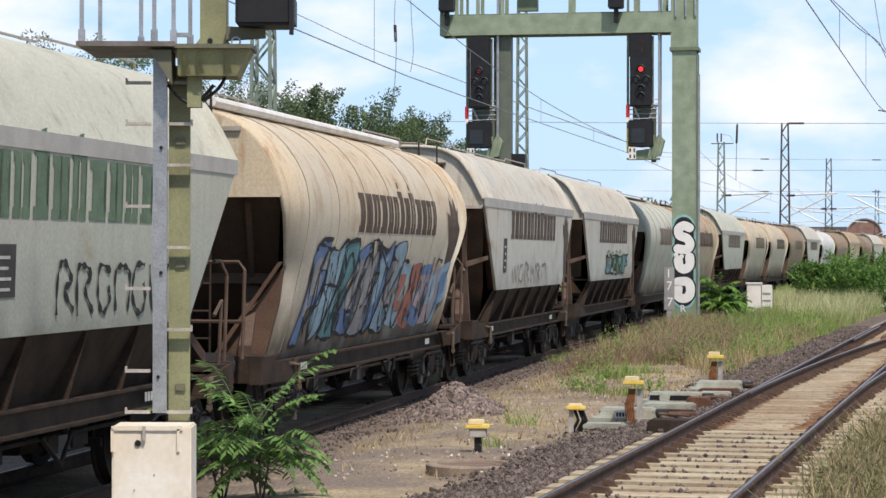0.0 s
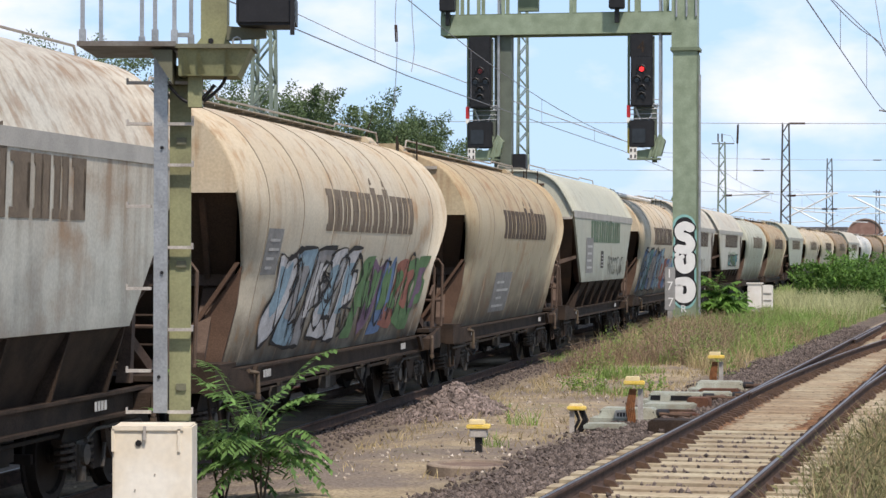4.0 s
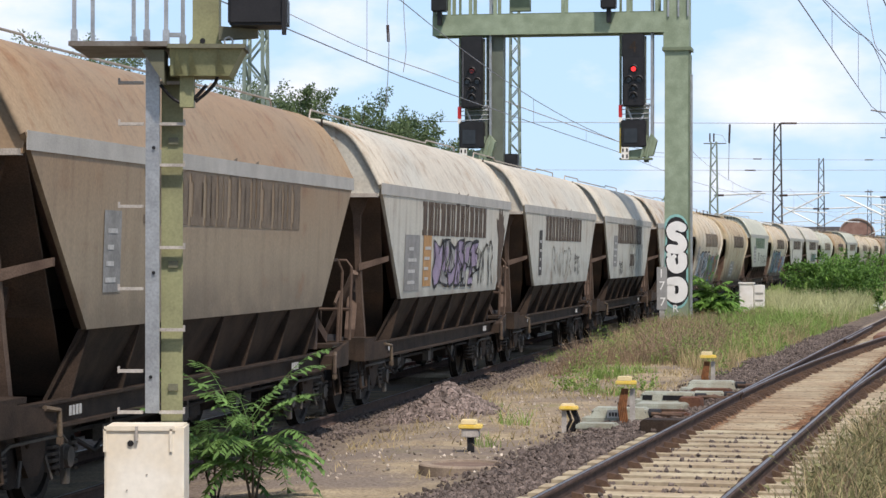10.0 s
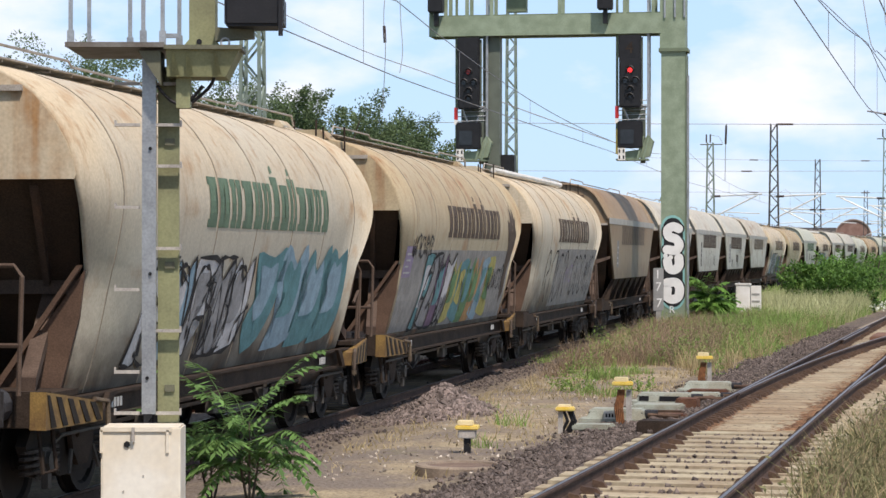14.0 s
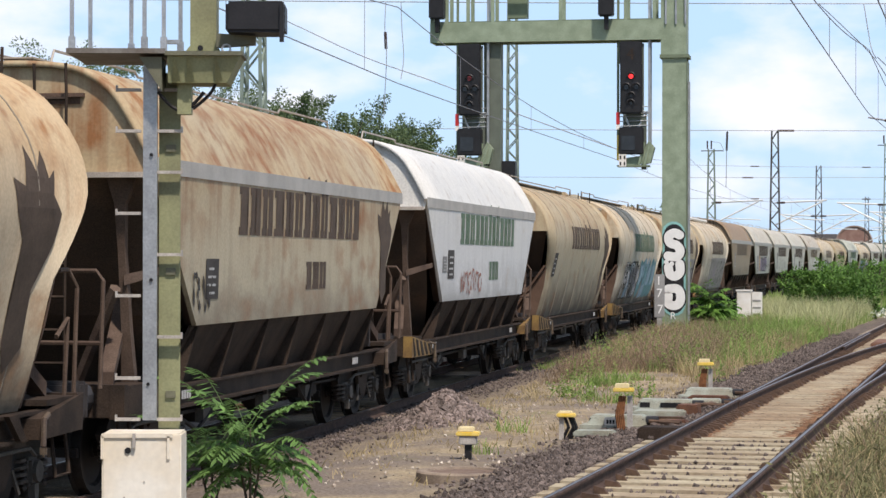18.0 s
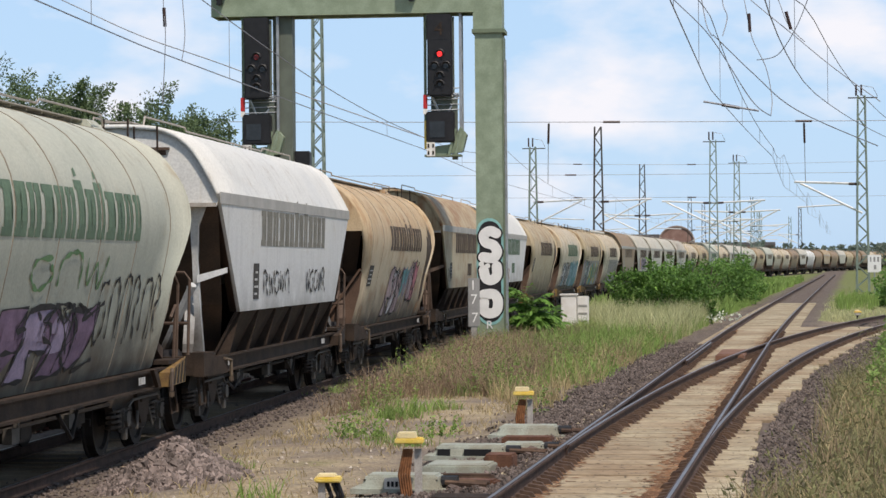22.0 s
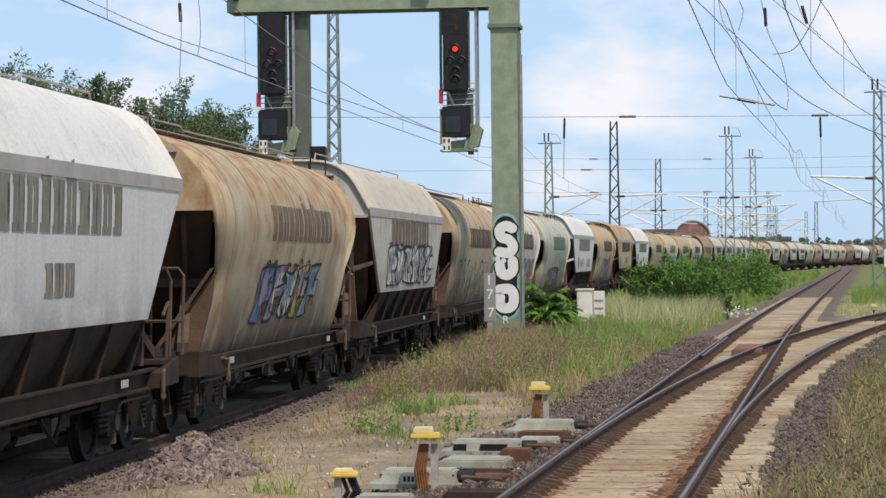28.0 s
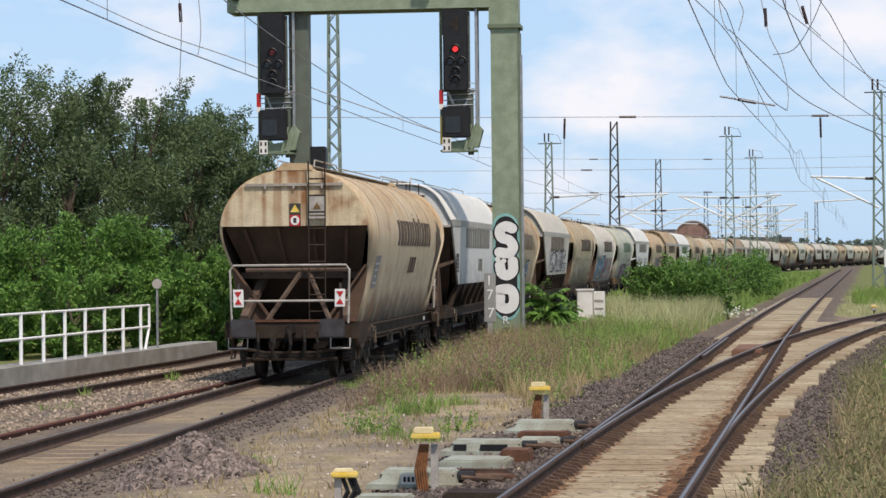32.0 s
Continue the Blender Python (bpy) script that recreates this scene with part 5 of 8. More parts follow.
def build_km_sign():
    g = ground_z(7.05, 63.2)
    r = empty("kilometre_sign", pose(7.05, 63.2, g, 0, 0, -6), "grey concrete kilometre sign with white figures", "sign")
    part("stake", boxed((0, 0.05, 0.5), (0.14, 0.12, 1.0)), M_CONC, r)
    part("plate", boxed((0, 0, 1.35), (0.3, 0.05, 1.25), bevel=0.01), M_SIGN, r)
    for i, (ch, z) in enumerate((("1", 1.78), ("7", 1.42), ("7", 0.95))):
        writing(ch, 0.36, pose(-0.02 + 0.02 * i, -0.03, z, 90, 0, 0), M_SPRAY_W, r)


M_SIGN = mat("sign_grey", (0.3, 0.3, 0.29), 0.8, 0, 0.2, 4)
build_km_sign()


def build_track_board():
    g = ground_z(35.75, 126)
    r = empty("track_board", pose(35.75, 126, g, 0, 0, -14), "white track board on a post with dark worn figures", "sign")
    part("post", tubes([[(0, 0.04, 0), (0, 0.04, 2.3)]], 0.04, 8), M_GALV, r)
    b = part("board", boxed((0, 0, 2.02), (0.72, 0.02, 0.95), bevel=0.008), M_SPRAY_W, r)
    for x, z, w, h in ((-0.2, 2.25, 0.07, 0.26), (0, 2.25, 0.1, 0.26), (0.2, 2.25, 0.1, 0.26), (0.03, 1.82, 0.13, 0.24)):
        part("figure_bar", boxed((x, -0.014, z), (w, 0.006, h)), M_SIGN, b)


build_track_board()


def build_white_box():
    g = ground_z(11.9, 78)
    r = empty("trackside_cabinet", pose(11.9, 78, g, 0, 0, -12), "white painted trackside relay cabinet in tall grass", "cabinet")
    part("housing", boxed((-0.15, 0, 0.6), (0.5, 0.5, 1.2), bevel=0.02), M_WHITE, r)
    part("side_housing", boxed((0.3, 0.05, 0.6), (0.36, 0.45, 1.1), bevel=0.02), M_WHITE, r)
    part("lid", boxed((-0.15, 0, 1.21), (0.56, 0.56, 0.05)), M_WHITE, r)
    for z in (0.35, 0.6, 0.85):
        part("vent", boxed((0.3, -0.18, z), (0.28, 0.02, 0.06)), M_CONC, r)


build_white_box()


# ---- points gear, markers, manhole ----
def marker(x, y, kind):
    g = ground_z(x, y)
    r = empty("cable_marker", pose(x, y, g, 0, 0, -8), {"a": "short black post with a yellow and white cap", "b": "yellow capped post with rusty orange cables"}[kind], "marker post", "yellow capped posts")
    h = 0.22 if kind == "a" else 0.44
    if kind == "a":
        part("stem", boxed((0, 0, h / 2), (0.08, 0.07, h)), M_DARK, r)
        part("collar", boxed((0, 0, h + 0.02), (0.2, 0.16, 0.13), bevel=0.01), M_PALE, r)
    else:
        part("stem", boxed((0.08, 0.02, h / 2), (0.07, 0.06, h)), M_PALE, r)
        for i in range(5):
            part("cable", tubes([[(-0.07 + 0.022 * i, -0.02, 0.0), (-0.1 + 0.024 * i, -0.03, 0.2), (-0.05 + 0.018 * i, 0, h)]], 0.0125, 5), M_CABLE, r, "rusty orange cable")
    part("cap", boxed((0, 0, h + 0.08), (0.27, 0.2, 0.05), bevel=0.01), M_YELLOW, r, "yellow cap")
    part("cap_top", boxed((-0.02, 0, h + 0.13), (0.18, 0.16, 0.06), bevel=0.01), M_CAP, r)


M_CABLE = mat("orange_cable", (0.26, 0.11, 0.045), 0.7, 0, 0.4, 12)
M_CAP = mat("cap_pale_yellow", (0.8, 0.68, 0.4), 0.6, 0, 0.12, 8)
M_MACHINE = mat("machine_grey", (0.37, 0.4, 0.34), 0.65, 0, 0.25, 4, 0, (0.27, 0.26, 0.2))
marker(0.34, 23.3, "a")
marker(2.44, 26.4, "b")
marker(4.5, 33.9, "b")
marker(23.84, 87.1, "a")


def looped_marker(x, y):
    g = ground_z(x, y)
    r = empty("cable_stub", pose(x, y, g, 0, 0, -8), "black cable loop post with a worn yellow cap", "marker post", "yellow capped posts")
    part("stem", boxed((-0.06, 0, 0.14), (0.06, 0.06, 0.29)), M_PALE, r)
    for dx in (0.0, 0.06, 0.1):
        part("cable", tubes([[(dx - 0.05, 0, 0.0), (dx + 0.03, -0.02, 0.16), (dx - 0.02, 0, 0.28)]], 0.022, 6), M_DARK, r)
    part("cap", boxed((0, 0, 0.31), (0.24, 0.18, 0.05), bevel=0.012), M_YELLOW, r)
    part("cap_top", boxed((-0.01, 0, 0.345), (0.17, 0.14, 0.035), bevel=0.01), M_CAP, r)


looped_marker(1.64, 25.6)


def point_machine(x, y, L=0.78, W=0.42, h=0.27, lettered=False, windowed=False):
    h *= 0.62
    g = ground_z(x, y)
    r = empty("point_machine", pose(x, y, g, 0, 0, -14.9), "grey cast metal point machine box beside the rail", "point machine", "point machines")
    bm = bmesh.new()
    lo = [(-L / 2, -W / 2, 0), (L / 2, -W / 2, 0), (L / 2, W / 2, 0), (-L / 2, W / 2, 0)]
    hi = [(-L / 2 + 0.06, -W / 2 + 0.05, h), (L / 2 - 0.05, -W / 2 + 0.05, h), (L / 2 - 0.05, W / 2 - 0.04, h), (-L / 2 + 0.06, W / 2 - 0.04, h)]
    a, b = [bm.verts.new(p) for p in lo], [bm.verts.new(p) for p in hi]
    bm.faces.new(b)
    for i in range(4):
        bm.faces.new((a[i], a[(i + 1) % 4], b[(i + 1) % 4], b[i]))
    bmesh.ops.bevel(bm, geom=bm.edges[:], offset=0.02, segments=2, affect='EDGES')
    part("housing", bm, M_MACHINE, r)
    part("base_flange", boxed((0, 0, 0.02), (L + 0.16, W + 0.06, 0.05)), M_MACHINE, r)
    part("lid_seam", boxed((0, 0, h * 0.72), (L - 0.085, W - 0.075, 0.012)), M_DARK, r)
    part("coupling", cyl(bmesh.new(), (L / 2 + 0.05, 0, h * 0.5), (1, 0, 0), 0.07, 0.16, 10), M_DARK, r)
    for dy in (-0.1, 0.1):
        part("throw_rod", tubes([[(L / 2 + 0.02, dy, 0.1), (L / 2 + 0.42, dy, 0.08)]], 0.025, 6), M_CLIP, r, "rusty throw rod")
    for k in range(9):
        q = random.Random(k + int(x * 10))
        c = (L / 2 + q.uniform(0.1, 0.5), q.uniform(-0.35, 0.3), 0.03)
        part("dirt_clod", boxed(c, (q.uniform(0.06, 0.16), q.uniform(0.06, 0.2), q.uniform(0.05, 0.13)), (q.uniform(-20, 20), q.uniform(-20, 20), q.uniform(0, 90)), 0.015), M_CLOD, r)
    if windowed:
        for dx, wd in ((-0.28, 0.14), (0.1, 0.3)):
            part("window", boxed((dx, -W / 2 + 0.012, h * 0.42), (wd, 0.05, 0.1)), M_DARK, r, "dark inspection window")
    if lettered:
        p = part("label_plate", boxed((-0.05, -W / 2 + 0.01, h * 0.52), (0.2, 0.02, 0.11)), M_WHITE, r)
        for i in range(4):
            part("bar", boxed((-0.11 + 0.04 * i, -W / 2 - 0.002, h * 0.52), (0.025, 0.006, 0.05)), M_INK, p)


M_CLOD = mat("dirt_clod", (0.17, 0.125, 0.105), 0.95, 0, 0.4, 20)
M_RUST_P = mat("rust_plate", (0.17, 0.085, 0.055), 0.85, 0, 0.35, 1.2, 0.003, (0.22, 0.12, 0.08))
M_RUST = mat("rust", (0.16, 0.075, 0.045), 0.85, 0, 0.4, 8, 0.003)
point_machine(2.42, 26.9, 0.8, 0.42, 0.28, True)
point_machine(3.45, 30.4, 0.85, 0.4, 0.26, windowed=True)
point_machine(4.1, 30.9, 0.55, 0.4, 0.22)
point_machine(4.47, 33.2, 0.8, 0.45, 0.26)


def cover_plate(x, y, sx, sy, mt, label, h=0.1):
    g = ground_z(x, y)
    r = empty("cover_plate", pose(x, y, g, 0, 0, -14.9), label, "cover plate", "plates by the points")
    part("plate", boxed((0, 0, h / 2), (sx, sy, h), bevel=0.01), mt, r)
    part("rim", boxed((0, 0, h + 0.006), (sx * 0.9, sy * 0.85, 0.014)), mt, r)


cover_plate(2.75, 24.7, 0.55, 0.45, M_STEEL, "dark steel rod cover beside the rail", 0.16)
cover_plate(3.15, 28.6, 0.7, 0.7, M_MACHINE, "grey concrete cover by the points")
cover_plate(2.0, 25.6, 0.5, 0.35, M_MACHINE, "grey metal cover by the points", 0.06)
cover_plate(3.6, 28.9, 0.3, 0.4, M_RUST, "rusty rod joint by the points", 0.16)
cover_plate(3.0, 27.0, 0.7, 0.25, M_RUST, "rusty flat throw bar by the rail", 0.08)
cover_plate(4.3, 32.0, 0.6, 0.3, M_RUST, "rusty lever plate by the rail", 0.1)
for i in (0, 3):
    cover_plate(3.0 + 0.42 * i, 27.5 + 1.15 * i, 0.75, 0.1, M_CLIP, "rusty throw bar running towards the rail", 0.09)


cover_plate(11.95, 55.0, 0.62, 3.4, M_RUST_P, "rusty brown plate between the rails at the crossing", 0.14)


def guard_rail(pts):
    rail_along("guard_rail", pts, RAIL_M - 0.006, "short dark guard rail beside the running rail")


guard_rail(offset_line(div_x, 0.66, 50, 60, 2))
guard_rail(offset_line(main_x, -0.66, 50, 60, 2))


def build_manhole():
    g = ground_z(0.2, 20.6) + 0.01
    r = empty("manhole", pose(0.2, 20.6, g + 0.0), "round concrete manhole with a rusty brown lid", "manhole")
    bm = bmesh.new()
    for rad, z0, z1 in ((0.42, -0.05, 0.05),):
        ring = []
        for rr, zz in ((0.48, -0.12), (0.48, 0.05), (0.46, 0.065), (0.37, 0.065), (0.36, 0.04), (0.36, -0.08)):
            ring.append([bm.verts.new((rr * math.cos(k * math.pi / 18), rr * math.sin(k * math.pi / 18), zz)) for k in range(36)])
        for a, b in zip(ring, ring[1:]):
            for k in range(36):
                bm.faces.new((a[k], a[(k + 1) % 36], b[(k + 1) % 36], b[k]))
    part("ring", bm, M_DUSTY, r)
    part("lid", cyl(bmesh.new(), (0, 0, 0.02), (0, 0, 1), 0.355, 0.05, 32), M_DUSTY_D, r, "rusty lid")


build_manhole()


# ---- fence on its kerb, beyond the second track ----
def fence_x(y):
    return -3.75 + 0.29 * (y - 51.8)


def build_fence():
    r = empty("fence", pose(0, 0, 0), "white painted tubular steel fence on a concrete kerb", "fence")
    ys = [47.0 + 1.2 * i for i in range(11)]
    for y in ys:
        x = fence_x(y)
        part("post", tubes([[(x, y, -0.1), (x, y, 0.96)]], 0.038, 8), M_FENCE, r)
    ye = ys[-1]
    for z in (0.95, 0.44):
        part("rail", tubes([[(fence_x(y), y, z) for y in (45, 50, 55, ye + 0.6)]], 0.028, 8), M_FENCE, r)
    part("end_stay", tubes([[(fence_x(ye + 0.6), ye + 0.6, 0.96), (fence_x(ye + 0.6), ye + 0.6, 0.44), (fence_x(ye + 0.3), ye + 0.3, -0.1)]], 0.032, 8), M_FENCE, r)
    k = empty("kerb_wall", pose(0, 0, 0), "low grey concrete kerb wall along the track", "wall", kind="structure")
    y = 38.0
    while y < 63:
        a, b = (fence_x(y) + 0.28, y), (fence_x(y + 1.97) + 0.28, y + 1.97)
        part("kerb_block", prism(bmesh.new(), [(a[0], a[1], -0.8), (b[0], b[1], -0.8), (b[0], b[1], -0.08), (a[0], a[1], -0.08)], (-0.7, 0.2, 0)), M_CONC, k)
        y += 2
    s = empty("round_sign", pose(fence_x(ye + 1.2), ye + 1.2, -0.1), "small round sign on a thin grey post", "sign")
    part("pole", tubes([[(0, 0, 0), (0, 0, 1.5)]], 0.03, 8), M_GALV, s)
    part("disc", cyl(bmesh.new(), (0, -0.04, 1.55), (0.1, 1, 0), 0.12, 0.02, 16), M_PALE, s)


M_FENCE = mat("fence_white", (0.88, 0.89, 0.88), 0.5, 0, 0.08, 5)
build_fence()


# ---- overhead line ----
def lattice_mast(x, y, top, w, material, label, turn=-12, arms=True):
    g = -0.6
    r = empty("catenary_mast", pose(x, y, g, 0, 0, turn), label, "catenary mast", "masts of the overhead line")
    h = top - g
    taper = 0.55

    def hw(z):
        return w / 2 * (1 - (1 - taper) * z / h)
    for sx in (-1, 1):
        for sy in (-1, 1):
            part("leg", tubes([[(sx * hw(0), sy * hw(0), 0), (sx * hw(h), sy * hw(h), h)]], w * 0.085, 4), material, r)
    n = max(int(h / (w * 0.85)), 6)
    bm = bmesh.new()
    for i in range(n):
        z0, z1 = h * i / n, h * (i + 1) / n
        s = 1 if i % 2 else -1
        for sy in (-1, 1):
            tube(bm, [(-s * hw(z0), sy * hw(z0), z0), (s * hw(z1), sy * hw(z1), z1)], w * 0.05, 4)
            tube(bm, [(sy * hw(z0), -s * hw(z0), z0), (sy * hw(z1), s * hw(z1), z1)], w * 0.05, 4)
    tagged(part("lacing", bm, material, r), kind="stuff")
    if arms:
        for dx in (-0.35, 0.0):
            part("insulator", tubes([[(dx, 0, h), (dx, 0, h + 0.75)]], 0.07, 6), M_INSUL, r)
        part("top_arm", tubes([[(-0.9, 0, h - 0.15), (1.1, 0, h - 0.15)]], 0.045, 6), M_LATTICE_D, r)
        part("jumper", tubes([[(0.0, 0, h + 0.7), (0.8, 0, h + 0.55), (1.1, 0, h - 0.05)]], 0.02, 5), M_WIRE, r)
    return r


GREEN_MAST, DARK_MAST = "pale green steel lattice mast of the overhead line", "dark steel lattice mast of the overhead line"
lattice_mast(-3.08, 37.5, 9, 0.46, M_LATTICE, GREEN_MAST, arms=False)
lattice_mast(4.9, 108, 17, 0.62, M_LATTICE, GREEN_MAST, arms=False)
for x, y, top, w, mt, lb in ((27.1, 200, 11.2, 0.9, M_LATTICE, GREEN_MAST), (32.8, 200, 12.8, 1.0, M_LATTICE_D, DARK_MAST), (47.7, 260, 12.2, 0.95, M_LATTICE_D, DARK_MAST),
                             (44.2, 206, 12.0, 0.9, M_LATTICE, GREEN_MAST), (55.2, 245, 11.8, 0.9, M_LATTICE, GREEN_MAST), (93.2, 400, 11.6, 0.9, M_LATTICE, GREEN_MAST),
                             (77.8, 380, 12.0, 0.9, M_LATTICE_D, DARK_MAST), (88.6, 420, 11.7, 0.9, M_LATTICE_D, DARK_MAST), (44.2, 158, 12.4, 0.85, M_LATTICE, GREEN_MAST),
                             (123, 520, 12, 1.0, M_LATTICE, GREEN_MAST), (117, 460, 12, 0.9, M_LATTICE_D, DARK_MAST), (140, 560, 12, 1.0, M_LATTICE, GREEN_MAST)):
    lattice_mast(x, y, top * 1.07, w, mt, lb, arms=(w == 0.9 or y == 158) and mt is M_LATTICE)


def wire(name, pts, r, label, material=M_WIRE, droppers=()):
    root = empty(name, pose(0, 0, 0), label, "overhead wire", "wires of the overhead line")
    part("wire", tubes([pts], r, 5), material, root)
    for a, b in droppers:
        part("dropper", tubes([[a, b]], r * 0.7, 4), material, root)
    return root


def catenary(fx, ys, z_contact, z_high, off=0.0, r=0.01):
    """Contact wire with its carrier wire that sags between the masts."""
    pts, top, drops = [], [], []
    y = ys[0]
    while y <= ys[1]:
        ph = ((y - ys[2]) % 62) / 62
        s = z_contact + 0.35 + (z_high - z_contact - 0.35) * (2 * ph - 1) ** 2
        zig = off + 0.25 * (1 - 4 * abs(ph - 0.5))
        pts.append((fx(y) + zig, y, z_contact))
        top.append((fx(y) + zig, y, s))
        if round(y / 3.1) % 3 == 0:
            drops.append((pts[-1], top[-1]))
        y += 3.1
    wire("contact_wire", pts, r, "thin dark contact wire over the track")
    wire("carrier_wire", top, r, "thin dark carrier wire with droppers over the track", droppers=drops)


catenary(train_x, (6, 330, 40), 5.35, 6.8)
catenary(main_x, (6, 330, 52), 5.6, 7.2)
catenary(lambda y: div_x(y) + 1.2, (10, 140, 52), 5.6, 7.3)
catenary(lambda y: main_x(y) + 9 + 0.05 * y, (20, 330, 30), 5.7, 7.3)


def insulator_on(root, p, d, L=0.75):
    d = Vector(d).normalized()
    part("insulator", tubes([[Vector(p) - d * L / 2, Vector(p) + d * L / 2]], 0.05, 8), M_INSUL, root, "brown insulator")


def cross_span(y, x0, x1, zs, ins):
    root = None
    for z, sag in zs:
        pts = [(x0 + (x1 - x0) * i / 16, y, z - sag * (1 - (i / 8 - 1) ** 2)) for i in range(17)]
        root = wire("cross_wire", pts, 0.016, "thin dark cross-span wire between masts")
        for x in ins:
            insulator_on(root, (x, y, z - sag * (1 - (2 * (x - x0) / (x1 - x0) - 1) ** 2)), (1, 0, 0))


cross_span(105, -10, 44, ((8.35, 0.15),), (17.8, 26.5))
cross_span(200, 20, 60, ((10.7, 0.3), (7.6, 0.05)), (31, 41))
cross_span(158, -10, 44.2, ((8.0, 0.1),), (24,))
for px, py, d in ((0.9, 105, 0.0), (15.0, 105, 0.0), (26.5, 105, 0.1)):
    root = wire("hanger_wire", [(px, py, 8.2), (px + d, py + 0.3, 7.4), (px + d * 1.8, py + 0.5, 5.5)], 0.016, "thin hanging wire with a dark insulator")
    insulator_on(root, (px + d * 0.7, py + 0.2, 7.7), (d, 0.3, -1.2), 0.9)


def feeder_wires():
    """Feeders, loops and hangers that drop from a high cross span."""
    cross_span(72, -14, 30, ((10.6, 0.1),), ())
    for pts, r in (
            (((13.3, 10.5), (14.15, 9.63), (15.08, 8.58), (16.17, 6.76), (16.68, 6.25)), 0.016),
            (((15.25, 8.75), (16.44, 7.52), (17.63, 6.45), (20.0, 5.36)), 0.016),
            (((15.6, 10.5), (16.49, 9.63), (17.68, 8.58), (18.68, 7.68), (20.0, 6.66)), 0.014),
            (((16.58, 7.99), (17.13, 8.11), (17.57, 8.78), (17.89, 9.63), (18.1, 10.5)), 0.014),
            (((16.1, 10.5), (16.17, 9.63), (16.31, 8.58), (16.64, 7.69), (16.74, 6.76), (16.63, 6.22)), 0.014),
            (((14.8, 10.5), (14.88, 9.63), (14.94, 8.96), (15.04, 8.62)), 0.016),
            (((15.5, 10.5), (15.5, 9.63), (15.56, 9.21), (15.35, 8.62)), 0.016),
            (((14.95, 6.75), (16.56, 6.45)), 0.03),
            (((17.0, 10.5), (17.23, 9.63), (17.4, 8.99), (17.82, 8.45)), 0.014),
            (((-5.4, 10.4), (-3.77, 9.62), (-1.66, 8.63), (0.63, 7.8), (3.6, 6.64), (6.92, 5.46)), 0.016),
            (((-1.0, 10.5), (-1.03, 9.62), (-0.97, 8.63), (-1.06, 6.65)), 0.013),
            (((-0.5, 10.5), (-0.47, 9.62), (-0.41, 8.63), (-0.5, 7.9)), 0.013)):
        wire("feeder_wire", [(x, 72 - 0.05 * k, z) for k, (x, z) in enumerate(smooth_profile(list(pts), 6))], r, "thin dark feeder wire hanging from the overhead line")
    for p, d in (((16.25, 71.5, 9.05), (0.05, 0, -1)), ((17.38, 71.3, 9.1), (0.25, 0, -0.9)), ((-1.0, 71.6, 9.2), (0.05, 0, -1)), ((15.75, 71.9, 6.6), (1, 0, -0.18))):
        insulator_on(bpy.data.objects["feeder_wire"], p, d, 0.55)


feeder_wires()


def cantilever(x, y, side, turn=-14):
    r = empty("cantilever_arm", pose(x, y, 0, 0, 0, turn), "bright tubular cantilever arm holding the overhead wires", "cantilever", "cantilevers of the overhead line")
    part("top_tube", tubes([[(0, 0, 7.2), (side * 4.6, 0, 7.4)]], 0.085, 6), M_ALU, r)
    part("stay_tube", tubes([[(0, 0, 5.2), (side * 4.2, 0, 7.3)]], 0.08, 6), M_ALU, r)
    part("steady_arm", tubes([[(side * 1.2, 0, 5.8), (side * 4.4, 0, 5.65)]], 0.05, 6), M_ALU, r)
    part("insulator", tubes([[(side * 0.2, 0, 7.2), (side * 0.9, 0, 7.22)]], 0.1, 8), M_INSUL, r)


for x, y, s in ((44.2, 206, -1), (44.2, 206, 1), (55.2, 245, -1), (55.2, 245, 1), (93.2, 400, -1), (93.2, 400, 1), (27.1, 200, 1), (77.8, 380, 1), (88.6, 420, 1), (44.2, 158, -1), (65, 300, 1), (68, 300, -1), (80, 340, 1), (80, 340, -1), (100, 430, -1), (47.7, 260, 1), (47.7, 260, -1), (117, 460, -1), (32.8, 200, 1)):
    cantilever(x, y, s)
for x, y in ((66.5, 300), (80, 340), (100, 430)):
    lattice_mast(x, y, 9.5, 0.7, M_LATTICE, GREEN_MAST, arms=False)


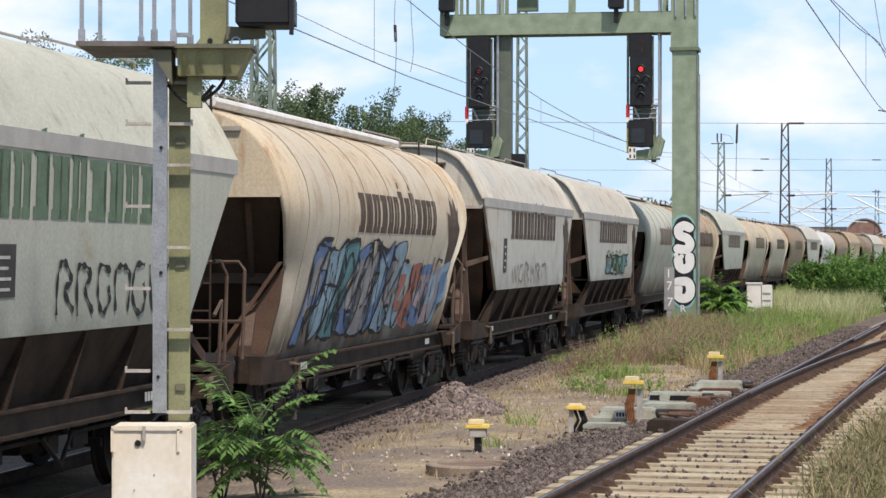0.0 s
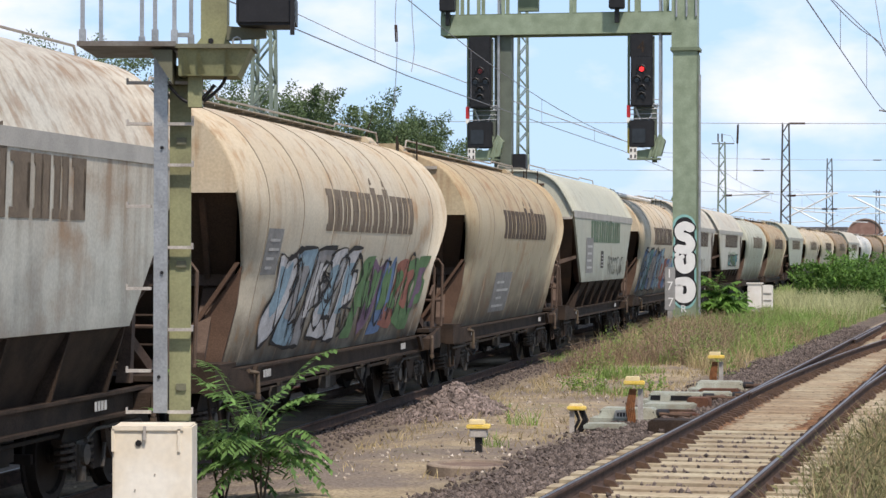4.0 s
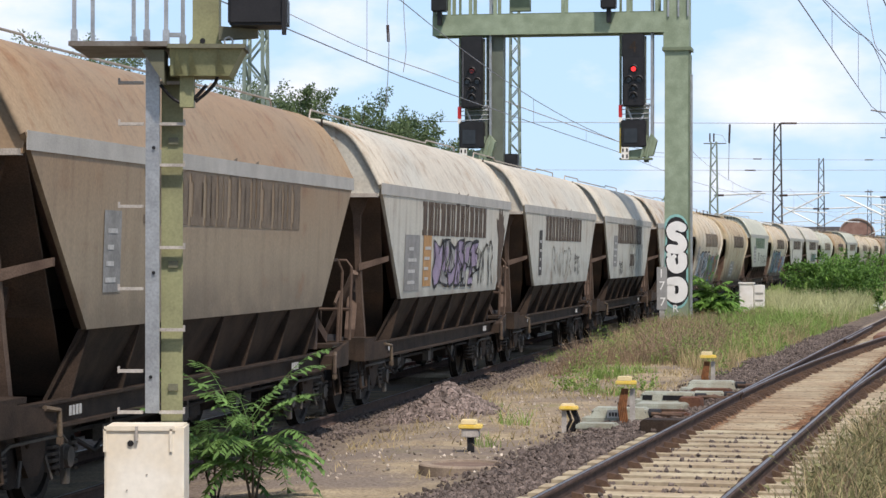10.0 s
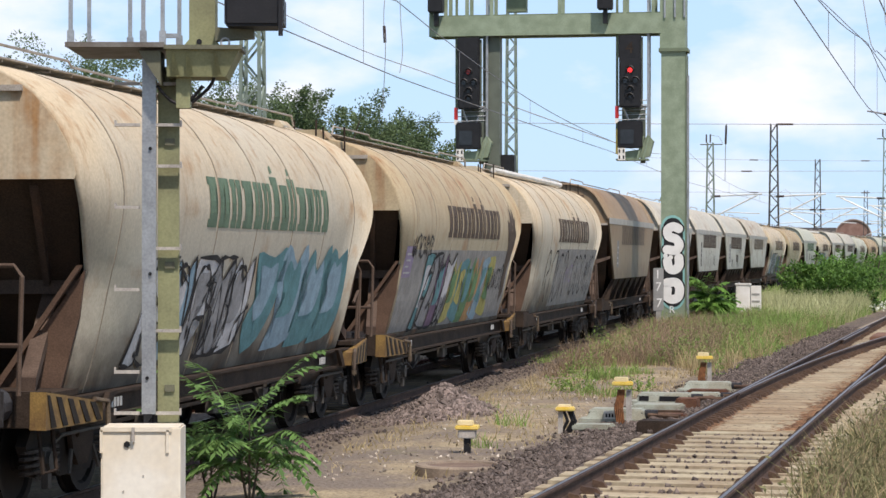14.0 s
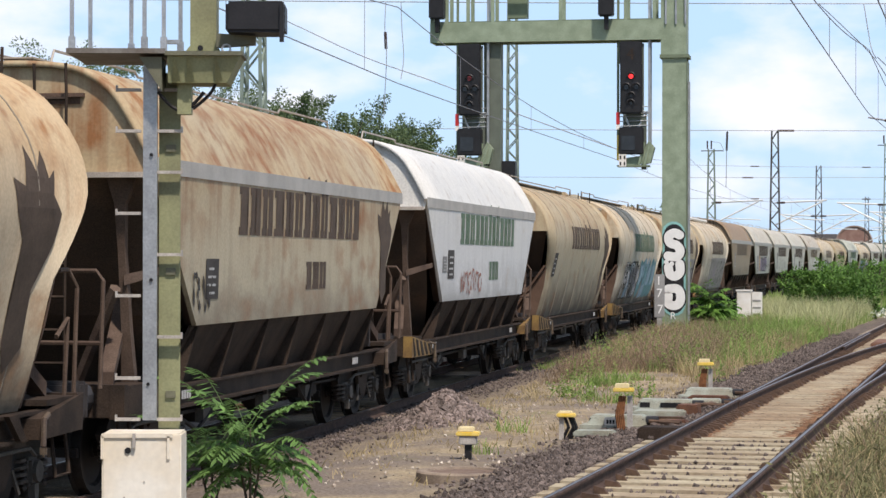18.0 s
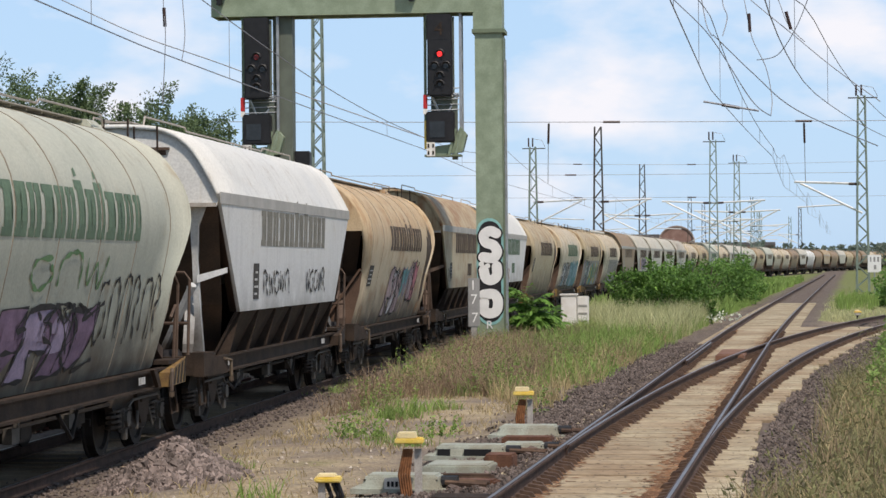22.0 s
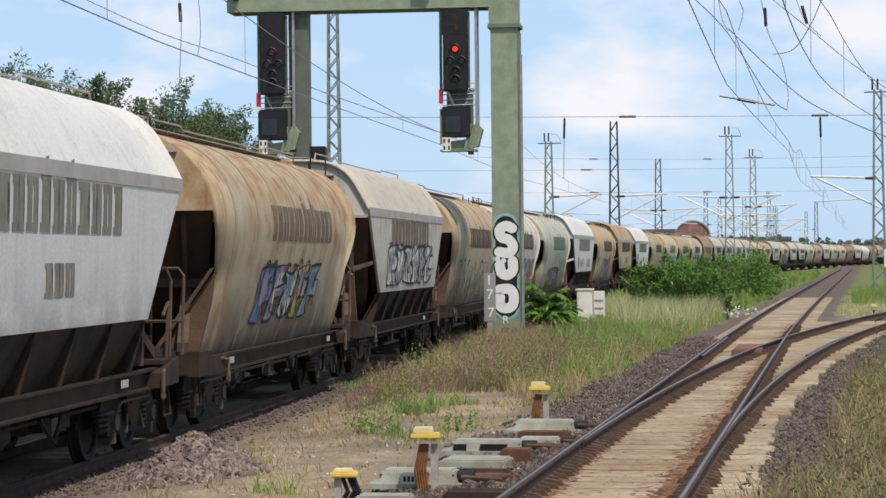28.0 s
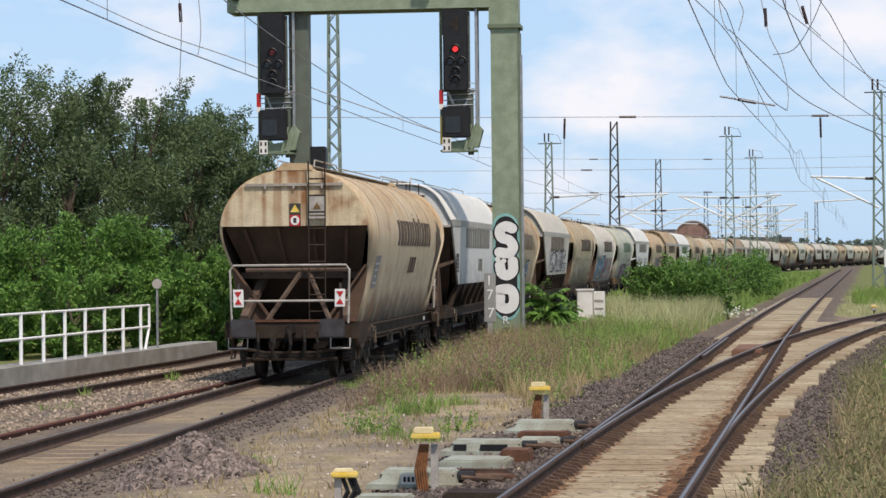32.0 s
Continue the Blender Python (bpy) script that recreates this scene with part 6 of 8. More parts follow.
# ---- brick works building far off ----
def build_works():
    r = empty("brick_building", pose(112.5, 565, -0.9, 0, 0, -12) @ Matrix.Scale(1.2, 4), "far red brick works building with a round roof", "building")
    part("wall", boxed((0, 0, 3.2), (7.2, 10, 6.4)), M_BRICK, r)
    bm = bmesh.new()
    out = [(3.6 * math.cos(a * math.pi / 14), -5.05, 6.4 + 3.2 * math.sin(a * math.pi / 14)) for a in range(15)]
    prism(bm, out, (0, 10.1, 0))
    part("barrel_roof", bm, M_BRICK, r)
    bm = bmesh.new()
    for i in range(14):
        a0, a1 = i * math.pi / 14, (i + 1) * math.pi / 14
        prism(bm, [(3.75 * math.cos(a), -5.3, 6.4 + 3.4 * math.sin(a)) for a in (a0, a1)] + [(3.5 * math.cos(a), -5.3, 6.4 + 3.15 * math.sin(a)) for a in (a1, a0)], (0, 10.6, 0))
    part("roof_edge", bm, M_BRICK_L, r)
    for x in (-2.2, 0, 2.2):
        w = part("window", boxed((x, -5.06, 4.6), (1.2, 0.1, 2.2)), M_ROOF, r)
        part("sill", boxed((x, -5.15, 3.45), (1.4, 0.15, 0.12)), M_CONC, w)
    part("wing", boxed((-8.5, 2, 3.3), (9.5, 9, 6.6)), M_BRICK, r)
    part("wing_roof", boxed((-8.5, 2, 7.3), (9.8, 9.3, 1.5)), M_ROOF, r)
    part("annex", boxed((12, 3, 2.8), (16, 9, 5.6)), M_BRICK, r)
    part("annex_roof", boxed((12, 3, 5.9), (16.4, 9.4, 0.7)), M_ROOF, r)
    for x in (6, 9, 12, 15, 18):
        part("window", boxed((x, -1.55, 3.6), (1.2, 0.1, 2)), M_ROOF, r)
    


M_BRICK_L = mat("pale_brick_edge", (0.4, 0.3, 0.25), 0.9, 0, 0.2, 1)
build_works()


# ---- plants ----
rng = random.Random(7)


def leaf_quad(verts, faces, p, d, n, L, W):
    """A pointed leaf: two triangles folded along the middle."""
    s = d.cross(n).normalized() * W / 2
    i = len(verts)
    verts += [p, p + d * L * 0.45 + s, p + d * L, p + d * L * 0.45 - s]
    faces += [(i, i + 1, i + 2), (i, i + 2, i + 3)]


def leaves_mesh(name, verts, faces, material, parent=None):
    me = bpy.data.meshes.new(name)
    me.from_pydata([tuple(v) for v in verts], [], faces)
    me.materials.append(material)
    ob = new(name, me)
    if parent:
        ob.parent = parent
    return ob


def rand_dir(up=0.0):
    while True:
        v = Vector((rng.uniform(-1, 1), rng.uniform(-1, 1), rng.uniform(-1, 1)))
        if 0.05 < v.length < 1:
            v.normalize()
            v.z += up
            return v.normalized()


def tree(name, x, y, h, wid, material, label, category, n=2600, leaf=0.3, low=0.12, material2=None):
    g = ground_z(x, y)
    r = empty(name, pose(x, y, g - 0.05), label, category)
    wood = bm = bmesh.new()
    tube(bm, [(0, 0, 0), (0.1, 0.05, h * 0.3), (-0.1, 0.1, h * 0.6), (0, 0, h * 0.85)], 0.035 * h * 0.6, 7, 0.03)
    blobs = []
    for i in range(int(30 + h * 9)):
        z = h * rng.uniform(low, 0.93)
        prof = math.sin(math.pi * min(max((z / h - low * 0.5) / (1.02 - low * 0.5), 0.02), 0.98)) ** 0.6
        a, rad = rng.uniform(0, 2 * math.pi), wid / 2 * prof * rng.uniform(0.35, 1.0) ** 0.7
        out = Vector((math.cos(a), math.sin(a), 0))
        blobs.append((out * rad + Vector((0, 0, z)), rng.uniform(0.05, 0.13) * wid, (out + Vector((0, 0, rng.uniform(0.1, 1.3)))).normalized()))
    for c, rr, axis in blobs[::6]:
        tube(wood, [(0, 0, c.z * 0.55), c * 0.6 + Vector((0, 0, c.z * 0.25)), c], 0.02 * h * 0.4, 5, 0.015)
    part("trunk", wood, M_BARK, r)
    for mt, share_ in ((material, 0.62), (material2 or material, 0.38)):
        vs, fs = [], []
        for k in range(int(n * share_)):
            c, rr, axis = blobs[rng.randrange(len(blobs))]
            d = rand_dir()
            u = rng.uniform(-1.0, 2.4)
            p = c + axis * rr * u + d * rr * rng.random() ** 0.5 * (1.15 - 0.36 * max(u, 0))
            dd = (d + rand_dir() * 0.9 + axis * 0.5 + Vector((0, 0, -0.35))).normalized()
            leaf_quad(vs, fs, p, dd, rand_dir(0.6), leaf * rng.uniform(0.7, 1.4), leaf * 0.5 * rng.uniform(0.7, 1.3))
        tagged(leaves_mesh("crown", vs, fs, mt, r), kind="stuff")
    return r


T_DARK = "tall dark green deciduous tree behind the fence"
for x, y, h, wd in ((-13.5, 86, 10.9, 7.2), (-10.2, 84, 9.6, 6.6), (-7.6, 84, 9.3, 6.2), (-5.2, 85, 9.2, 5.8), (-3.0, 87, 8.9, 5.2), (-1.2, 90, 8.5, 4.8), (0.5, 92, 7.4, 4.2), (2.1, 95, 6.4, 3.6), (-18, 90, 10.9, 6.5), (-11.5, 92, 9.6, 6.5), (-6, 93, 8.9, 6), (-1.5, 97, 8.2, 5)):
    tree("tree", x, y, h, wd, M_LEAF_D, T_DARK, "tree", 36000, 0.125, 0.04, M_LEAF_E)
for x, y, h, wd in ((-8.6, 71.5, 3.7, 3.0), (-6.6, 70.5, 3.5, 3.0), (-4.9, 71, 3.9, 2.8), (-3.4, 71, 3.9, 2.8), (-1.9, 72, 3.5, 2.6), (-0.5, 73.5, 3.0, 2.6), (0.9, 76, 2.9, 2.6), (2.4, 80, 3.4, 2.8), (-10.5, 72, 3.8, 3.2), (-3.9, 67.5, 2.4, 2.2), (-1.6, 69, 2.2, 2.2), (-5.8, 67, 2.0, 2.2), (-0.2, 69.5, 1.7, 2.0), (-7.6, 67, 2.2, 2.4)):
    tree("shrub", x, y, h, wd, M_LEAF_B, "bright green bushy shrub behind the fence", "shrub", 9000, 0.13, 0.0, M_LEAF_M)
for x, y, h, wd, n in ((15.5, 82, 1.95, 2.9, 10000), (16.5, 83, 1.5, 2.0, 5000), (18.6, 97, 1.3, 1.8, 3000), (24.0, 113, 2.4, 3.6, 6000), (25.8, 116, 2.1, 2.6, 4000), (28.8, 130, 2.2, 3.0, 3000)):
    tree("shrub", x, y, h, wd, M_LEAF_M, "dense green shrub in the grass beside the track", "shrub", n, 0.14, 0.0, M_LEAF_B)
for x, y, h, wd in ((9.1, 66.2, 0.9, 1.2),):
    tree("shrub", x, y, h, wd, M_LEAF_B, "fresh green weed bush at the foot of the gantry", "shrub", 1100, 0.17, 0.0, M_LEAF_B)
for x, y, h, wd in ((34.9, 118, 1.8, 2.6), (37.6, 124, 1.9, 3.0), (30.5, 104, 1.5, 2)):
    tree("shrub", x, y, h, wd, M_LEAF_M, "green shrub beside the branch track", "shrub", 1500, 0.2, 0.0, M_LEAF_B)
for x, y, h, wd in ((8.8, 150, 7.2, 4), (11.5, 156, 6.8, 4), (20.5, 190, 7.4, 4.5), (17.5, 186, 6.0, 4)):
    tree("tree", x, y, h, wd, M_LEAF_D, "distant dark green tree behind the train", "tree", 4500, 0.27, 0.1, M_LEAF_E)


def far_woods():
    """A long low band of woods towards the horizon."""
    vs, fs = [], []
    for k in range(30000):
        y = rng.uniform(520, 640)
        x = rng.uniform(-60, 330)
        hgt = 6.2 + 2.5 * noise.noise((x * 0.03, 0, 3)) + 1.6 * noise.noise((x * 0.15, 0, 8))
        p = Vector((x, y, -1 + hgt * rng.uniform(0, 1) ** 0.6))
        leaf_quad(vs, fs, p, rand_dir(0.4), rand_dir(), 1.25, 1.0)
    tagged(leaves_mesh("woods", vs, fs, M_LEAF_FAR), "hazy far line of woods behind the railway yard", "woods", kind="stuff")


far_woods()


def ailanthus(x, y, h, seed, leaf=M_LEAF_A, fronds=26, spread=1.0):
    """A young tree of heaven: long feathered leaves from a thin stem."""
    q = random.Random(seed)
    g = ground_z(x, y)
    r = empty("tree_sapling", pose(x, y, g), "young green tree of heaven with long feathered leaves", "sapling")
    bm = bmesh.new()
    tops = []
    for i, (dx, dy, hh) in enumerate(((0, 0, 1.0), (0.1, 0.05, 0.8), (-0.12, 0.04, 0.85))):
        tube(bm, [(dx * 0.2, dy, 0), (dx * 0.7, dy, h * 0.25 * hh), (dx, dy, h * 0.5 * hh)], 0.014, 6, 0.008)
        tops.append(Vector((dx, dy, h * 0.5 * hh)))
    part("stem", bm, M_BARK, r)
    for k in range(fronds):
        t = tops[k % 3]
        s = t * q.uniform(0.35, 1.0)
        a = 2 * math.pi * (k * 0.382 + q.uniform(-0.05, 0.05))
        out = Vector((math.cos(a), math.sin(a) * 0.8, 0))
        L = q.uniform(0.42, 0.6) * h * spread
        rise = q.uniform(0.5, 1.25) * (1.0 if s.z > h * 0.33 else 0.6)
        vs, fs, mid = [], [], []
        for j in range(16):
            u = j / 15
            mid.append(s + out * L * (u - 0.12 * u * u) + Vector((0, 0, L * (rise * 1.35 * u - 0.75 * u * u))))
        part("leaf_stalk", tube(bmesh.new(), mid, 0.004 * h, 4, 0.002), leaf, r)
        for j in range(2, 16):
            d = (mid[j] - mid[j - 1]).normalized()
            side = d.cross(Vector((0, 0, 1))).normalized()
            for sg in (-1, 1):
                dd = (side * sg + d * q.uniform(0.35, 0.55) + Vector((0, 0, q.uniform(-0.75, -0.15)))).normalized()
                leaf_quad(vs, fs, mid[j], dd, Vector((0, 0, 1)) + side * 0.3 * sg, 0.115 * h * q.uniform(0.85, 1.1) * (1 - 0.6 * abs(j / 15 - 0.4)), 0.033 * h)
        leaf_quad(vs, fs, mid[-1], (mid[-1] - mid[-2]).normalized(), Vector((0, 0, 1)), 0.1 * h, 0.035 * h)
        tagged(leaves_mesh("leaf_frond", vs, fs, leaf, r), kind="stuff")


ailanthus(-1.85, 18.4, 1.5, 3, M_LEAF_A, 32)
ailanthus(-2.25, 18.9, 1.2, 5)
ailanthus(8.75, 65.0, 2.5, 8, M_LEAF_B, 46, 0.6)
ailanthus(9.3, 65.6, 1.8, 12, M_LEAF_B, 34, 0.6)


def tufts(name, spots, material, label, blades=12, h=(0.3, 0.7), w=0.016, lean=0.35):
    vs, fs = [], []
    for x, y, s in spots:
        g = ground_z(x, y) - 0.02
        for b in range(blades):
            a = rng.uniform(0, 2 * math.pi)
            hh = rng.uniform(*h) * s
            o = Vector((x + rng.gauss(0, 0.09), y + rng.gauss(0, 0.09), g))
            d = Vector((math.cos(a), math.sin(a), 0)) * lean * hh * rng.uniform(0.2, 1.2)
            side = Vector((rng.uniform(0.6, 1), rng.uniform(-0.5, 0.5), 0)).normalized() * w * rng.uniform(0.7, 1.4) * s ** 0.5
            i = len(vs)
            m = o + d * 0.35 + Vector((0, 0, hh * 0.6))
            vs += [o - side, o + side, m + side * 0.8, m - side * 0.8, o + d + Vector((0, 0, hh))]
            fs += [(i, i + 1, i + 2, i + 3), (i + 3, i + 2, i + 4)]
    tagged(leaves_mesh(name, vs, fs, material), label, "grass", kind="stuff")


def spots_between(n, y0, y1, u0, u1, dens=None, size=(0.7, 1.3), seed=9):
    """Random places between the train (u = 0) and the main track (u = 1)."""
    out = []
    for _ in range(n * 4):
        y = y0 + (y1 - y0) * rng.random() ** 0.7
        a, b = train_x(y) + 2.2, main_x(y) - 2.1
        if b - a < 0.4:
            continue
        u = rng.uniform(u0, u1)
        x = a + (b - a) * u
        if dens is not None and noise.noise((x * 0.6, y * 0.3, seed)) < dens - 0.25 * min(1, (y - y0) / 25):
            continue
        out.append((x, y, rng.uniform(*size)))
        if len(out) >= n:
            break
    return out


tufts("brown_grass", spots_between(1250, 40, 66, 0.02, 0.72, 0.1, (0.45, 1.1), 9), M_GRASS_B, "brown withered grass and seed stalks", 18, (0.1, 0.72), 0.0045, 0.75)
tufts("dry_grass", spots_between(900, 37, 76, 0.1, 1.0, 0.12, (0.4, 1.1), 31), M_GRASS_D, "tall dry straw-coloured grass beside the track", 16, (0.15, 0.72), 0.005, 0.65)
tufts("green_grass", spots_between(1500, 44, 84, 0.5, 1.0, 0.1, (0.5, 1.2), 55) + spots_between(1300, 56, 84, 0.35, 0.95, -0.1, (0.6, 1.3), 55), M_GRASS_G, "tall fresh green grass beside the track", 20, (0.1, 0.55), 0.005, 0.8)
tufts("seed_grass", [(x, y, s) for x, y, s in spots_between(1500, 66, 88, 0.3, 1.0, None, (0.8, 1.3)) if abs(x - 11.9 + 0.153 * (78 - y)) > 0.85 or y > 78], M_GRASS_Y, "tall pale yellow-green seeding grass round the white cabinet", 16, (0.3, 0.95), 0.006, 0.45)
tufts("green_grass", spots_between(1300, 84, 130, 0.2, 1.0, None, (0.7, 1.2)), M_GRASS_G, "green grass strip beside the track", 16, (0.15, 0.5), 0.012, 0.6)
tufts("far_grass", spots_between(1500, 100, 240, 0.0, 1.0, None, (0.8, 1.3)), M_GRASS_G, "distant green grass strip between the tracks", w=0.05)
tufts("seed_grass", [(main_x(y) + 1.9 + (div_x(y) - main_x(y) - 3.8) * rng.random(), y, rng.uniform(0.3, 0.8)) for y in (84 + 60 * rng.random() for _ in range(900))], M_GRASS_Y, "short yellow-green grass between the main and branch tracks", 12, (0.12, 0.4), 0.012, 0.6)
tufts("green_grass", [(x + rng.gauss(0, 0.5), y + rng.gauss(0, 1.0), rng.uniform(0.5, 1.1)) for x, y, k in ((8.6, 58.5, 50), (9.6, 60.5, 70), (10.4, 63, 50), (11.4, 66, 40)) for _ in range(k)], M_GRASS_G, "tall fresh green grass between the gantry foot and the white cabinet", 18, (0.3, 0.85), 0.006, 0.4)
tufts("weeds", [(x + rng.gauss(0, 0.2), y + rng.gauss(0, 0.2), rng.uniform(0.5, 1.0)) for x, y, k in ((3.2, 38.5, 14), (2.9, 33.5, 8), (1.2, 27.3, 3), (3.9, 40, 10), (4.8, 44, 12), (1.0, 31, 3), (5.6, 43, 10), (0.5, 24.2, 2)) for _ in range(k)], M_GRASS_G, "small green weeds on sandy ground", 20, (0.08, 0.36), 0.006, 0.8)
tufts("low_straw", spots_between(520, 20, 48, 0.0, 0.9, -0.05, (0.25, 0.5)), M_GRASS_D, "short dry straw on sandy ground", 6, (0.15, 0.4), 0.009, 1.2)


def right_spots(n, y0, y1, d0, d1, size):
    out = []
    for _ in range(n):
        y = rng.uniform(y0, y1)
        dd = div_x(y) - main_x(y) if y < 100 else 0
        out.append((main_x(y) + max(dd, 0) + d0 + (d1 - d0) * rng.random(), y, rng.uniform(*size)))
    return out


tufts("dry_grass", right_spots(500, 13, 24, 1.45, 5.0, (0.5, 1.0)) + right_spots(350, 24, 40, 2.1, 5.5, (0.5, 1.0)), M_GRASS_D, "tall dry grass and scrub beside the main track", 9, (0.3, 0.75), 0.005, 0.7)
tufts("green_grass", right_spots(1100, 13, 24, 1.4, 5.0, (0.45, 0.95)) + right_spots(900, 24, 44, 2.1, 6.0, (0.45, 0.95)), M_GRASS_O, "olive green scrub beside the main track", 11, (0.2, 0.72), 0.006, 0.9)
tufts("brown_grass", right_spots(220, 13, 24, 1.4, 5.0, (0.5, 1.0)) + right_spots(150, 24, 34, 2.0, 5.0, (0.5, 1.0)), M_GRASS_B, "brown withered scrub beside the main track", 8, (0.3, 0.75), 0.005, 0.7)


def weed_bushes():
    """Leafy stalks among the scrub."""
    vs, fs = [], []
    for x, y, s in right_spots(300, 13, 26, 1.5, 4.5, (0.5, 1.0)) + right_spots(260, 26, 60, 2.2, 4.6, (0.6, 1.2)):
        g = ground_z(x, y)
        for k in range(26):
            u = rng.random()
            p = Vector((x + rng.gauss(0, 0.12) * (0.4 + u), y + rng.gauss(0, 0.12) * (0.4 + u), g + 0.7 * s * u))
            leaf_quad(vs, fs, p, rand_dir(0.5), rand_dir(0.5), 0.07 * rng.uniform(0.6, 1.3), 0.022)
    tagged(leaves_mesh("weeds", vs, fs, M_GRASS_O), "leafy olive weeds among scrub beside the main track", "weeds", kind="stuff")


weed_bushes()


def leafy_weeds():
    """Upright leafy clumps among the grass."""
    vs, fs = [], []
    for x, y, s in spots_between(420, 36, 68, 0.05, 1.0, 0.2, (0.4, 1.3), 77) + [(2.48 + rng.gauss(0, 0.22), 34.8 + rng.gauss(0, 0.3), rng.uniform(0.5, 1.0)) for _ in range(9)] + [(3.55 + rng.gauss(0, 0.12), 35.5 + rng.gauss(0, 0.2), rng.uniform(0.4, 0.8)) for _ in range(4)]:
        g, n = ground_z(x, y), rng.randrange(3, 8)
        for st in range(n):
            bx, by, hh = x + rng.gauss(0, 0.14), y + rng.gauss(0, 0.14), rng.uniform(0.25, 0.65) * s
            lx, ly = rng.gauss(0, 0.12), rng.gauss(0, 0.12)
            for k in range(16):
                u = rng.random()
                p = Vector((bx + lx * u, by + ly * u, g + hh * u))
                leaf_quad(vs, fs, p, rand_dir(0.5), rand_dir(0.5), 0.085 * rng.uniform(0.5, 1.2) * (1.1 - 0.6 * u), 0.024)
    tagged(leaves_mesh("weeds", vs, fs, M_GRASS_G), "leafy green weed clumps among dry grass", "weeds", kind="stuff")


leafy_weeds()


def tall_weeds():
    """Tall fresh weeds past the branch track, leafy to the top."""
    vs, fs = [], []
    for _ in range(150):
        y = 33 + 22 * rng.random()
        x = div_x(y) + 2.7 + abs(rng.gauss(0, 1.3))
        g, hh = ground_z(x, y), rng.uniform(0.45, 1.1)
        lx, ly = rng.gauss(0, 0.1), rng.gauss(0, 0.1)
        for k in range(60):
            u = rng.random()
            wd = 0.16 * (1.1 - u)
            p = Vector((x + lx * u + rng.gauss(0, wd), y + ly * u + rng.gauss(0, wd), g + hh * u))
            leaf_quad(vs, fs, p, rand_dir(0.4), rand_dir(0.6), 0.1 * rng.uniform(0.6, 1.2), 0.032)
    tagged(leaves_mesh("weeds", vs, fs, M_LEAF_W), "tall fresh green weeds beside the branch track", "weeds", kind="stuff")


M_LEAF_W = leaf_material("leaf_weed", (0.25, 0.36, 0.1), (0.17, 0.27, 0.07), 0.3)
tall_weeds()


def seed_heads():
    """Fuzzy brown seed heads standing over the dry grass."""
    vs, fs = [], []
    for x, y, s in spots_between(1300, 40, 68, 0.02, 0.75, 0.06, (0.5, 1.15), 9):
        g, hh = ground_z(x, y), rng.uniform(0.25, 0.6) * s
        for k in range(14):
            u = rng.random()
            p = Vector((x + rng.gauss(0, 0.05), y + rng.gauss(0, 0.05), g + hh * (0.55 + 0.5 * u)))
            leaf_quad(vs, fs, p, rand_dir(0.7), rand_dir(), 0.05 * rng.uniform(0.5, 1.3), 0.018)
    tagged(leaves_mesh("seed_heads", vs, fs, M_GRASS_B), "fuzzy brown seed heads over dry grass", "grass", kind="stuff")


seed_heads()
tufts("green_grass", right_spots(900, 46, 130, 2.4, 12, (0.8, 1.3)), M_GRASS_G, "green grass beside the branch track", w=0.012)
tufts("weeds", [(train_x(y) - 3.1 + rng.gauss(0, 0.25), y, rng.uniform(0.5, 1.0)) for y in (44, 44.3, 48, 53, 53.2, 53.5, 58)] + [(train_x(y) + 1.1 + rng.gauss(0, 0.2), y, rng.uniform(0.3, 0.7)) for y in [48 + 0.25 * i for i in range(26)]], M_GRASS_G, "green weeds growing between the rails", 22, (0.06, 0.3), 0.006, 0.9)


def flowers():
    """A low patch of white blossom in the grass."""
    vs, fs = [], []
    for _ in range(420):
        x, y = 17.1 + rng.gauss(0, 0.4), 84 + rng.gauss(0, 1.8)
        p = Vector((x, y, ground_z(x, y) + rng.uniform(0.15, 0.4)))
        leaf_quad(vs, fs, p, rand_dir(), rand_dir(0.8), 0.1, 0.09)
    tagged(leaves_mesh("flowers", vs, fs, M_PETAL), "patch of white wild flowers in the grass", "flowers", kind="stuff")


M_PETAL = leaf_material("white_petal", (0.75, 0.78, 0.66), (0.62, 0.66, 0.5), 0.15)
flowers()


# ---- the train ----
ROUND_W, ANG_W = make_round(), make_angular()
C_GREY = ((0.49, 0.495, 0.44), (0.525, 0.485, 0.4), (0.32, 0.22, 0.14))
C_OCHRE = ((0.46, 0.405, 0.285), (0.435, 0.335, 0.2), (0.28, 0.13, 0.055))
C_CREAM = ((0.525, 0.49, 0.395), (0.55, 0.455, 0.315), (0.36, 0.19, 0.075))
C_BROWN = ((0.285, 0.232, 0.162), (0.3, 0.208, 0.128), (0.22, 0.115, 0.062))
C_WHITE = ((0.6, 0.61, 0.595), (0.66, 0.655, 0.61), (0.4, 0.3, 0.2))
C_STAIN = ((0.56, 0.55, 0.5), (0.6, 0.555, 0.46), (0.38, 0.2, 0.09))
C_GREEN = ((0.4, 0.42, 0.35), (0.48, 0.48, 0.39), (0.28, 0.2, 0.12))
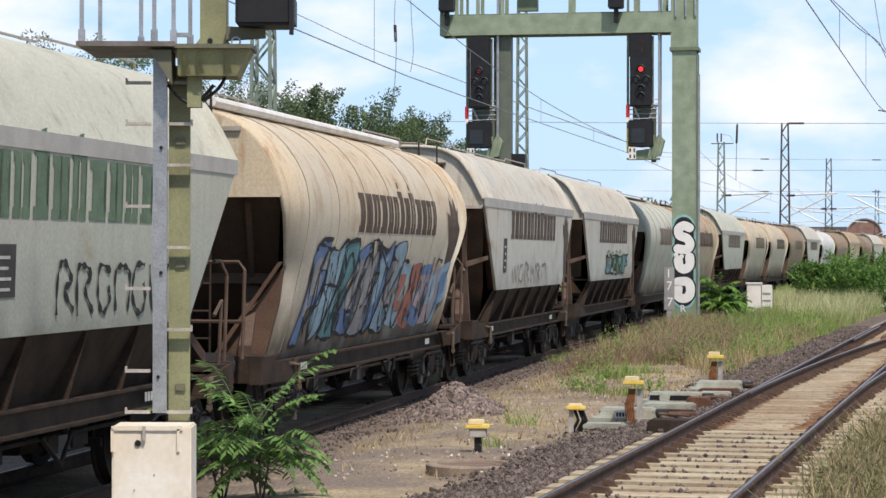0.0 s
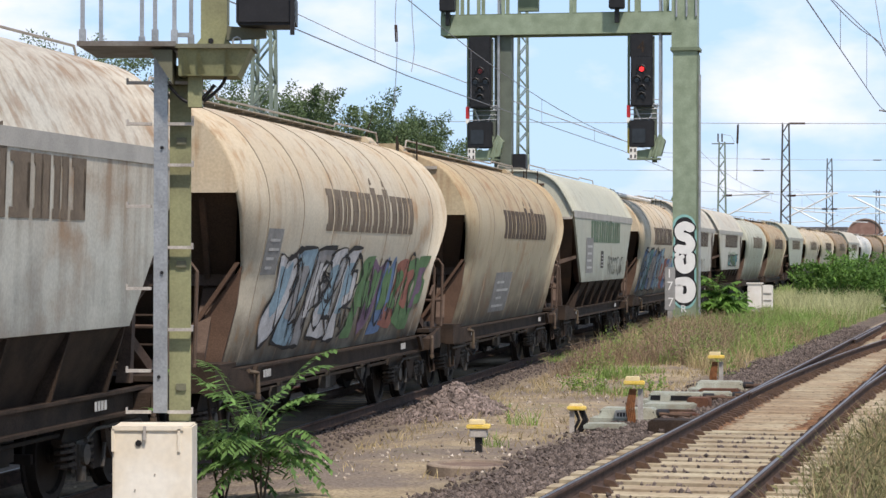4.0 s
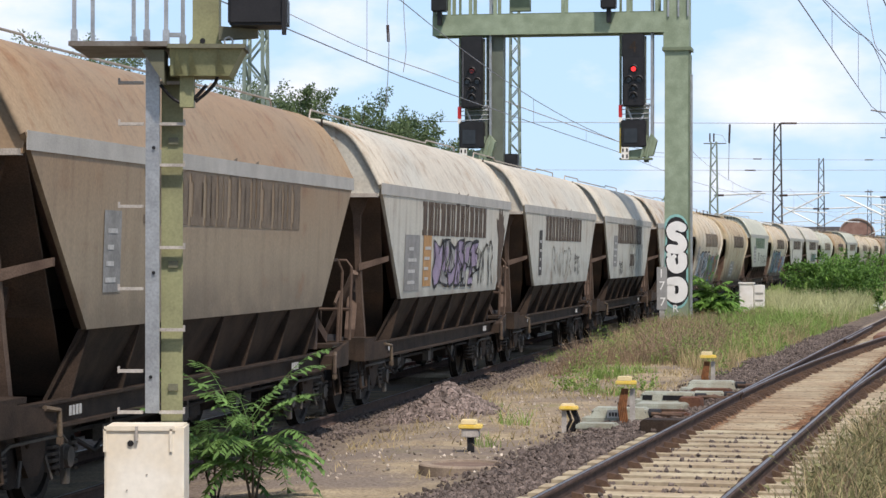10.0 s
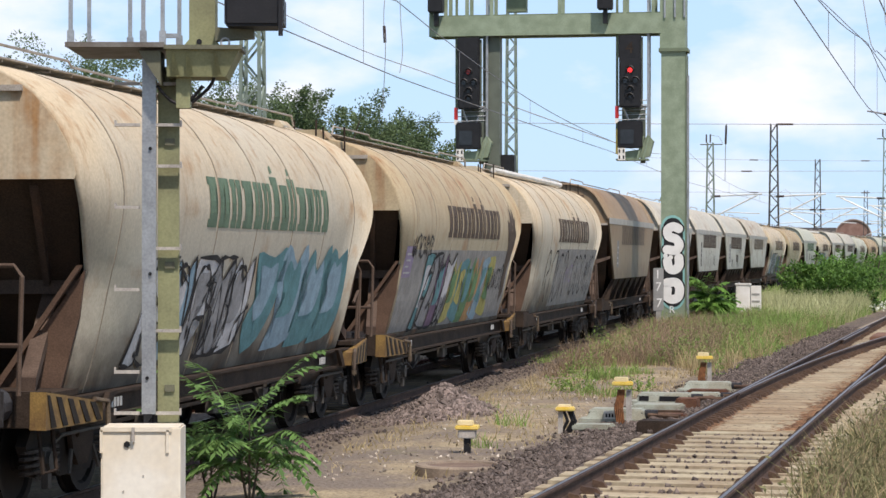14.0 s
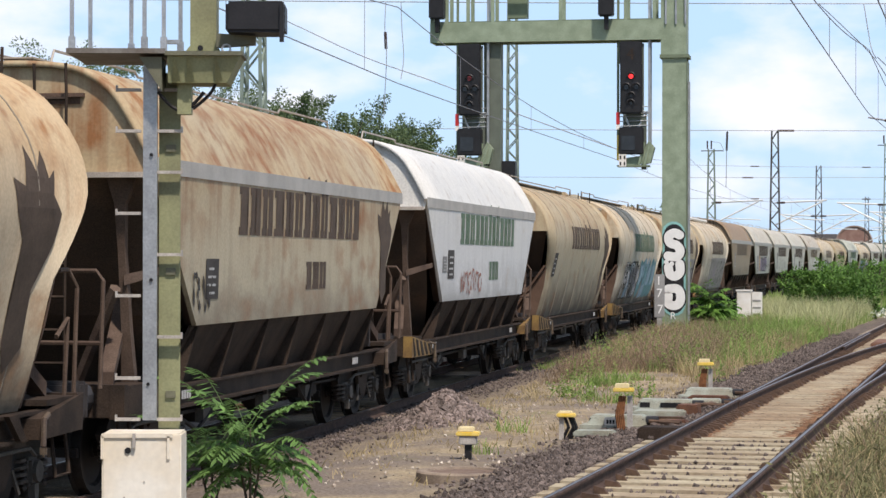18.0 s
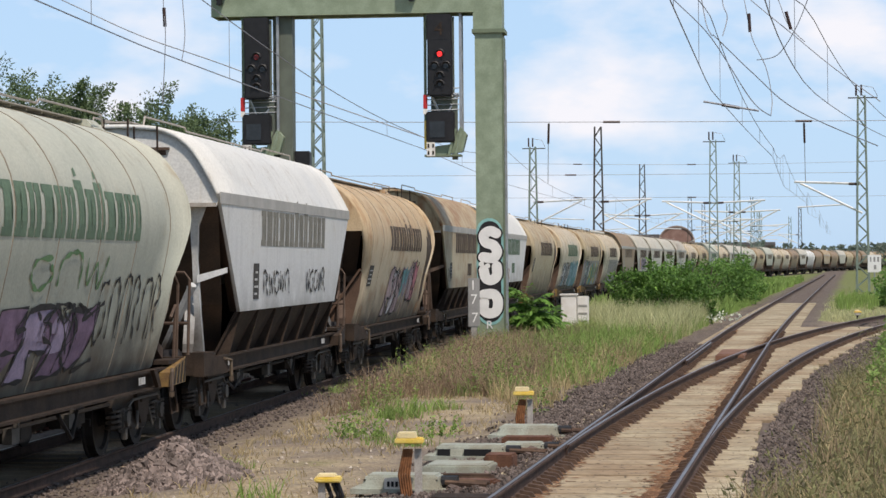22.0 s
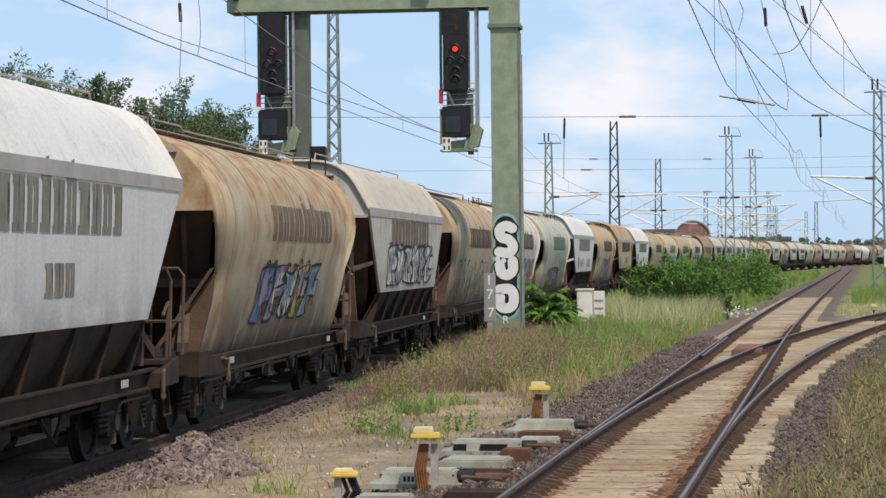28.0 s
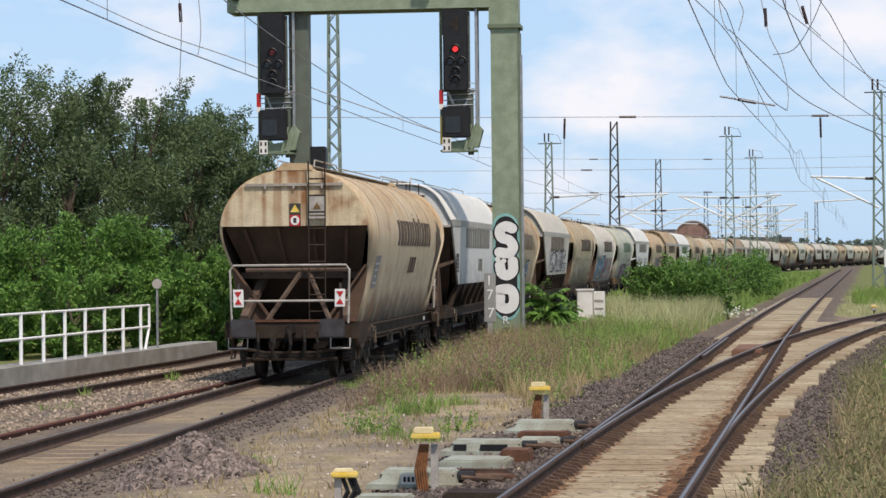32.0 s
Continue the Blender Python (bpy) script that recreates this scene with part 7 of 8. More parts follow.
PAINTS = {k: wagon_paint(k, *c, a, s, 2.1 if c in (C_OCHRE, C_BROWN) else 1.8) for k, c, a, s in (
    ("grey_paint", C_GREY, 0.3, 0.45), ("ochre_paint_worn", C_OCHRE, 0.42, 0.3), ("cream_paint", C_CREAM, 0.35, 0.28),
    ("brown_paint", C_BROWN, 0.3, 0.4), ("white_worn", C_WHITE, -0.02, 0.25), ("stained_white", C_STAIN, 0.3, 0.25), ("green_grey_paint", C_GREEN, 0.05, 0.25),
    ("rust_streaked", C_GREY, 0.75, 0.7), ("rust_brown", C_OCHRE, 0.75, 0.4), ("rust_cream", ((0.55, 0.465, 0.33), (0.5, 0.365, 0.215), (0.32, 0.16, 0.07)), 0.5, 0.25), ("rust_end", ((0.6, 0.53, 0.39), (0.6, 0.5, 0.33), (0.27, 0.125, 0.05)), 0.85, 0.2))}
# from the last wagon forwards
TRAIN = [("R", "rust_cream"), ("A", "white_worn"), ("R", "rust_brown"), ("A", "grey_paint"), ("R", "ochre_paint_worn"), ("R", "stained_white"),
         ("R", "green_grey_paint"), ("A", "white_worn"), ("R", "rust_cream"), ("A", "rust_brown"), ("A", "white_worn"), ("R", "ochre_paint_worn"),
         ("R", "cream_paint"), ("R", "ochre_paint_worn"), ("R", "cream_paint"), ("A", "brown_paint"), ("A", "grey_paint"), ("A", "grey_paint"),
         ("A", "grey_paint"), ("A", "rust_streaked"), ("R", "cream_paint"), ("R", "ochre_paint_worn"), ("A", "green_grey_paint"), ("R", "cream_paint"),
         ("A", "grey_paint"), ("A", "grey_paint"), ("R", "green_grey_paint"), ("R", "rust_brown"), ("A", "green_grey_paint"), ("R", "cream_paint"),
         ("R", "cream_paint"), ("R", "brown_paint"), ("A", "grey_paint"), ("R", "white_worn"), ("R", "brown_paint"), ("A", "rust_brown"),
         ("R", "brown_paint"), ("A", "grey_paint"), ("R", "ochre_paint_worn"), ("R", "brown_paint"), ("A", "brown_paint"), ("R", "cream_paint"),
         ("R", "rust_brown"), ("A", "brown_paint")]
WAGONS = []
for kind, paint in TRAIN:
    proto = ROUND_W if kind == "R" else ANG_W
    w = copy_thing(proto, pose(0, 0, 0))
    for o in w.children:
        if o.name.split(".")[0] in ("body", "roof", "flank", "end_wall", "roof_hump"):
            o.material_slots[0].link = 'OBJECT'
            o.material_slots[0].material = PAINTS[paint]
    tagged(w, "weathered four-axle grain hopper wagon rolling on the track", "freight wagon", "wagons of the grain train")
    WAGONS.append(w)
for proto in (ROUND_W, ANG_W):
    for o in (*proto.children_recursive, proto):
        bpy.data.objects.remove(o)



# ---- marks of the single wagons ----
def ink(name, c):
    return mat(name, c, 0.75, 0, 0.25, 5, 0, None, 30)


K_DARK, K_GREEN, K_FADE, K_GREY = ink("lettering_dark", (0.1, 0.07, 0.05)), ink("lettering_green", (0.13, 0.2, 0.13)), ink("lettering_faded", (0.185, 0.145, 0.105)), ink("lettering_grey", (0.24, 0.23, 0.19))
G = {n: ink("spray_" + n, c) for n, c in (("blue", (0.14, 0.23, 0.4)), ("sky", (0.27, 0.4, 0.48)), ("teal", (0.12, 0.28, 0.3)), ("white", (0.6, 0.6, 0.6)), ("red", (0.37, 0.15, 0.11)), ("orange", (0.45, 0.26, 0.11)), ("violet", (0.2, 0.13, 0.2)), ("lilac", (0.33, 0.27, 0.38)), ("green", (0.13, 0.25, 0.11)), ("yellow", (0.46, 0.42, 0.14)), ("pink", (0.55, 0.22, 0.25)), ("grey", (0.3, 0.3, 0.3)), ("rose", (0.42, 0.33, 0.33)))}
P_DARK, P_GREY = ink("panel_dark", (0.06, 0.055, 0.05)), ink("panel_grey", (0.26, 0.26, 0.25))
M_OVERPAINT = ink("overpaint_grey", (0.31, 0.3, 0.28))
BANDS = {14: ((-1.9, 5.6, 1.12, 2.35),), 13: ((-5.6, 5.4, 1.1, 2.3),), 5: ((-5.8, 5.6, 1.08, 1.5),)}
# wagon: lettering colour, small lettering, emblem, panels, sprayed pieces, tags
MARKS = {
    0: (K_DARK, True, True, ((-5.0, 1.7, 0.7, 0.6, P_GREY),), (), ()),
    1: (K_GREY, True, False, ((-5.2, 1.9, 0.6, 0.45, P_DARK),), (), ()),
    2: (K_FADE, False, False, (), ((-2.6, 2.6, 1.35, 2.15, "blue lilac white yellow sky", 5),), ((-2.4, 2.4, 1.4, 2.2, M_INK, 8),)),
    3: (K_FADE, False, False, (), ((-3.6, 3.8, 1.72, 2.5, "white grey white", 6),), ((-3.4, 3.8, 1.7, 2.5, M_INK, 9),)),
    4: (K_DARK, False, True, (), (), ((-4.4, 3.4, 1.2, 2.2, M_INK, 7), (-4.3, 3.3, 1.25, 2.1, G["white"], 6))),
    5: (K_DARK, False, False, (), ((-5.4, -0.4, 1.2, 2.3, "blue sky white blue", 5), (-0.6, 4.6, 1.2, 2.2, "red violet sky red grey", 6)), ()),
    6: (K_GREEN, False, False, ((-4.9, 2.0, 0.5, 0.4, P_GREY),), ((-2.8, 2.0, 1.15, 1.85, "violet violet lilac", 5),), ((2.0, 5.2, 1.4, 2.1, M_INK, 6), (-1.0, 2.2, 2.0, 2.35, G["green"], 3))),
    7: (K_GREY, False, False, ((-3.6, 1.75, 0.45, 0.5, P_DARK),), (), ((-2.8, -0.4, 1.8, 2.15, M_INK, 5), (1.2, 3.4, 1.8, 2.15, M_INK, 5))),
    8: (K_DARK, False, True, ((-4.9, 1.8, 0.6, 0.4, P_DARK),), ((-1.6, 0.6, 1.15, 2.15, "rose white rose", 3), (0.7, 1.9, 1.5, 2.2, "teal grey teal", 2), (2.0, 3.4, 1.4, 2.3, "rose pink white", 2)), ((-1.4, 3.2, 1.2, 2.2, G["violet"], 5),)),
    9: (K_DARK, True, True, ((-4.3, 1.85, 0.5, 0.4, P_DARK),), (), ((-4.8, -4.0, 1.75, 2.1, P_DARK, 2),)),
    10: (K_GREEN, True, False, ((-4.2, 1.95, 0.6, 0.45, P_DARK), (-4.7, 2.05, 0.4, 0.25, P_GREY)), (), ((-2.9, -0.6, 1.72, 2.05, G["red"], 6),)),
    11: (K_DARK, False, True, ((-4.9, 1.9, 0.5, 0.5, P_DARK),), (), ()),
    12: (K_GREEN, False, False, (), ((-4.0, 0.0, 1.2, 2.2, "white sky white grey", 5), (0.2, 5.0, 1.15, 2.35, "teal sky teal", 4)), ((-3.8, 0.0, 1.3, 2.1, M_INK, 5),)),
    13: (K_DARK, False, True, ((-5.6, 1.9, 0.7, 0.45, G["lilac"]),), ((-3.9, -1.2, 1.1, 2.25, "teal grey violet white", 4), (-1.2, 3.4, 1.1, 2.2, "yellow teal green orange sky", 6)), ((-5.2, -3.4, 2.2, 2.5, M_INK, 5), (3.0, 5.0, 1.6, 2.0, M_INK, 4))),
    14: (K_DARK, False, False, (), (), ((-3.6, 0.4, 1.2, 2.3, M_INK, 4), (1.2, 5.4, 1.3, 2.25, M_INK, 5), (0.0, 1.4, 1.6, 2.0, G["lilac"], 2))),
    15: (K_FADE, False, False, ((-4.2, 1.9, 0.5, 0.7, P_GREY),), (), ()),
    16: (K_DARK, False, True, ((-4.4, 1.7, 1.2, 0.8, P_GREY), (-2.9, 1.75, 0.7, 0.75, G["orange"])), ((-2.0, 2.2, 1.72, 2.45, "lilac grey lilac", 6),), ((2.4, 4.2, 1.68, 2.4, M_INK, 3),)),
    17: (K_DARK, False, False, ((-4.0, 1.8, 0.45, 0.9, P_DARK),), (), ((-2.0, 1.6, 1.75, 2.35, K_GREY, 4), (2.0, 3.0, 1.8, 2.2, M_INK, 3))),
    18: (K_DARK, True, False, ((-4.0, 1.9, 0.9, 0.8, P_GREY),), (), ((0.0, 3.8, 1.68, 2.5, M_INK, 6), (-2.6, -1.6, 1.68, 2.0, M_INK, 3))),
    19: (K_FADE, False, False, (), (), ()),
    20: (K_FADE, False, False, ((-5.0, 2.0, 0.7, 0.5, P_GREY),), ((-4.4, 0.0, 1.15, 2.3, "white sky grey white", 5), (0.2, 5.0, 1.15, 2.2, "green violet blue red green", 6)), ((-4.0, 4.5, 1.3, 2.2, M_INK, 9),)),
    21: (K_DARK, False, False, ((-2.2, 1.2, 2.0, 0.7, P_GREY),), (), ()),
    22: (K_GREEN, False, False, ((-0.9, 1.9, 0.55, 0.4, P_DARK), (-3.9, 1.8, 1.4, 0.8, P_GREY)), (), ((0.6, 4.2, 1.72, 2.15, M_INK, 7),)),
    23: (K_DARK, False, True, (), ((-4.6, 1.0, 1.15, 2.4, "blue sky teal blue grey", 7), (1.0, 5.2, 1.15, 2.1, "sky red blue rose", 5)), ((-4.4, 4.8, 1.2, 2.2, M_INK, 10),)),
    24: (K_DARK, False, True, ((-3.9, 1.9, 0.4, 0.6, P_DARK),), (), ((-2.8, 2.0, 1.7, 2.05, K_GREY, 6),)),
    25: (K_DARK, False, True, (), ((-1.6, 3.2, 1.72, 2.2, "teal grey green", 4),), ((-1.4, 3.0, 1.7, 2.3, G["green"], 5),)),
}
for i, w in enumerate(WAGONS):
    kind = "round" if TRAIN[i][0] == "R" else "angular"
    let, small, emb, panels, pieces, tags = MARKS.get(i, (K_FADE if i % 3 else K_DARK, False, i % 4 == 1, (), (), ()))
    if i > 32:
        continue
    for y0, y1, z0, z1 in BANDS.get(i, ()):
        decal(kind, [(y0, z0), (y1, z0), (y1, z1), (y0, z1)], M_OVERPAINT, w, "overpainted_band", 0.004, "grey overpainted band")
    lettering(w, kind, let)
    if small:
        lettering(w, kind, let, 0.2, 1.35, 1.95 if kind == "round" else 1.9, 0.32, 3)
    if emb:
        emblem(w, kind, K_DARK)
    for y, z, ly, lz, mt in panels:
        panel(w, kind, y, z, ly, lz, mt)
    for j, (y0, y1, z0, z1, names, n) in enumerate(pieces):
        graffiti(w, kind, y0, y1, z0, z1, [G[k] for k in names.split()], 100 * i + j, n, M_INK if j % 2 == 0 else None)
    for j, (y0, y1, z0, z1, mt, n) in enumerate(tags):
        scribble(w, kind, y0, y1, z0, z1, mt, 300 + 10 * i + j, n)
    q = random.Random(700 + i)
    for y in (-4.6 + q.uniform(-0.3, 0.3), 3.9 + q.uniform(-0.4, 0.4)) if i < 25 else ():
        bm = bmesh.new()
        for k in range(4):
            box(bm, (1.293, y + 0.09 * k, 0.915), (0.006, 0.055, 0.09))
        part("sill_mark", bm, M_PANEL_INK, w, "row of small pale bars on the sill")
    if i in (6, 10, 11, 12, 13):
        striped_console(w)
    if i in (14, 23):
        part("roof_pipe", tubes([[(0.6, -6.3, 3.9), (0.6, 4.5, 3.9)]], 0.06, 8), M_WHITE, w, "white roof pipe")


def end_gear(w):
    """Signs on the rear end of the last wagon."""
    y = -HALF - 0.015
    s = part("warning_sign", boxed((0.02, y - 0.01, 3.05), (0.22, 0.012, 0.42)), P_DARK, w, "black, yellow and red warning sign")
    part("triangle", prism(bmesh.new(), [(-0.07, y - 0.02, 3.1), (0.11, y - 0.02, 3.1), (0.02, y - 0.02, 3.24)], (0, -0.004, 0)), M_YELLOW, s)
    part("red_square", boxed((0.02, y - 0.02, 2.95), (0.2, 0.006, 0.2)), M_RED, s)
    part("white_ring", cyl(bmesh.new(), (0.02, y - 0.026, 2.95), (0, 1, 0), 0.085, 0.004, 16), M_SPRAY_W, s)
    part("black_bar", boxed((0.02, y - 0.032, 2.95), (0.06, 0.004, 0.09)), P_DARK, s)
    h = part("hatch_panel", box(boxed((0.46, y - 0.08, 3.22), (0.34, 0.02, 0.34)), (0.46, y - 0.08, 3.0), (0.34, 0.03, 0.04)), M_PALE, w, "grey metal panel on the ladder")
    part("triangle", prism(bmesh.new(), [(0.38, y - 0.094, 3.15), (0.54, y - 0.094, 3.15), (0.46, y - 0.094, 3.28)], (0, -0.004, 0)), M_OCHRE_B, h)
    part("roof_vent", boxed((0.0, y + 0.04, 3.92), (0.26, 0.05, 0.06)), P_DARK, w)
    for sx in (-1, 1):
        t = part("tail_board", boxed((sx * 0.98, -6.93, 1.55), (0.2, 0.02, 0.32), bevel=0.008), M_SPRAY_W, w, "white tail board with red triangles")
        part("triangle", prism(bmesh.new(), [(sx * 0.98 - 0.07, -6.945, 1.67), (sx * 0.98 + 0.07, -6.945, 1.67), (sx * 0.98, -6.945, 1.56)], (0, -0.004, 0)), M_RED, t)
        part("triangle", prism(bmesh.new(), [(sx * 0.98 - 0.07, -6.945, 1.44), (sx * 0.98 + 0.07, -6.945, 1.44), (sx * 0.98, -6.945, 1.55)], (0, -0.004, 0)), M_RED, t)
        part("board_hook", tubes([[(sx * 0.98, -6.9, 1.7), (sx * 0.98, -6.9, 1.82)]], 0.03, 6), P_DARK, t)
    for o in w.children:
        if o.name.split(".")[0] == "end_wall":
            o.material_slots[0].link = 'OBJECT'
            o.material_slots[0].material = PAINTS["rust_end"]
    part("brake_beam", tubes([[(-1.0, -6.75, 0.62), (-0.5, -6.75, 0.52), (0.5, -6.75, 0.52), (1.0, -6.75, 0.62)], [(-0.9, -6.7, 0.4), (0.9, -6.7, 0.4)]], 0.035, 6), M_STEEL, w)
    part("rust_strip", boxed((0, -6.62, 1.14), (2.5, 0.1, 0.04)), M_RUST, w, "rusty strip along the end sill")
    for x in (-0.62, -0.35, 0.3, 0.55):
        part("air_hose", tubes([[(x, -7.0, 0.92), (x + 0.04, -7.12, 0.75), (x + 0.02, -7.05, 0.5), (x - 0.06, -6.95, 0.45)]], 0.028, 6), M_BLACK, w, "black air hose")
    for sx in (-1, 1):
        part("foot_iron", tubes([[(sx * 1.2, -6.95, 0.82), (sx * 1.2, -6.98, 0.62), (sx * 0.82, -6.98, 0.62), (sx * 0.82, -6.95, 0.82)]], 0.018, 5), M_PALE, w)
        part("corner_bracket", prism(bmesh.new(), [(sx * 1.28, -6.5, 1.05), (sx * 1.42, -5.6, 0.98), (sx * 1.3, -6.1, 0.55), (sx * 1.26, -6.5, 0.8)], (-sx * 0.06, 0, 0)), M_POST, w)
    part("end_truss", tubes([[(-0.55, -6.5, 1.1), (0.1, -6.0, 2.05)], [(0.75, -6.5, 1.1), (0.2, -6.0, 2.05)]], 0.05, 6), M_POST, w)
    part("end_truss_bar", tubes([[(-1.0, -6.05, 2.05), (1.0, -6.05, 2.05)]], 0.04, 6), M_SLOPE, w)


end_gear(WAGONS[0])
for w in WAGONS[:1]:
    for o in w.children:
        if o.name.split(".")[0] == "end_rail":
            o.material_slots[0].link = 'OBJECT'
            o.material_slots[0].material = M_PALE
for o in WAGONS[6].children:
    if o.name.split(".")[0] == "end_gusset":
        o.material_slots[0].link = 'OBJECT'
        o.material_slots[0].material = PAINTS["cream_paint"]
for o in WAGONS[7].children:
    if o.name.split(".")[0] in ("end_post", "brace", "end_tie", "end_strut"):
        o.material_slots[0].link = 'OBJECT'
        o.material_slots[0].material = PAINTS["white_worn"]
for w in WAGONS[25:]:
    for o in [o for o in w.children_recursive if o.name.split(".")[0] in ("spring", "side_bearer", "bogie_pipe", "brake_shoe", "hand_lever", "step", "brake_hose", "brake_lever", "slope_rib", "gusset_flange", "sill_knee", "end_strut", "end_flange", "brake_cylinder", "lip_bracket", "lower_slope_sheet", "side_return")]:
        bpy.data.objects.remove(o)

# bodies stand tall above the underframe
done = set()
for w in WAGONS:
    for o in w.children_recursive:
        if o.type != 'MESH' or o.data.name in done or o.name.startswith("bogie") or (o.parent and o.parent.name.startswith(("bogie", "axle"))):
            continue
        done.add(o.data.name)
        co = np.empty(len(o.data.vertices) * 3)
        o.data.vertices.foreach_get("co", co)
        co = co.reshape(-1, 3)
        up = np.clip(co[:, 2] - 1.05, 0, None)
        co[:, 0] *= 1 + 0.03 * np.clip(up / 0.5, 0, 1)
        co[:, 2] += 0.09 * up
        o.data.vertices.foreach_set("co", co.ravel())
        o.data.update()

# arc length along the track, from a fixed mark
ARC = [(-300.0, -300 * math.hypot(1, 0.2))]
yy = -300.0
while yy < 900:
    n = yy + 2
    ARC.append((n, ARC[-1][1] + math.hypot(2, train_x(n) - train_x(yy))))
    yy = n
ARC0 = next(s for y, s in ARC if y >= 20)


def track_pose(s):
    """Pose on the track at arc length s past the mark at y = 20."""
    s += ARC0
    i = min(max(int((s - ARC[0][1]) / 2.04), 0), len(ARC) - 2)
    while ARC[i + 1][1] < s and i < len(ARC) - 2:
        i += 1
    while ARC[i][1] > s and i > 0:
        i -= 1
    y = ARC[i][0] + 2 * (s - ARC[i][1]) / (ARC[i + 1][1] - ARC[i][1])
    return y


def wagon_pose(s):
    a, b = track_pose(s - 5.1), track_pose(s + 5.1)
    pa, pb = Vector((train_x(a), a)), Vector((train_x(b), b))
    c, d = (pa + pb) / 2, pb - pa
    return pose(c.x, c.y, RAIL_T, 0, 0, -math.degrees(math.atan2(d.x, d.y)))


# tail of the train: wagon lengths past the mark at y = 20
TAIL = [(0, -22.761), (2, -21.351), (4, -19.895), (6, -18.404), (8, -16.89), (10, -15.357), (12, -13.811), (14, -12.252), (16, -10.678),
        (18, -9.086), (20, -7.474), (22, -5.842), (24, -4.196), (26, -2.551), (28, -0.932), (30, 0.617), (32, 2.06)]


TAIL_FIT = np.polynomial.Polynomial.fit([t for t, _ in TAIL], [v for _, v in TAIL], 6)


# couplings that are drawn out or pushed in, in metres
SLACK = {10: 0.05, 11: 0.15, 12: 0.28, 13: 0.42, 14: 0.42, 15: 0.38, 16: 0.22, 17: 0.1}


def tail_at(t):
    return float(TAIL_FIT(t))


# ---- sleepers, fastenings, loose stone ----
def sleepers():
    root = empty("track_bed", pose(0, 0, 0), "pale brown concrete sleepers of the main track and points", "sleepers", kind="structure")
    normal = part("sleeper", boxed((0, 0, 0), (2.5, 0.44, 0.16), bevel=0.045), M_SLEEPER_N, root)
    wide = part("sleeper", boxed((0, 0, 0), (1, 0.578, 0.16), bevel=0.008), M_SLEEPER, root)
    turn = -math.degrees(math.atan(0.2655))
    q = random.Random(4)
    y, n = -7.47, 0
    while y < 118:
        if 24.6 < y < 77.5:
            if n % 3 == 0 or y < 40:
                ext = math.floor(min(max(div_x(y) - main_x(y), 0), 4.6) / 0.12) * 0.12 + q.uniform(0, 0.1)
            n += 1
            y += 0.07
            share(wide, pose(main_x(y) + ext / 2, y - ext / 2 * 0.26, -0.245 + q.uniform(-0.003, 0.003), 0, 0, turn) @ Matrix.Diagonal((2.45 + ext, q.choice((1, 1, 1, 0.965)), 1, 1)), root)
        else:
            share(normal, pose(main_x(y) + q.uniform(-0.02, 0.02), y, -0.245 + q.uniform(-0.006, 0.006), 0, 0, turn + q.uniform(-0.6, 0.6)), root)
            y += 0.06
        y += 0.53
    vs, fs = [], []
    for fx, y0, y1, e in ((main_x, 12, 72, 0), (div_x, 30, 72, 0)):
        y = y0
        while y < y1:
            sl = fx(y + 0.5) - fx(y - 0.5)
            k = 1 / math.hypot(1, sl)
            for s in (-0.75, 0.75):
                for d in (-1, 1):
                    inner = d * s < 0
                    a, b, hw = s + d * 0.05, s + d * ((0.17 if inner else 0.11) + q.uniform(0, 0.08)), q.uniform(0.022, 0.042)
                    i = len(vs)
                    for z in (-0.17, -0.115):
                        for u, v in ((a, -hw), (b, -hw), (b, hw), (a, hw)):
                            if z > -0.15 and u == b:
                                u -= d * 0.04
                            vs.append((fx(y) + u * k + v * sl * k, y - u * sl * k + v * k, z + (0.02 if u == a and z > -0.15 else 0)))
                    fs += [(i + 4, i + 5, i + 6, i + 7)] + [(i + j, i + (j + 1) % 4, i + 4 + (j + 1) % 4, i + 4 + j) for j in range(4)]
            y += 0.59 if y < 24.3 else 0.3
    tagged(leaves_mesh("rail_fastening", vs, fs, M_CLIP, root), kind="stuff")
    bpy.data.objects.remove(normal)
    bpy.data.objects.remove(wide)
    for fx, lab, y0, y1, st in ((train_x, "dark sleepers under the freight train track", 22, 80, 0.62), (second_x, "brown sleepers of the neighbouring track", 36, 70, 0.62)):
        r2 = empty("track_bed", pose(0, 0, 0), lab, "sleepers", kind="structure")
        first = None
        y = y0
        while y < y1:
            m = pose(fx(y), y, RAIL_T - 0.235, 0, 0, -math.degrees(math.atan(fx(y + 0.5) - fx(y - 0.5))) + q.uniform(-1, 1))
            if first:
                share(first, m, r2)
            else:
                first = part("sleeper", boxed((0, 0, 0), (2.5, 0.26, 0.16), bevel=0.02), M_WOOD, r2)
                first.matrix_basis = m
            y += st


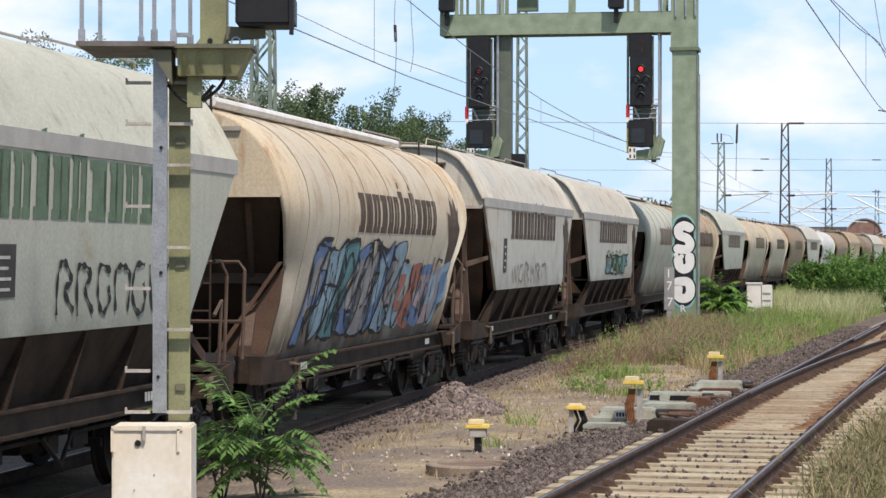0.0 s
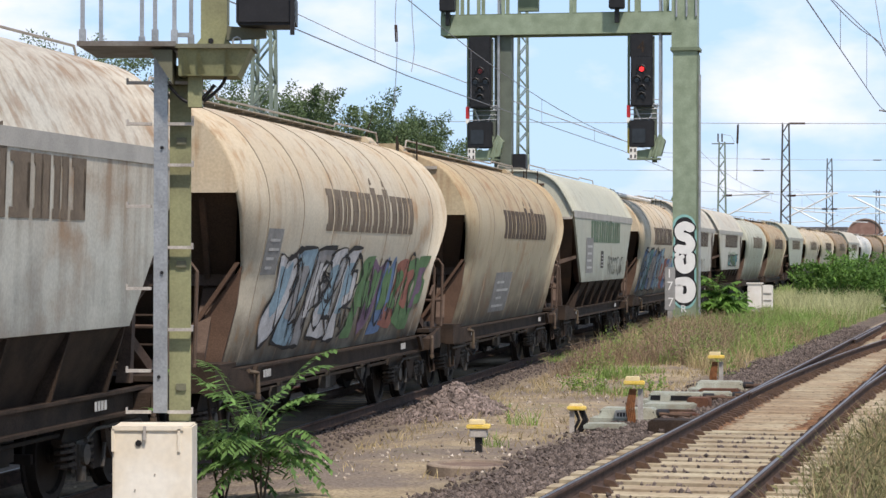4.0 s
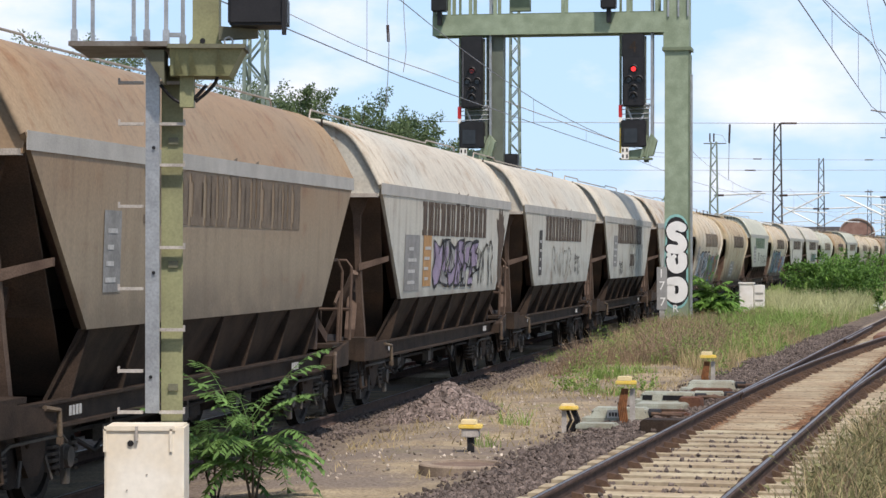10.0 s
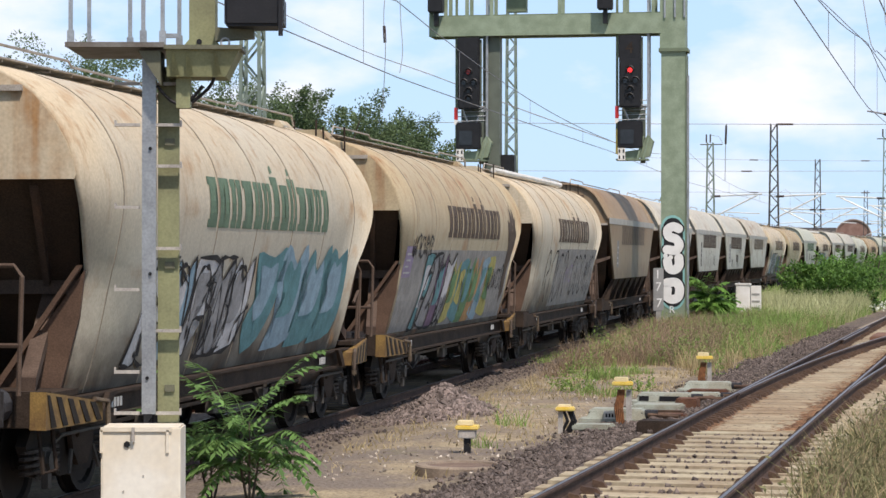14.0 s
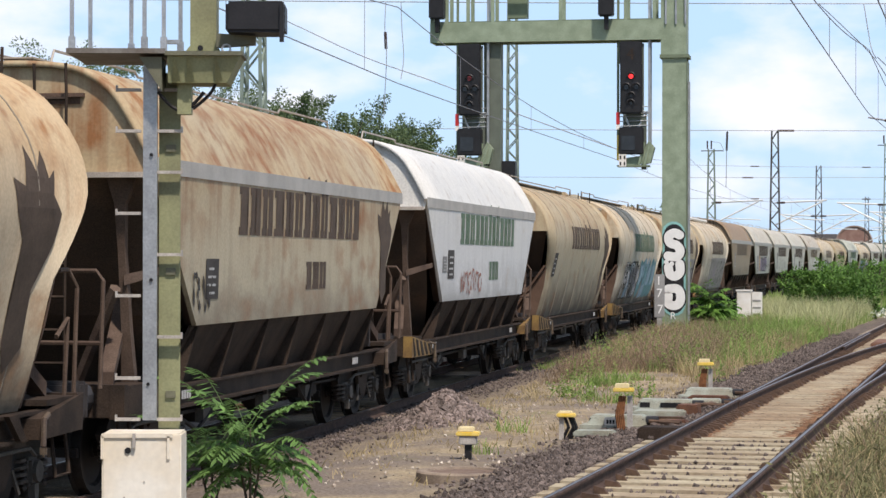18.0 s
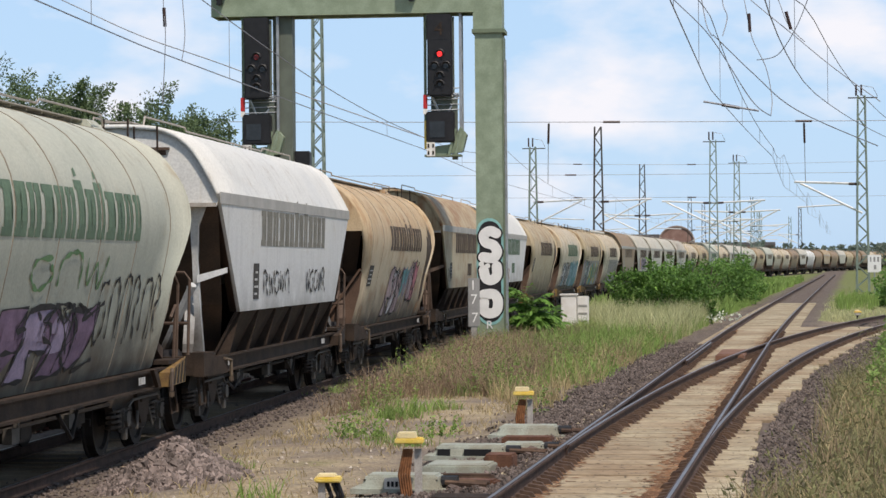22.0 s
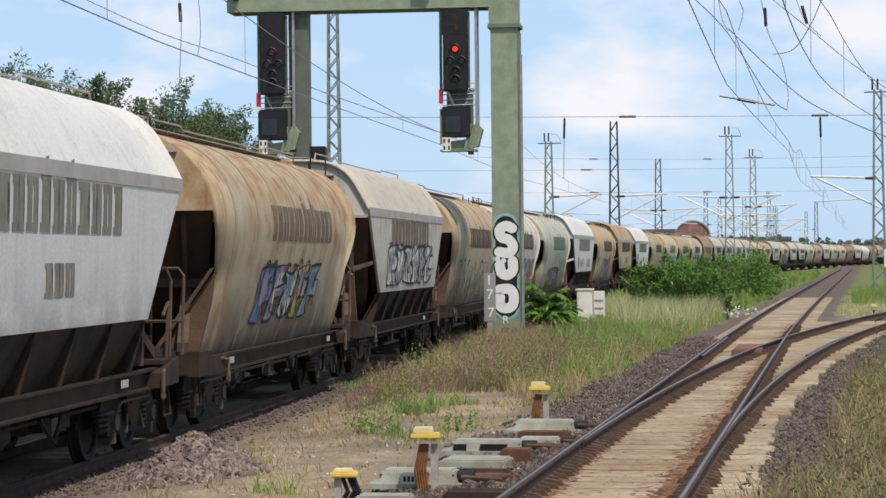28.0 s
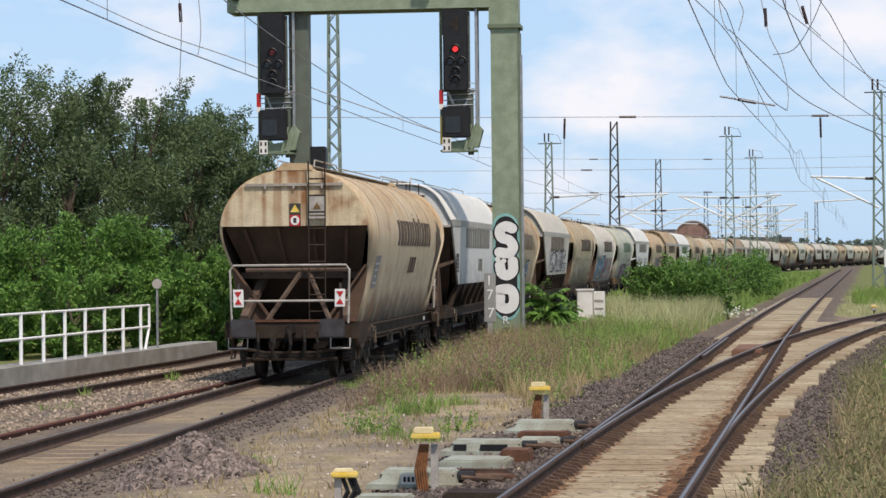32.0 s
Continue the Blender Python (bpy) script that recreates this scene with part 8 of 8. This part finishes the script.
def stones(name, spots, material, label, size):
    """Loose stones, each a bent octahedron."""
    q = random.Random(11)
    vs, fs = [], []
    for x, y, z in spots:
        s = size[0] + (size[1] - size[0]) * q.random() ** 1.7
        turn = Euler((q.uniform(0, 6.28), q.uniform(0, 6.28), q.uniform(0, 6.28))).to_matrix()
        i = len(vs)
        for px, py, pz in ((1, 0, 0), (0, 1, 0), (-1, 0, 0.1), (0, -1, 0), (0.2, 0.1, 0.85), (0, 0, -0.75)):
            vs.append(turn @ Vector((px * s * q.uniform(0.7, 1.2), py * s * q.uniform(0.6, 1.1), pz * s * q.uniform(0.7, 1.2))) + Vector((x, y, z)))
        fs += [(i + a, i + (a + 1) % 4, i + 4) for a in range(4)] + [(i + (a + 1) % 4, i + a, i + 5) for a in range(4)]
    tagged(leaves_mesh(name, vs, fs, material), label, "stones", kind="stuff")


def leaf_stone(name, a, b):
    m = mat(name, a, 0.9, 0, 0.2, 3, 0, b, 30)
    nt = m.node_tree
    bs = nt.nodes["Principled BSDF"]
    N, Lk = nt.nodes.new, nt.links.new
    src = bs.inputs["Base Color"].links[0].from_socket
    geo, h, r = N("ShaderNodeNewGeometry"), N("ShaderNodeHueSaturation"), N("ShaderNodeMapRange")
    r.inputs[3].default_value, r.inputs[4].default_value = 0.5, 1.6
    Lk(geo.outputs["Random Per Island"], r.inputs[0])
    Lk(r.outputs[0], h.inputs["Value"])
    Lk(src, h.inputs["Color"])
    Lk(h.outputs[0], bs.inputs["Base Color"])
    return m


def loose_stone():
    q = random.Random(21)
    sp = []
    for _ in range(17000):
        y = 15 + 50 * q.random() ** 1.6
        d = q.choice((-1, -1, 1)) * (1.3 + abs(q.gauss(0, 0.5)))
        x = main_x(y) + d + max(div_x(y) - main_x(y), 0) * (d > 0)
        sp.append((x, y, ground_z(x, y) + 0.012))
    for _ in range(620):
        k = q.randrange(21)
        y, d = 12.295 + 0.59 * k + q.gauss(0, 0.07), q.gauss(0, 0.5)
        if abs(d) < 1.2:
            sp.append((main_x(y) + d, y - 0.2655 * d, -0.172 + q.uniform(-0.02, 0.015)))
    for _ in range(4200):
        y = 24.5 + 38 * q.random() ** 1.5
        x = main_x(y) - 0.9 - abs(q.gauss(0, 0.22))
        sp.append((x, y, -0.15 + q.uniform(-0.012, 0.012)))
    for _ in range(3500):
        y = 22 + 45 * q.random()
        x = train_x(y) + q.gauss(1.15, 0.35)
        sp.append((x, y, ground_z(x, y) + 0.012))
    stones("ballast", sp, leaf_stone("ballast_stone", (0.14, 0.112, 0.098), (0.1, 0.08, 0.07)), "brown-grey ballast stones along the tracks", (0.016, 0.046))
    sp = []
    for _ in range(6000):
        y = 36 + 22 * q.random()
        x = second_x(y) + q.uniform(-2.0, 3.4)
        sp.append((x, y, ground_z(x, y) + 0.01))
    stones("ballast", sp, leaf_stone("ballast_sandy", (0.34, 0.27, 0.2), (0.24, 0.19, 0.15)), "sandy brown ballast between the two tracks", (0.025, 0.05))
    sp = []
    for _ in range(8500):
        a, rr = q.uniform(0, 6.28), q.random() ** 0.6
        x, y = 0.15 + 0.85 * rr * math.cos(a), 29.9 + 0.8 * rr * math.sin(a)
        hgt = 0.5 * max(0, 1 - rr) * (1 + 0.25 * noise.noise((x * 3, y * 3, 1)))
        sp.append((x, y, ground_z(x, y) + hgt * q.uniform(0.75, 1.0)))
    stones("gravel_heap", sp, leaf_stone("heap_stone", (0.22, 0.175, 0.155), (0.15, 0.12, 0.105)), "heap of grey-brown gravel beside the track", (0.014, 0.08))
    sp = []
    for _ in range(700):
        y = 20 + 22 * q.random()
        x = train_x(y) + 2.4 + (main_x(y) - train_x(y) - 4.6) * q.random()
        sp.append((x, y, ground_z(x, y) + 0.008))
    stones("pebbles", sp, leaf_stone("pale_pebble", (0.45, 0.4, 0.34), (0.3, 0.25, 0.2)), "pale pebbles scattered on sandy ground", (0.012, 0.035))


def track_dirt():
    """Rust flakes beside the rail foot, sand and dark crumbs on the sleepers."""
    q = random.Random(33)
    vs, fs = [], []

    def flake(x, y, z, a, b, turn):
        i = len(vs)
        c, s = math.cos(turn), math.sin(turn)
        for k in range(6):
            r = q.uniform(0.65, 1.15)
            u, v = a * r * math.cos(k * 1.047), b * r * math.sin(k * 1.047)
            vs.append((x + u * c - v * s, y + u * s + v * c, z))
        vs.append((x, y, z + 0.004))
        fs.extend((i + k, i + (k + 1) % 6, i + 6) for k in range(6))
    for _ in range(9500):
        y = 24.8 + 50 * q.random() ** 1.5
        fx = div_x if q.random() < 0.3 and y > 33 else main_x
        d = 0.72 - abs(q.gauss(0, 0.17)) if q.random() < 0.7 else -0.72 + abs(q.gauss(0, 0.1))
        flake(fx(y) + d, y, -0.1635 + q.uniform(0, 0.004), q.uniform(0.02, 0.08), q.uniform(0.012, 0.04), q.uniform(0, 3))
    tagged(leaves_mesh("rust_flakes", vs, fs, leaf_stone("rust_dust", (0.15, 0.075, 0.038), (0.24, 0.13, 0.066))), "rusty brown dust and flakes beside the rails", "rust", kind="stuff")
    vs.clear()
    fs.clear()
    for _ in range(1500):
        y = 24.8 + 45 * q.random() ** 1.4
        flake(main_x(y) + q.uniform(-1.2, 1.3) + max(div_x(y) - main_x(y), 0) * q.random(), y, -0.163, q.uniform(0.01, 0.045), q.uniform(0.006, 0.02), q.uniform(0, 3))
    tagged(leaves_mesh("dark_crumbs", vs, fs, leaf_stone("dark_crumb", (0.09, 0.07, 0.055), (0.15, 0.115, 0.085))), "dark crumbs of ballast lying on the sleepers", "stones", kind="stuff")


sleepers()
track_dirt()
loose_stone()


def motions():
    # wheelsets turn as they roll; all of them turn alike
    rolls = {}
    for i, w in enumerate(WAGONS):
        for ax in (o for o in w.children_recursive if o.name.split(".")[0] == "axle"):
            side = 1 if ax.location.y > 0 else -1
            if side not in rolls:
                y, n = ax.location.y, 700
                walk(ax, [(32 * k / n, pose(0, y, 0.46, -math.degrees((tail_at(32 * k / n) - tail_at(0)) * PITCH / 0.46))) for k in range(n + 1)])
                rolls[side] = ax.animation_data
            else:
                ax.rotation_mode = "QUATERNION"
                keys = ax.animation_data_create()
                keys.action = rolls[side].action
                keys.action_slot = rolls[side].action_slot
    for i, w in enumerate(WAGONS):
        walk(w, [(t, wagon_pose((tail_at(t) + i + 0.5) * PITCH + SLACK.get(i, 0.0))) for t in range(0, 33)])


motions()
